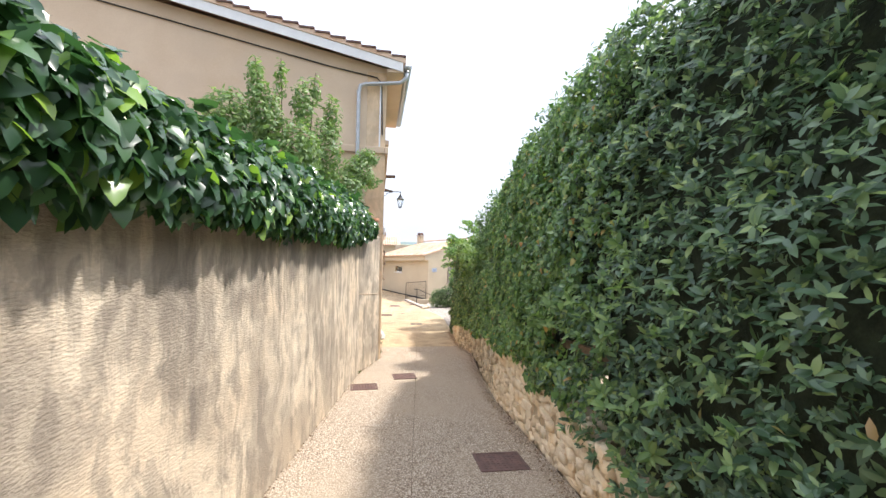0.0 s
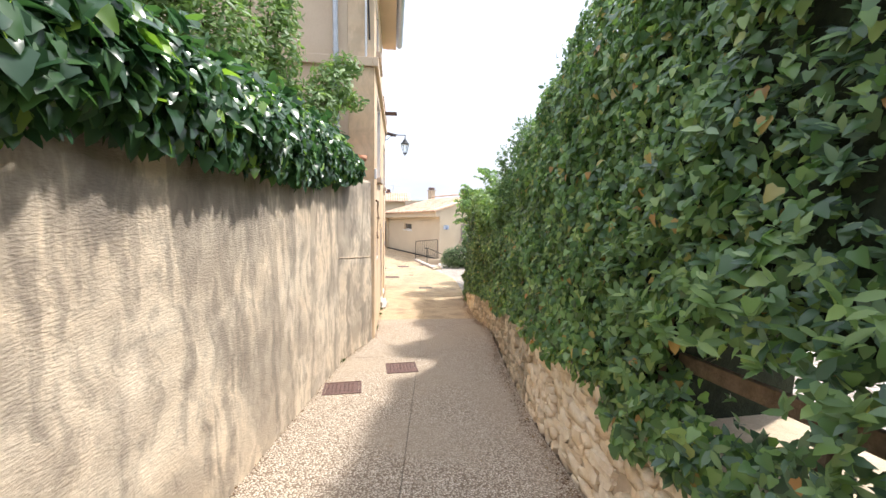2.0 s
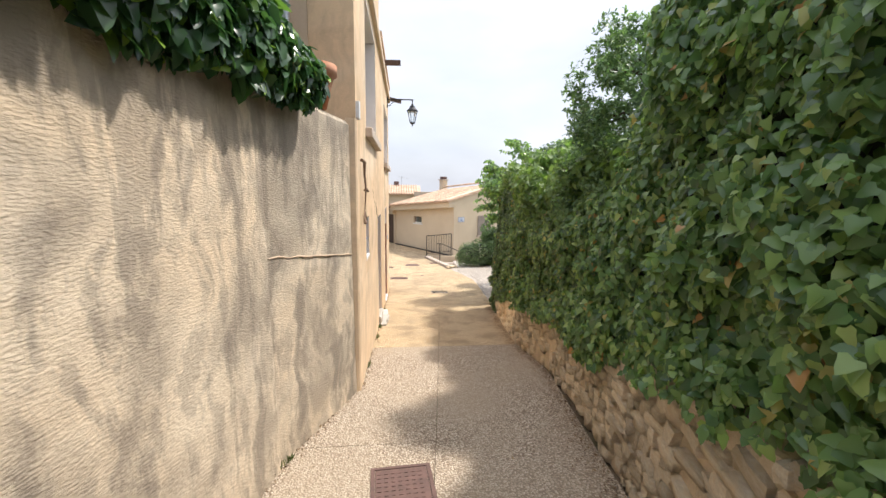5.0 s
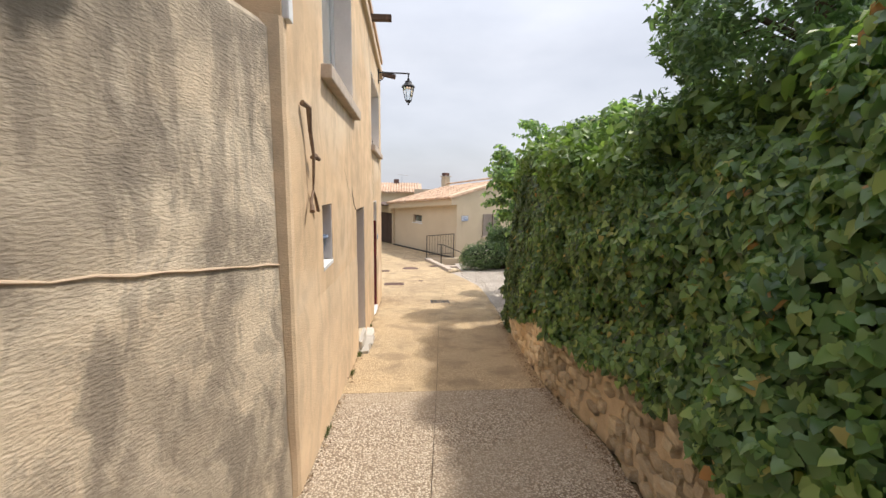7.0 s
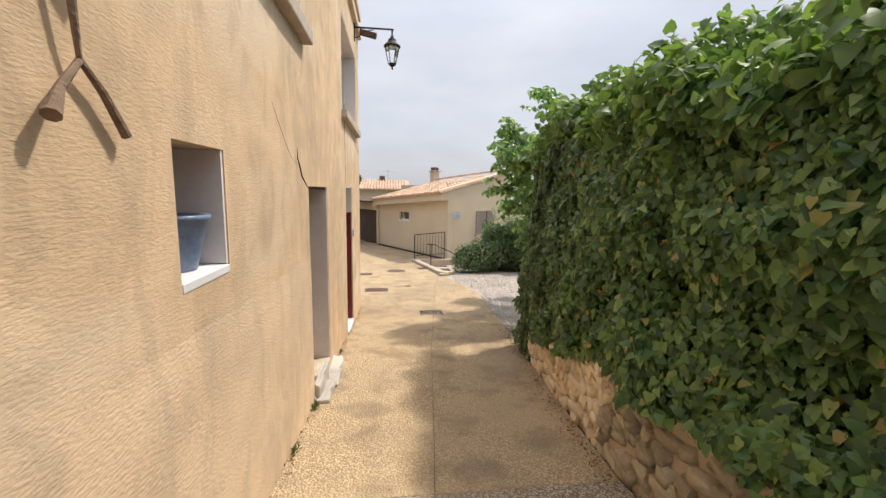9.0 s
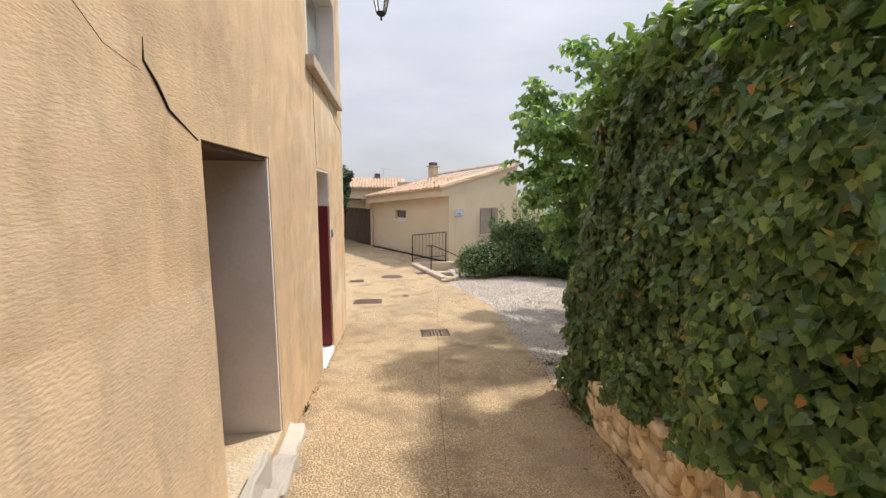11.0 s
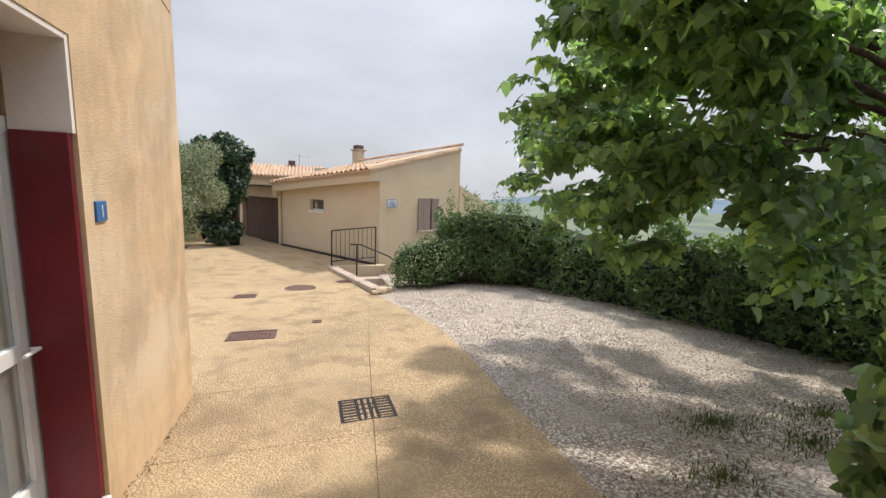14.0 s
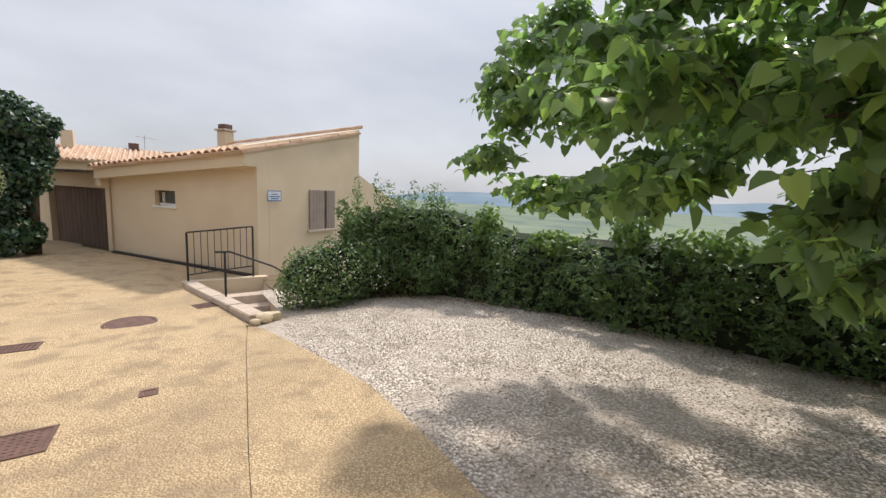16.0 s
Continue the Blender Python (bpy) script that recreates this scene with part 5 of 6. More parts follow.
# fine-leaved evergreen that rises between the two hedges
ever = thing("evergreen_tree", "dark fine-leaved evergreen tree rising behind the hedges", "tree", (2.6, 9.7, 0.6))
part("trunk", tube([(2.6, 9.9, 0.5), (2.58, 9.95, 1.8), (2.5, 10.0, 3.2), (2.45, 10.1, 4.1)], [0.11, 0.09, 0.05, 0.015], 10), BARK, ever, smooth=True)
blobs = []
for k in range(64):
    a, h = rnd.uniform(0, 6.283), rnd.random()
    r = (0.4 + 0.5 * math.sin(math.pi * min(1, 0.2 + 0.8 * h))) * rnd.uniform(0.45, 1.0)
    blobs.append((2.42 + r * math.cos(a), 10.1 + 0.9 * r * math.sin(a), 1.8 + 2.25 * h, rnd.uniform(0.16, 0.3), rnd.uniform(0.16, 0.3), rnd.uniform(0.16, 0.32)))
    if k % 4 == 0:
        part("limb", tube([(2.52, 9.95, 1.8 + 1.9 * h), ((2.52 + blobs[-1][0]) / 2, (9.95 + blobs[-1][1]) / 2, 2.0 + 2.0 * h), blobs[-1][:3]], [0.03, 0.02, 0.006], 6), BARK, ever)
p, q = canopy(blobs, 5600, (0, 0, 0.7))
sprigs("crown", p, q, 0.058, 6, LAUREL, EVERGREEN_LEAF, ever)

low = thing("ivy_hedge", "lower rounded hedge overgrown with ivy above the stone wall", "hedge", (2.0, 13, 0.4))
p, q, s = hedge_face(9.0, 15.3, 39000, 0.25, 0.5)
deep = rng.random(len(p)) < np.clip((p[:, 1] - 12.5) / 2.0, 0.15, 0.9)
for pick, mat in ((deep, IVY_DEEP), (~deep, IVY_DRY)):
    leaves("foliage", p[pick], q[pick] + np.array((0, 0, 0.3)), 0.058 + 0.012 * lumps(p[pick], 1.2, 1.0), IVY, mat, low, 0.42, 1.2)
hedge_body(low, 9.25, 15.05, back=1.6)
# the rounded end that turns toward the gravel
n = 8500
a, zz = rng.uniform(-0.3, 1.7, n), rng.random(n)
ex = 2.6 - 0.75 * np.cos(a) + 1.2 * np.clip(a - 1.4, 0, 1) + 0.1 * zz
ey = 14.6 + 0.7 * np.sin(a)
ez = -0.62 + 2.75 * zz - 0.25 * np.clip(zz - 0.8, 0, 1)
pos = np.stack((ex, ey, ez), 1)
pos[:, :2] += lumps(pos, 1.4, 0.12)[:, None] * np.stack((-np.cos(a), np.sin(a)), 1) - (0.2 * rng.random(n) ** 2)[:, None] * np.stack((-np.cos(a), np.sin(a)), 1)
leaves("foliage", pos, np.stack((-np.cos(a), np.sin(a), 0.3 + 0 * a), 1), 0.085, IVY, IVY_DEEP, low, 0.38, 0.9)
part("core", lathe([(0.45, 0), (0.52, 0.6), (0.55, 1.6), (0.45, 2.3), (0.2, 2.5)], (2.6, 14.6, -0.7), 16), INNER_SHADE, low)
# lighter shoots along the crest
blobs = []
for k in range(48):
    yy = 9.1 + 6.6 * k / 47
    blobs.append((hedge_x(yy) + (0.2 + rnd.uniform(0, 0.25) if k % 2 else 0.6 + rnd.uniform(0, 0.6)), yy, lerp(yy, HEDGE_TOP) + rnd.uniform(-0.16, 0.18), rnd.uniform(0.16, 0.32), rnd.uniform(0.2, 0.4), rnd.uniform(0.15, 0.35)))
p, q = canopy(blobs, 8500, (0, 0, 0.4))
leaves("young_growth", p, q, 0.085, HEART, TUFT_LEAF, low, 0.7, 0.1, "light green young shoots")
blobs = [(2.5 + rnd.uniform(0, 0.9), yy, 2.55 + rnd.uniform(-0.2, 0.3), 0.32, 0.32, 0.32) for yy in np.linspace(10.6, 14.6, 14)]
p, q = canopy(blobs, 3600, (0, 0, 0.4))
leaves("young_growth", p, q, 0.09, HEART, SHRUB_LEAF, low, 0.7, 0.1)

p, q = canopy([(2.9, 14.75, 2.4, 0.6, 0.45, 0.5), (3.3, 14.8, 2.9, 0.6, 0.45, 0.45), (2.6, 14.8, 2.2, 0.4, 0.4, 0.35), (3.6, 15.1, 2.4, 0.5, 0.4, 0.5)], 5200, (-0.3, -0.2, 0.4))
leaves("foliage", p, q, 0.085, IVY, IVY_DEEP, low, 0.5, 0.8)
tips, axes = [], []
for cx, cy, cz, r, k in ((1.08, 4.55, 2.15, 0.22, 26), (1.02, 4.15, 2.2, 0.16, 16), (1.0, 3.75, 2.12, 0.12, 12), (1.15, 4.8, 2.5, 0.14, 8), (0.98, 3.4, 2.3, 0.2, 14), (0.98, 2.8, 1.85, 0.2, 12), (1.05, 3.1, 2.9, 0.25, 12), (1.0, 2.2, 2.4, 0.25, 12), (0.98, 1.7, 1.9, 0.25, 10)):
    for _ in range(k):
        tips.append((cx + rnd.gauss(-0.12, 0.05), cy + rnd.gauss(0, r), cz + rnd.gauss(0, r * 0.8)))
        axes.append((-0.8, -0.2, 0.9))
tips = np.array(tips)
keep = outside_gap(tips)
sprigs("young_growth", tips[keep], np.array(axes)[keep], 0.085, 7, LAUREL, SHRUB_LEAF, tall, "bright yellow-green young shoots")

# ---- mulberry tree over the gravel ----
tree = thing("mulberry_tree", "leafy mulberry tree with large heart-shaped leaves overhanging the gravel", "tree", (5.75, 15.6, -0.9))
FORK = Vector((5.5, 16.1, 1.2))
part("trunk", tube([(5.75, 15.6, -1.1), (5.7, 15.7, -0.2), (5.6, 15.9, 0.6), FORK], [0.17, 0.14, 0.12, 0.09], 12), BARK, tree, smooth=True)
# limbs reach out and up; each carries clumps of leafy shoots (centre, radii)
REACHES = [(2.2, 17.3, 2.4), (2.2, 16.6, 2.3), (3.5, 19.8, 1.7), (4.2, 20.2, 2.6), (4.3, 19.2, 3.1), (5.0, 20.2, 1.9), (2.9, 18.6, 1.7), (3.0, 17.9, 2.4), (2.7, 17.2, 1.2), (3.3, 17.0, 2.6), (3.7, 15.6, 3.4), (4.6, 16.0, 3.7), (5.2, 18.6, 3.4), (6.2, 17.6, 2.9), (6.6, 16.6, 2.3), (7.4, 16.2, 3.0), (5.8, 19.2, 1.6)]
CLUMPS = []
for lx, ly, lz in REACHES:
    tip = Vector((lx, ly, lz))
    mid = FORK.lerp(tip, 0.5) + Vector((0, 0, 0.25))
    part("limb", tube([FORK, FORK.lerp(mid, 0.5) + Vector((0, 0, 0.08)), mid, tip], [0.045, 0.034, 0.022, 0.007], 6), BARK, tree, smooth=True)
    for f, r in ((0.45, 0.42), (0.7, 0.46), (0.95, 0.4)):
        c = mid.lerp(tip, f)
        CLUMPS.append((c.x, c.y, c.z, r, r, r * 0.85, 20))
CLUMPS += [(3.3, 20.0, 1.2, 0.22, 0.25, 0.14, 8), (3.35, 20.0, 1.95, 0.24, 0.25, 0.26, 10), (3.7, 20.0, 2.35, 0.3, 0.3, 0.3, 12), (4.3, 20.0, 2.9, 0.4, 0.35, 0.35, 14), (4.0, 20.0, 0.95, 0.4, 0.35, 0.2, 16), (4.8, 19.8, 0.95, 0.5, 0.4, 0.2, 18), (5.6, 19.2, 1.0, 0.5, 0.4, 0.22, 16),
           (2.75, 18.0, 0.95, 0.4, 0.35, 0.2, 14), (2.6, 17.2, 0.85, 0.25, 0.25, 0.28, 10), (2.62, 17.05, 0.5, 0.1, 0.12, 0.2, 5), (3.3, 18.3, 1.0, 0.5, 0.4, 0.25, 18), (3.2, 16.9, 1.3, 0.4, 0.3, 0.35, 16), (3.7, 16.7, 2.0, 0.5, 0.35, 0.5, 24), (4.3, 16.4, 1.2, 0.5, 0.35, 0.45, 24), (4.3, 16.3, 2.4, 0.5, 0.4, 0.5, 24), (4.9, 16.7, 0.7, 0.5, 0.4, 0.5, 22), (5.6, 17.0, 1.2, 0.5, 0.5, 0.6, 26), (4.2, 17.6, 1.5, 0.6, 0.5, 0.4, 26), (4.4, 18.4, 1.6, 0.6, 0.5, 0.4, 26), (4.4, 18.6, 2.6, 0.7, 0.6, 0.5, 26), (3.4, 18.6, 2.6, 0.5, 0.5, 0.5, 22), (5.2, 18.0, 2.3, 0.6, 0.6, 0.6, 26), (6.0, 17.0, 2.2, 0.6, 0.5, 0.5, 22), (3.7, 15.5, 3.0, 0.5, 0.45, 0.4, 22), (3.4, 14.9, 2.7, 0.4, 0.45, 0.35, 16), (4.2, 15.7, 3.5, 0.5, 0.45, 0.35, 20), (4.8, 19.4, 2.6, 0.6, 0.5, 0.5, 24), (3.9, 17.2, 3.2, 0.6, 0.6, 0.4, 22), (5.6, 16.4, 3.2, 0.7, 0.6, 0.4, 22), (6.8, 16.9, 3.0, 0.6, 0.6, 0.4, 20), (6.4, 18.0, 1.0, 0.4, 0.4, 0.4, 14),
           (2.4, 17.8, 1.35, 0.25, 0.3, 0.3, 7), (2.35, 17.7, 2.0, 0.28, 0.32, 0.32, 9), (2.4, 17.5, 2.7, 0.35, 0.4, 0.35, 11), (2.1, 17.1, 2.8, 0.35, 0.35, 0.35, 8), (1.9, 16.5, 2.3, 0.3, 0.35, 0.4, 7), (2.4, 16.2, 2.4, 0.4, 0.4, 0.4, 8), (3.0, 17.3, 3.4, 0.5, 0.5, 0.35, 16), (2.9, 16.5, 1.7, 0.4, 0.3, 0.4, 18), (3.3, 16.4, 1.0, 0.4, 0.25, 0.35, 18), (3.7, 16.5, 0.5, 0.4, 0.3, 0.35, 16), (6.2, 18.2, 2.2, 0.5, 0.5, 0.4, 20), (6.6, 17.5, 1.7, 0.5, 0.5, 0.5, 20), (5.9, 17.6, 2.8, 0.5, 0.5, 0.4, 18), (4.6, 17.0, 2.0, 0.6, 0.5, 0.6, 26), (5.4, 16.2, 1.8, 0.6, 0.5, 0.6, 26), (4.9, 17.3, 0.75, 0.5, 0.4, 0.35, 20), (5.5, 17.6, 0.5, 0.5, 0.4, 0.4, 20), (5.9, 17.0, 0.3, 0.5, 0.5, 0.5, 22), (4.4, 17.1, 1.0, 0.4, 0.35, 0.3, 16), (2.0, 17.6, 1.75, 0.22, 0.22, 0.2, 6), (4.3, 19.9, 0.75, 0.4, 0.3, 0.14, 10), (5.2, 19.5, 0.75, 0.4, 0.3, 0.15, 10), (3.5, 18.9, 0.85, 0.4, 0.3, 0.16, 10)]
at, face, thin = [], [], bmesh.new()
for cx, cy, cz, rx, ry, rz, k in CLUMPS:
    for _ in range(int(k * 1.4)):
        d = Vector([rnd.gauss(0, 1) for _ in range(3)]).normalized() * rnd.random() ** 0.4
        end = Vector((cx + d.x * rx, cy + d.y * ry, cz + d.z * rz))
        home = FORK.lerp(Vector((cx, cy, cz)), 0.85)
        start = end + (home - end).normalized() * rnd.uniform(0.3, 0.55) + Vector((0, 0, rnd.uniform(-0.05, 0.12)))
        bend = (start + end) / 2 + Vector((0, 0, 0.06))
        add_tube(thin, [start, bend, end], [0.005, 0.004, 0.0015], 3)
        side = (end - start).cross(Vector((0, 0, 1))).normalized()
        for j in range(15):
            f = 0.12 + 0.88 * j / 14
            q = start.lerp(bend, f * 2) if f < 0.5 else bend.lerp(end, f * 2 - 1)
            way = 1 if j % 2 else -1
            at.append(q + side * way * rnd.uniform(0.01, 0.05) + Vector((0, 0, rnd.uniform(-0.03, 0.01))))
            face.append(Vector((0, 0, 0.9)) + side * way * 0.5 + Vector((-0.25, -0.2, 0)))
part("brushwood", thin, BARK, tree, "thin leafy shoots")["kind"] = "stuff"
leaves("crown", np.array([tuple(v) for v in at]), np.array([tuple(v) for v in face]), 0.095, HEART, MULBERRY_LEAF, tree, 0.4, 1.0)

# ---- back hedge along the edge of the gravel ----
BACK = [(3.3, 24.0), (4.1, 24.1), (5.2, 23.3), (5.95, 22.0), (6.4, 20.4), (6.7, 18.6), (6.9, 16.8), (7.2, 14.0)]
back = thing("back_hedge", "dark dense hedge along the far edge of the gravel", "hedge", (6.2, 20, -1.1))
# core sheet, its near-black colour standing in for shade within the hedge
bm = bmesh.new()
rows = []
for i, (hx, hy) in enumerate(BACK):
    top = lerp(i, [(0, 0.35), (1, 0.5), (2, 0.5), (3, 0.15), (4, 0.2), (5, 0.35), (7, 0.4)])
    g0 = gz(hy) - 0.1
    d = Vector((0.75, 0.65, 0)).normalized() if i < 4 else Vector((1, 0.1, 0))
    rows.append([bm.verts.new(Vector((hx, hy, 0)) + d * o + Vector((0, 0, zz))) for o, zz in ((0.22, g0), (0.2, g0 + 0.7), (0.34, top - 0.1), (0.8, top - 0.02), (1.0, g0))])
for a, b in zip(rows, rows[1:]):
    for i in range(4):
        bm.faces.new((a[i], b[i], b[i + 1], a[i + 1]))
part("core", bm, INNER_SHADE, back)
n = 19000
u = rng.uniform(0, len(BACK) - 1.001, n)
i0 = u.astype(int)
A, B = np.array(BACK)[i0], np.array(BACK)[i0 + 1]
c = A + (B - A) * (u - i0)[:, None]
tg = (B - A) / np.linalg.norm(B - A, axis=1)[:, None]
nr = np.stack((tg[:, 1], -tg[:, 0]), 1)
nr *= np.where((nr * np.array((-1, -0.6))).sum(1) > 0, 1, -1)[:, None]
top = np.interp(u, [0, 1, 2, 3, 4, 5, 7], [0.35, 0.5, 0.5, 0.15, 0.2, 0.35, 0.4])
s = rng.random(n) ** 0.8
g0 = np.array([gz(k) for k in c[:, 1]])
z = g0 + (top + lumps(np.stack((u, u * 0, u * 0), 1), 2.6, 0.42) - g0) * s
bulge = 0.12 * np.sin(s * 3.1) + lumps(np.stack((c[:, 0], c[:, 1], z), 1), 1.2, 0.34) + lumps(np.stack((c[:, 0], c[:, 1], z), 1), 4.0, 0.1) - 0.2 * rng.random(n) ** 2 - 0.35 * np.clip(s - 0.85, 0, 1) / 0.15 * rng.random(n)
pos = np.concatenate((c + nr * bulge[:, None], z[:, None]), 1)
sprigs("foliage", pos[::4], np.concatenate((nr, 0.4 + 0.7 * s[:, None]), 1)[::4], 0.085, 5, LAUREL, BUSH_LEAF, back)
p, q = canopy([(6.6, 20.2, 0.4, 0.3, 0.3, 0.45), (6.8, 19.1, 0.3, 0.4, 0.7, 0.22), (6.9, 18.2, 0.5, 0.4, 0.4, 0.35), (6.25, 21.4, 0.1, 0.3, 0.5, 0.2), (5.75, 22.6, 0.3, 0.3, 0.25, 0.4), (7.0, 17.2, 0.6, 0.4, 0.6, 0.4)], 3000, (0, 0, 0.6))
leaves("young_growth", p, q, 0.085, HEART, TUFT_LEAF, back, 0.7, 0.0, "light green upper shoots")

# taller shrubs at the corner, and the flowering bush beside the stairs
corner = thing("corner_shrub", "feathery tall shrub with thin upright shoots", "shrub", (4.6, 24.2, -1.3))
blobs = [(4.1, 24.1, -0.1, 0.55, 0.45, 0.7), (4.7, 24.1, 0.1, 0.5, 0.45, 0.75), (5.3, 23.6, 0.1, 0.5, 0.45, 0.75), (3.7, 24.2, 0.2, 0.35, 0.35, 0.6), (4.4, 24.2, 0.6, 0.25, 0.25, 0.5), (5.2, 23.7, 0.65, 0.3, 0.25, 0.45), (3.8, 24.3, 0.75, 0.12, 0.12, 0.4), (4.2, 24.3, 0.85, 0.1, 0.1, 0.4), (4.9, 24.0, 0.8, 0.12, 0.12, 0.35), (5.0, 23.4, -0.7, 0.6, 0.5, 0.5), (4.3, 24.0, -0.8, 0.5, 0.3, 0.5)]
p, q = canopy(blobs, 7500, (0, 0, 0.5))
leaves("foliage", p, q, 0.07, LAUREL, BUSH_LEAF, corner, 0.7, -0.4)
for k in range(16):
    x0 = 4.0 + 0.09 * k
    part("stem", tube([(x0, 24.0 - 0.03 * k, -1.35), (x0 + rnd.uniform(-0.2, 0.2), 24.0 - 0.03 * k, -0.5), (x0 + rnd.uniform(-0.4, 0.4), 24.0, 0.5)], [0.025, 0.016, 0.004], 6), BARK, corner)
bush = thing("flowering_bush", "rounded bush with small white flower sprays beside the stairs", "bush", (2.9, 23.9, -1.3))
blobs = [(2.75, 23.85, -0.75, 0.6, 0.45, 0.6), (3.3, 23.9, -0.6, 0.6, 0.5, 0.65), (2.45, 23.75, -0.9, 0.35, 0.35, 0.4), (3.8, 23.9, -0.55, 0.5, 0.4, 0.6), (3.1, 23.7, -1.0, 0.6, 0.35, 0.3)]
p, q = canopy(blobs, 7000, (-0.2, -0.4, 0.4))
leaves("foliage", p, q, 0.075, LAUREL, BUSH_LEAF, bush, 0.7, 0.1)
FLOWER = leaf_material("white_flower", [(0, (0.6, 0.58, 0.5)), (1, (0.75, 0.74, 0.68))], 0.7, 0.2)
p, q = canopy([(2.65, 23.4, -0.7, 0.3, 0.12, 0.35), (3.2, 23.4, -0.6, 0.4, 0.12, 0.4), (3.9, 23.5, -0.8, 0.3, 0.1, 0.3), (2.45, 23.45, -0.95, 0.2, 0.1, 0.2)], 130, (0, -1, 0))
leaves("flowers", p, q, 0.045, LAUREL, FLOWER, bush, 0.8, 0.3, "small white flowers")
# near-black ball in place of the shade inside the bush
bm = bmesh.new()
bmesh.ops.create_icosphere(bm, subdivisions=3, radius=1, matrix=Matrix.Translation((3.15, 23.95, -0.75)) @ Matrix.Diagonal((0.85, 0.36, 0.5, 1)))
part("core", bm, INNER_SHADE, bush)

# ---- far house ----
C0, UX, VX = Vector((2.45, 27.3, 0)), Vector((-0.53, 0.848, 0)), Vector((0.848, 0.53, 0))
FAR = Matrix(((UX.x, VX.x, 0, C0.x), (UX.y, VX.y, 0, C0.y), (0, 0, 1, 0), (0, 0, 0, 1)))      # x along the front, y back along the gable
far = thing("far_house", "low cream-rendered house with a shallow clay-tile roof", "house", (2.45, 27.3, -1.3))
EW = 6.1
EAVES = FAR @ Matrix(((1, 0, 0, 0), (0, 1, 0, 0), (-0.075, 0, 1, 0.12), (0, 0, 0, 1)))       # the eaves line drops a little toward the garage
part("wall", pierced_wall(FAR, -0.0, EW, -2.6, 1.0, 0.35, [(3.08, 3.97, 0.14, 0.56)]), RENDER_FAR, far, "smooth cream render")
side = FAR @ Matrix(((0, 1, 0, 0), (1, 0, 0, 0), (0, 0, 1, 0), (0, 0, 0, 1)))                # x along the gable, y into the house
bm = pierced_wall(side, 0.355, 4.07, -2.6, 1.5, 0.35, [(1.8, 2.45, -0.36, 0.75)])
part("wall", bm, RENDER_FAR, far, "smooth cream render")
rise = lambda v: 1.7 + (v + 0.4) * 0.235
bm = bmesh.new()
tri = [(-0.34, 1.5), (4.07, 1.5), (4.07, rise(4.07)), (-0.34, rise(-0.34))]
fr = [bm.verts.new(FAR @ Vector((0.0, v, z))) for v, z in tri]
bk = [bm.verts.new(FAR @ Vector((0.3, v, z))) for v, z in tri]
bm.faces.new(fr)
bm.faces.new(bk[::-1])
for k in range(4):
    bm.faces.new((fr[k], bk[k], bk[(k + 1) % 4], fr[(k + 1) % 4]))
bmesh.ops.recalc_face_normals(bm, faces=bm.faces)
part("gable", bm, RENDER_FAR, far)
part("wall", box((0.001, -0.002, 0.8), (EW - 0.01, 0.354, 1.38), EAVES), RENDER_FAR, far)
part("eaves_beam", box((0.0, -0.35, 1.14), (EW + 0.1, -0.004, 1.5), EAVES), RENDER_FAR, far, "boxed eaves projecting over the front")
part("wall", box((0.36, 3.75, -2.6), (EW + 3.5, 4.06, 2.0), FAR), RENDER_FAR, far)
part("wall", box((EW, 0.0, -2.6), (EW + 0.3, 3.74, 1.0), FAR), RENDER_FAR, far)
roof = part("roof", box((-0.05, -0.45, 0), (EW + 0.2, 4.2, 0.06), EAVES @ Matrix.Translation((0, 0, 1.52)) @ Matrix.Rotation(math.atan(0.235), 4, "X")), TILE, far, "weathered clay canal tiles")
bm = bmesh.new()
segs = 6
ring = [[bm.verts.new(((0.105 - 0.02 * e) * math.cos(a), 0.46 * e, (0.085 - 0.015 * e) * math.sin(a))) for a in np.linspace(0, math.pi, segs + 1)] for e in (0, 1)]
inner = [bm.verts.new((0.085 * math.cos(a), 0.0, 0.066 * math.sin(a))) for a in np.linspace(0, math.pi, segs + 1)]
for k in range(segs):
    bm.faces.new((ring[0][k + 1], ring[0][k], ring[1][k], ring[1][k + 1]))
    bm.faces.new((ring[0][k], ring[0][k + 1], inner[k + 1], inner[k]))
tile_mesh = bpy.data.meshes.new("tile")
bm.to_mesh(tile_mesh)
bm.free()
tile_mesh.materials.append(TILE)
tilt = EAVES @ Matrix.Translation((0, 0, 1.52)) @ Matrix.Rotation(math.atan(0.235), 4, "X")
for i in range(25):
    for j in range(11):
        ob = new("tile", tile_mesh)
        ob.parent = roof
        ob.matrix_basis = tilt @ Matrix.Translation((0.06 + i * 0.25 + rnd.uniform(-0.012, 0.012), -0.5 + j * 0.4, 0.06 + 0.012 * rnd.random())) @ Matrix.Rotation(radians(-1.5 + rnd.uniform(-1.5, 1.5)), 4, "X")
part("ridge", tube([EAVES @ Vector((u_, 4.15, rise(4.15) - 0.04)) for u_ in np.linspace(-0.05, EW + 0.2, 12)], 0.055, 8), TILE, far)
w = part("window", box((3.08, 0.12, 0.14), (3.97, 0.17, 0.2), FAR), PAINT_WHITE, far, "small horizontal window")
for lo, hi in (((3.08, 0.5), (3.97, 0.56)), ((3.08, 0.202), (3.15, 0.498)), ((3.9, 0.202), (3.97, 0.498)), ((3.5, 0.202), (3.54, 0.498))):
    part("frame", box((lo[0], 0.12, lo[1]), (hi[0], 0.17, hi[1]), FAR), OLD_WOOD, w)
p = part("pane", box((3.152, 0.14, 0.202), (3.898, 0.146, 0.498), FAR), glass, w)
p.visible_shadow = False
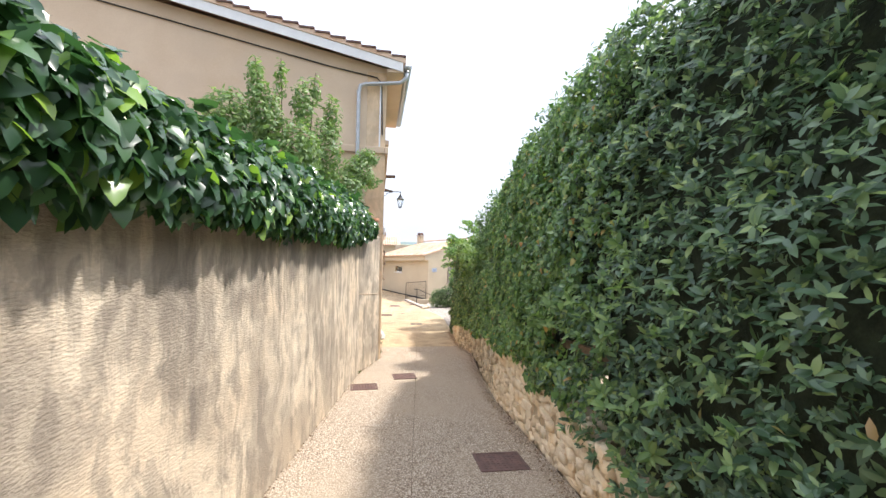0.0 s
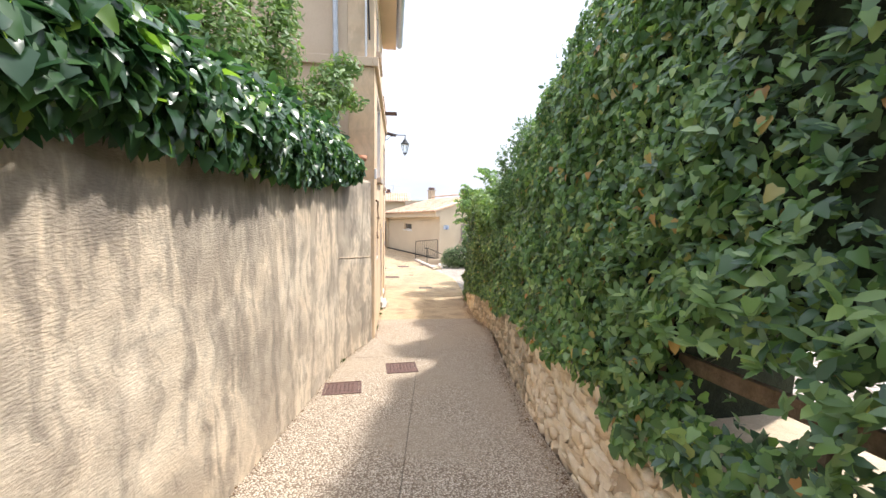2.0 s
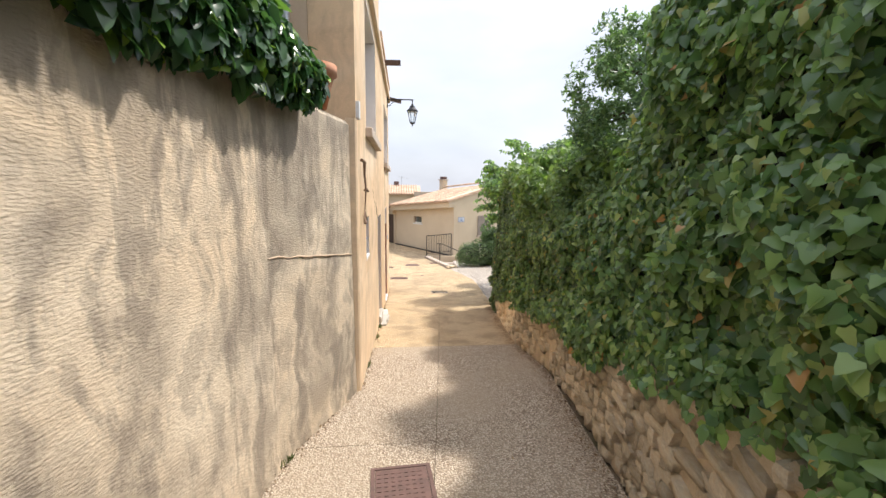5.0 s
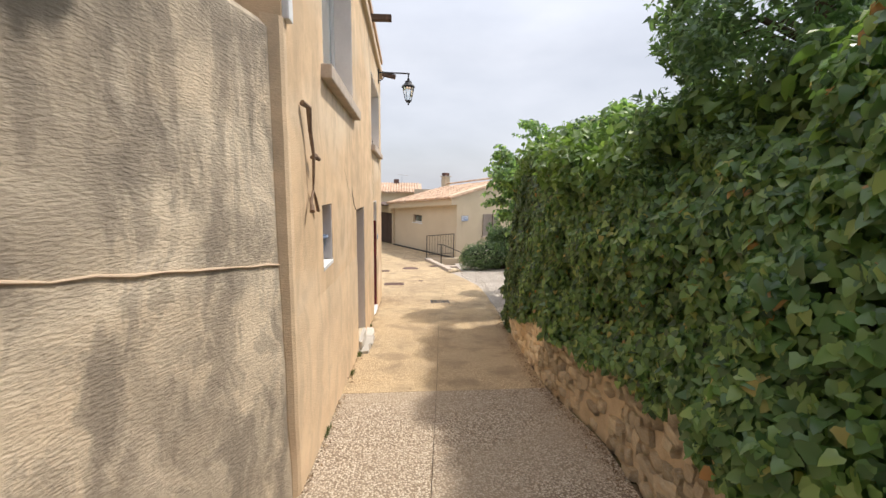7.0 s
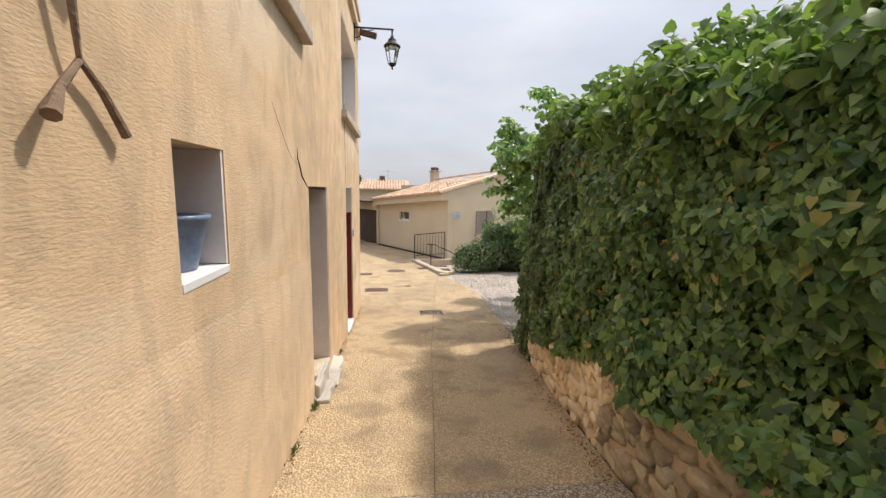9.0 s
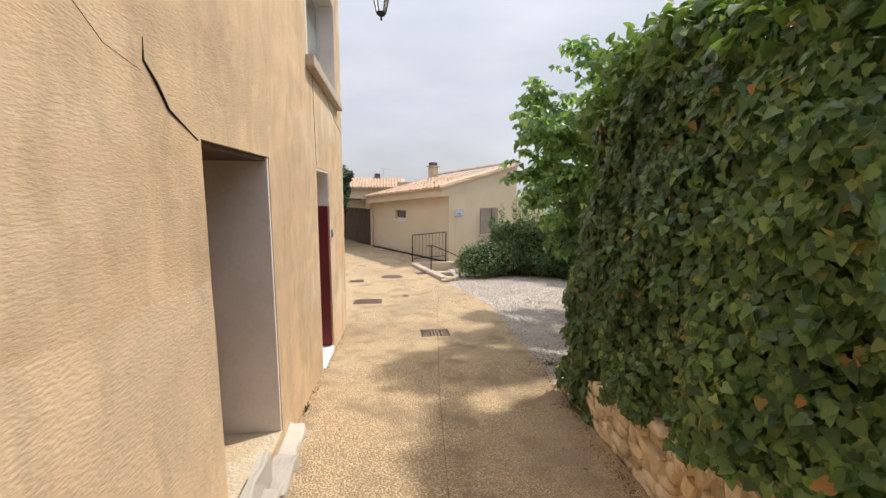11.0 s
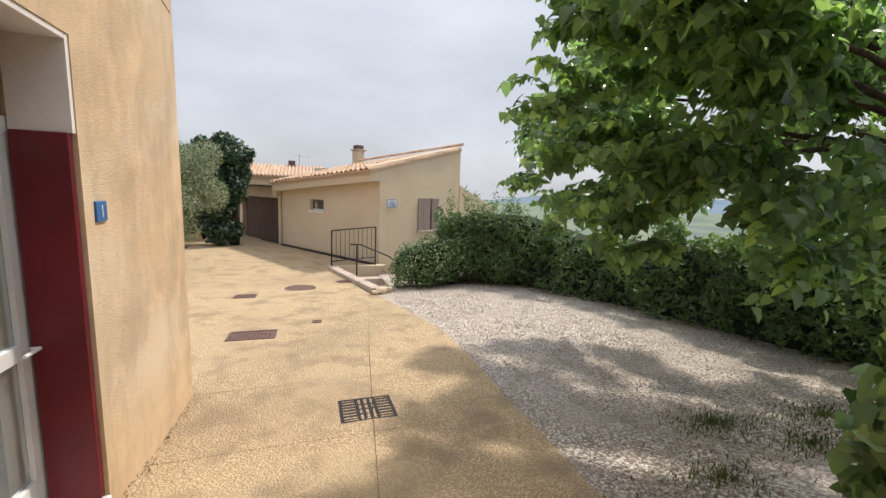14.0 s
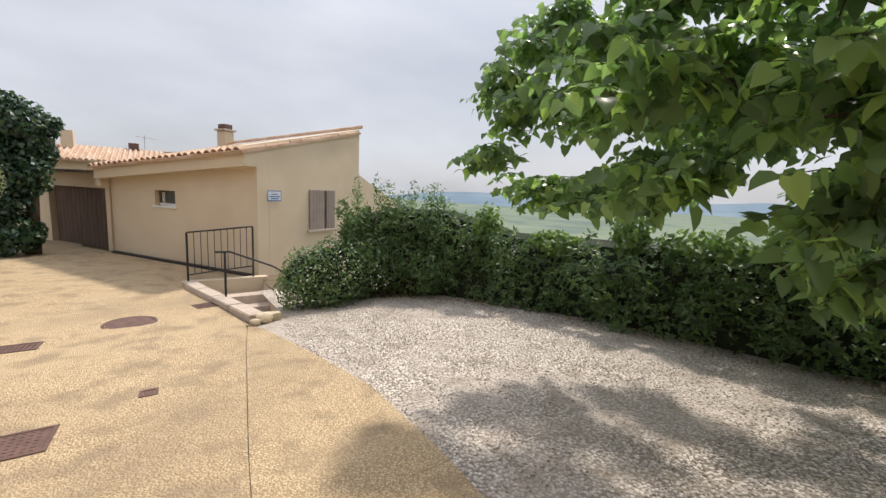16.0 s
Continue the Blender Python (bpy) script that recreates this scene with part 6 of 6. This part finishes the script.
part("sill", box((3.02, -0.04, 0.08), (4.03, 0.1, 0.138), FAR, 0.006), PAINT_WHITE, w)
# sheets behind the two windows, near-black to stand in for shade indoors
part("room_shade", box((2.9, 0.5, -0.2), (4.2, 0.55, 1.0), FAR), UNLIT_BLACK, far)
part("room_shade", box((0.9, 1.5, -0.6), (0.95, 2.8, 1.0), FAR), UNLIT_BLACK, far)
for v0, v1, lab in ((1.74, 2.34, "closed shutter leaf"), (2.44, 2.8, "shutter leaf turned half open")):
    sh = part("shutter", box((-0.05, v0, -0.37), (-0.015, v1, 0.76), FAR if v0 < 2 else FAR @ Matrix.Translation((-0.02, v1, 0)) @ Matrix.Rotation(radians(8), 4, "Z") @ Matrix.Translation((0, -v1, 0)), 0.004), GREY_WOOD, far, lab)
    for k in range(5):
        vv = v0 + (v1 - v0) * (k + 0.5) / 5
        part("slat", box((-0.058, vv - (v1 - v0) * 0.085, -0.33), (-0.051, vv + (v1 - v0) * 0.085, 0.72), FAR), GREY_WOOD, sh)
part("sill", box((-0.08, 1.68, -0.44), (0.1, 2.86, -0.372), FAR, 0.006), CONCRETE_SILL, far)
sign = part("street_sign", box((-0.016, 0.3, 0.45), (-0.003, 0.73, 0.71), FAR, 0.003), SIGN_WHITE, far, "white enamel plate with blue border")
for lo, hi in (((0.3, 0.69), (0.73, 0.71)), ((0.3, 0.45), (0.73, 0.47)), ((0.3, 0.472), (0.315, 0.688)), ((0.715, 0.472), (0.73, 0.688))):
    part("border", box((-0.02, lo[0], lo[1]), (-0.0165, hi[0], hi[1]), FAR), SIGN_BLUE, sign)
for z, a, b in ((0.62, 0.42, 0.62), (0.56, 0.36, 0.68), (0.51, 0.4, 0.64)):
    part("lettering", box((-0.0195, a, z - 0.012), (-0.0165, b, z + 0.012), FAR), SIGN_BLUE, sign)
ch = part("chimney", box((6.35, 4.1, 1.4), (6.8, 4.5, 2.85), FAR, 0.02), RENDER_FAR, far, "rendered chimney stack")
part("cap", box((6.28, 4.03, 2.852), (6.87, 4.57, 2.92), FAR, 0.01), CONCRETE_SILL, ch)
part("cowl", box((6.37, 4.12, 2.922), (6.78, 4.48, 3.12), FAR, 0.05), IRON_RUST, ch)
# lower wing behind the gable
part("wing_wall", box((-0.02, 4.08, -2.6), (0.3, 6.6, 1.22), FAR @ Matrix.Translation((0, 4.26, 0)) @ Matrix(((1, 0, 0, 0), (0, 1, 0, 0), (0, -0.37, 1, 0), (0, 0, 0, 1))) @ Matrix.Translation((0, -4.26, 0))), RENDER_FAR, far)
# garage
part("garage_wall", pierced_wall(FAR, EW + 0.0, 10.5, -2.0, 0.95, 0.3, [(6.25, 9.75, -2.0, 0.5)]), RENDER_FAR, far)
part("garage_roof", box((EW + 0.3, -0.5, 0.952), (11.3, 3.5, 1.03), FAR), OLD_WOOD, far, "dark projecting garage roof edge")
part("garage_corbel", box((6.05, -0.3, 0.55), (6.28, -0.002, 0.95), FAR, 0.05), RENDER_FAR, far)
gd = part("garage_door", box((6.26, 0.2, -1.6), (9.74, 0.25, 0.5), FAR), OLD_WOOD, far, "brown weathered double garage door")
for k in range(14):
    part("plank", box((6.28 + k * 0.247, 0.17, -1.42), (6.515 + k * 0.247, 0.198, 0.48), FAR, 0.006), OLD_WOOD, gd)
part("drainpipe", tube([FAR @ Vector((EW - 0.05, -0.3, 1.1)), FAR @ Vector((EW, -0.06, 0.7)), FAR @ Vector((EW, -0.06, -1.35))], 0.04, 8), RENDER_FAR, far)
# dark strip at the foot of the front
strip = part("wall_foot_strip", box((0.2, -0.14, -1.5), (6.0, -0.01, -1.37), FAR), IRON_DARK, None)
tagged(strip, "dark strip along the foot of the wall", "drain")

# ---- stairwell with kerb and railings ----
pit = thing("stairwell", "sunken outdoor stairs between kerb and house", "stairs", (1.7, 25.2, -1.4), kind="structure")
part("retaining_wall", box((0.85, 27.0, -3.4), (2.6, 27.2, -1.36)), RENDER_FAR, pit, "tan rendered retaining wall")
for k in range(8):
    part("step", box((1.2, 24.2 + k * 0.33, -3.2), (3.4, 24.53 + k * 0.33 - 0.002, -3.0 + k * 0.19), None, 0.01), CONCRETE_SILL, pit)
part("retaining_wall", box((2.5, 23.4, -3.4), (2.7, 27.0, -1.5)), RENDER_FAR, pit)
part("retaining_wall", box((1.6, 23.2, -3.4), (2.5, 23.4, -1.3)), RENDER_FAR, pit)
kerb = thing("stair_kerb", "pale concrete kerb stones edging the stairwell", "kerb", (1.3, 25, -1.4))
ka, kb = Vector((0.98, 26.9, 0)), Vector((1.78, 23.3, 0))
for k in range(4):
    a, b = ka.lerp(kb, k / 4), ka.lerp(kb, (k + 1) / 4 - 0.004)
    d = (b - a).normalized()
    s_ = Vector((d.y, -d.x, 0)) * -0.13
    bm = bmesh.new()
    low_ = [a - s_, b - s_, b + s_, a + s_]
    v1 = [bm.verts.new((c.x, c.y, gz(c.y) - 0.35)) for c in low_]
    v2 = [bm.verts.new((c.x, c.y, gz(c.y) + 0.1)) for c in low_]
    bm.faces.new(v2)
    bm.faces.new(v1[::-1])
    for i in range(4):
        bm.faces.new((v1[i], v1[(i + 1) % 4], v2[(i + 1) % 4], v2[i]))
    bmesh.ops.recalc_face_normals(bm, faces=bm.faces)
    bmesh.ops.bevel(bm, geom=bm.edges[:], offset=0.015, segments=2, affect="EDGES")
    part("kerb_stone", bm, CONCRETE_SILL, kerb)
for k, (x, y, s) in enumerate(((1.85, 23.2, 0.16), (2.02, 23.3, 0.13), (1.7, 23.08, 0.1))):
    ob = new("rubble_stone", rocks[k])
    ob.matrix_basis = Matrix.Translation((x, y, gz(y) + s * 0.35)) @ Matrix.Diagonal((s * 1.4, s * 1.2, s, 1))
    tagged(ob, "loose pale stone lying at the kerb end", "stone", "stones at the kerb end")
rail = thing("railing", "dark iron railing with thin upright bars above the stairwell", "railing", (1.6, 27.1, -1.36))
ra_, rb_ = Vector((0.97, 27.1, 0)), Vector((2.3, 27.1, 0))
for f in (0.0, 1.0):
    p_ = ra_.lerp(rb_, f)
    part("post", tube([(p_.x, p_.y, -1.42), (p_.x, p_.y, -0.27 + 0.12 * f)], 0.022, 8), BLACK_IRON, rail)
part("top_rail", tube([(0.97, 27.1, -0.27), (2.3, 27.1, -0.15)], 0.018, 8), BLACK_IRON, rail)
part("bottom_rail", tube([(0.97, 27.1, -1.22), (2.3, 27.1, -1.1)], 0.014, 8), BLACK_IRON, rail)
for k in range(1, 10):
    x = 0.97 + 1.33 * k / 10
    part("bar", tube([(x, 27.1, -1.22 + 0.12 * k / 10), (x, 27.1, -0.27 + 0.12 * k / 10)], 0.008, 6), BLACK_IRON, rail)
rail2 = thing("handrail", "thin black iron handrail sloping down the stairs", "railing", (1.5, 24.95, -1.36))
part("post", tube([(1.5, 24.95, -1.35), (1.5, 24.95, -0.4)], 0.02, 8), BLACK_IRON, rail2)
part("rail", tube([(1.34, 24.95, -0.4), (1.58, 24.93, -0.4), (2.3, 24.85, -0.7), (2.6, 24.8, -0.9)], 0.018, 8), BLACK_IRON, rail2)
part("post", tube([(2.55, 24.8, -2.6), (2.55, 24.8, -0.88)], 0.018, 8), BLACK_IRON, rail2)

# ---- yard beyond: olive, ivy-clad tree, old house ----
def round_tree(name, label, base, height, blobs, n, size, shape, mat, down=0.2):
    t = thing(name, label, "tree", base)
    part("trunk", tube([base, (base[0] + 0.1, base[1], base[2] + height * 0.4), (base[0], base[1] + 0.1, base[2] + height * 0.7)], [0.18, 0.13, 0.06], 10), BARK, t, smooth=True)
    for b in blobs[:6]:
        part("limb", tube([(base[0] + 0.05, base[1], base[2] + height * 0.3), ((base[0] + b[0]) / 2, (base[1] + b[1]) / 2, (base[2] + height * 0.3 + b[2]) / 2 + 0.2), b[:3]], [0.08, 0.05, 0.015], 6), BARK, t)
    p, q = canopy(blobs, n, (0, 0, 0.3))
    leaves("crown", p, q, size, shape, mat, t, 0.7, down)
    return t


round_tree("olive_tree", "broad dense silver-green olive tree in the yard", (-4.7, 27.5, -1.45), 2.6, [(-3.7, 27.6, 1.5, 1.0, 0.9, 0.8), (-3.0, 27.9, 0.8, 0.75, 0.7, 0.7), (-4.5, 27.4, 1.0, 1.0, 0.9, 0.9), (-3.4, 27.3, 0.4, 0.9, 0.8, 0.7), (-3.8, 27.6, 2.1, 0.8, 0.8, 0.6), (-4.9, 27.6, 1.9, 0.9, 0.8, 0.8), (-3.1, 28.2, 1.6, 0.6, 0.6, 0.6), (-4.0, 26.9, -0.1, 0.9, 0.7, 0.7), (-3.3, 27.6, -0.3, 0.7, 0.6, 0.5), (-4.8, 27.0, 0.2, 0.9, 0.7, 0.8), (-4.6, 26.8, -0.8, 0.8, 0.6, 0.5), (-5.4, 27.2, 2.7, 0.8, 0.8, 0.6), (-2.75, 28.0, 1.2, 0.55, 0.6, 0.7), (-2.4, 28.0, 0.7, 0.5, 0.55, 0.55), (-2.5, 28.1, 1.8, 0.45, 0.5, 0.5)], 40000, 0.105, NARROW, OLIVE_LEAF)
round_tree("ivy_clad_tree", "dark round tree smothered in ivy beside the garage", (-2.6, 32.6, -1.45), 4.4, [(-2.6, 32.6, 2.1, 0.7, 0.7, 0.8), (-2.3, 32.7, 1.5, 0.4, 0.5, 0.5), (-2.9, 32.6, 2.7, 0.45, 0.4, 0.35), (-2.0, 32.6, 2.2, 0.3, 0.3, 0.3), (-3.6, 32.6, 2.5, 0.4, 0.4, 0.35), (-2.7, 32.5, 0.9, 0.7, 0.7, 0.8), (-3.2, 32.4, 0.2, 0.8, 0.7, 0.8), (-3.3, 32.6, 1.5, 0.7, 0.7, 0.8), (-3.0, 32.3, -0.8, 0.8, 0.6, 0.6), (-3.8, 32.6, 0.8, 0.8, 0.7, 0.9), (-3.9, 32.4, 1.9, 0.6, 0.6, 0.6), (-4.4, 32.5, -0.2, 0.8, 0.6, 0.9)], 13000, 0.12, IVY, IVY_TREE_LEAF, 0.6)
old = thing("old_house", "old stone-coloured house with weathered tiled roof and chimneys", "house", (-2.5, 46, -1.3))
part("wall", box((-10, 46, -1.6), (1.2, 50, 1.75)), RENDER_FAR, old)
bm = bmesh.new()
pr = [(45.6, 1.7), (48.3, 2.55), (51, 1.7), (51, 1.6), (48.3, 2.43), (45.6, 1.6)]
fa = [bm.verts.new((-10.3, y, z)) for y, z in pr]
fb = [bm.verts.new((1.4, y, z)) for y, z in pr]
bm.faces.new(fa)
bm.faces.new(fb[::-1])
for k in range(6):
    bm.faces.new((fa[k], fb[k], fb[(k + 1) % 6], fa[(k + 1) % 6]))
bmesh.ops.recalc_face_normals(bm, faces=bm.faces)
part("roof", bm, TILE, old, "old brown tiles")
bm = bmesh.new()
for k in range(46):
    x = -10.2 + k * 0.25
    add_tube(bm, [(x, 45.55, 1.71), (x, 48.3, 2.57)], 0.085, 6)
part("roof_tiles", bm, TILE, old)["kind"] = "stuff"
part("chimney", box((-4.25, 47.6, 2.2), (-3.7, 48.1, 3.35), None, 0.03), RENDER_FAR, old)
part("chimney", box((-1.3, 48.1, 2.2), (-0.8, 48.6, 2.95), None, 0.03), IRON_RUST, old)
part("aerial", tube([(-0.5, 48.3, 2.4), (-0.5, 48.3, 3.5)], 0.02, 6), ZINC, old)
part("aerial", tube([(-0.9, 48.3, 3.4), (0.2, 48.3, 3.3)], 0.015, 6), ZINC, old)
hedge_wall = part("wall_yard", box((-10, 33.6, -1.6), (-3.9, 33.9, 0.4)), RENDER_FAR)
tagged(hedge_wall, "plain rendered yard wall behind the trees", "wall", kind="structure")

# ---- pale concrete strip and stone-edged bed beyond the house corner ----
strip = thing("concrete_strip", "pale concrete strip edging the yard beside the house", "paving", (-2.5, 22, -1.2), kind="structure")
bm = bmesh.new()
rows = []
for i in range(12):
    q = 18.9 + 6.0 * i / 11
    e = -0.88 - 1.95 * (q - 18.9) / 6.0
    rows.append([bm.verts.new(c) for c in ((e - 2.6, q, gz(q) + 0.03), (e - 0.02, q, gz(q) + 0.03), (e, q, gz(q) + 0.02), (e, q, gz(q) - 0.1))])
for a, b in zip(rows, rows[1:]):
    for i in range(3):
        bm.faces.new((a[i], a[i + 1], b[i + 1], b[i]))
bmesh.ops.recalc_face_normals(bm, faces=bm.faces)
part("slab", bm, CONCRETE_PALE, strip)
bed = thing("stone_bed", "raised bed edged with rough ochre stones and long grass", "planter", (-3.6, 25.2, -1.4))
for i in range(6):
    for j in range(2):
        ob = new("stone", rocks[(i * 2 + j) % len(rocks)])
        ob.parent = bed
        ob.matrix_parent_inverse = bed.matrix_basis.inverted()
        ob.matrix_basis = Matrix.Translation((-3.0 - 0.34 * i + 0.08 * j, 25.1 + 0.03 * (i % 2), gz(25.1) + 0.1 + 0.19 * j)) @ Matrix.Rotation(rnd.uniform(-0.2, 0.2), 4, "Z") @ Matrix.Diagonal((0.36, 0.3, 0.23, 1))
part("earth", box((-5.2, 25.2, -1.6), (-3.0, 26.6, -1.05), None, 0.05), SOIL, bed)
p = np.stack((rng.uniform(-5.0, -2.95, 2600), rng.uniform(25.15, 26.4, 2600), -1.08 + 0 * rng.random(2600)), 1)
leaves("grass", p, rng.normal(0, 1, (2600, 3)) * np.array((1, 1, 0.1)), 0.3, NARROW, LONG_GRASS, bed, 0.1, -2.4, "long green grass")

# ---- litter and weeds at the edges ----
def scatter_flat(name, label, category, pts, size, shape, mat, spread=0.25):
    p = np.array([(x, y, gz(y) + 0.012) for x, y in pts])
    ob = leaves(name, p, np.tile((0, 0, 1.0), (len(p), 1)), size, shape, mat, None, spread, 0.0, label)
    ob["category"] = category
    return ob


pts = [(lerp(y, STONE_FACE) - abs(rnd.gauss(0, 0.07)) - 0.02, y) for y in [rnd.uniform(2, 16) for _ in range(1500)]]
pts += [(lerp(y, WEST) + abs(rnd.gauss(0, 0.035)) + 0.01, y) for y in [rnd.uniform(2, 18.6) for _ in range(900)]]
pts += [(rnd.uniform(2.1, 3.2), rnd.gauss(16.0, 0.35)) for _ in range(500)]
pts += [(rnd.uniform(-0.6, 1.6), rnd.uniform(4, 17)) for _ in range(60)]
scatter_flat("leaf_litter", "dry brown leaf litter gathered along the wall feet", "leaf litter", pts, 0.028, LAUREL, LITTER, 0.6)
u = [rnd.uniform(0, 6.99) for _ in range(900)]
pts = [(BACK[int(k)][0] + (BACK[int(k) + 1][0] - BACK[int(k)][0]) * (k % 1) - abs(rnd.gauss(0, 0.18)), BACK[int(k)][1] + (BACK[int(k) + 1][1] - BACK[int(k)][1]) * (k % 1)) for k in u]
scatter_flat("leaf_litter", "dry brown leaves under the back hedge", "leaf litter", pts, 0.04, LAUREL, LITTER, 0.6)
p = []
for cx, cy, r, k in ((3.7, 16.9, 0.5, 700), (4.8, 16.7, 0.6, 600), (4.1, 16.4, 0.5, 500), (3.0, 16.3, 0.4, 300), (2.2, 16.1, 0.2, 120)):
    for _ in range(k):
        a, d = rnd.uniform(0, 6.28), r * abs(rnd.gauss(0, 0.6))
        p.append((cx + d * math.cos(a), cy + 0.6 * d * math.sin(a), gz(cy + 0.6 * d * math.sin(a)) - 0.01))
p = np.array(p)
weeds = leaves("weeds", p, rng.normal(0, 1, (len(p), 3)) * np.array((1, 1, 0.1)), 0.045, NARROW, GRASS, None, 0.1, -1.6, "sparse green weeds growing through the gravel")
weeds["category"] = "weeds"
p = np.array([(lerp(y, WEST) + 0.03 + 0.02 * rnd.random(), y, gz(y)) for y in [rnd.choice((10.9, 12.4, 13.2, 13.25, 8.7, 15.1)) + rnd.gauss(0, 0.05) for _ in range(130)]])
weeds = leaves("weeds", p, rng.normal(0, 1, (len(p), 3)) * np.array((1, 1, 0.1)), 0.06, NARROW, GRASS, None, 0.1, -1.6, "small weeds sprouting at the house wall foot")
weeds["category"] = "weeds"
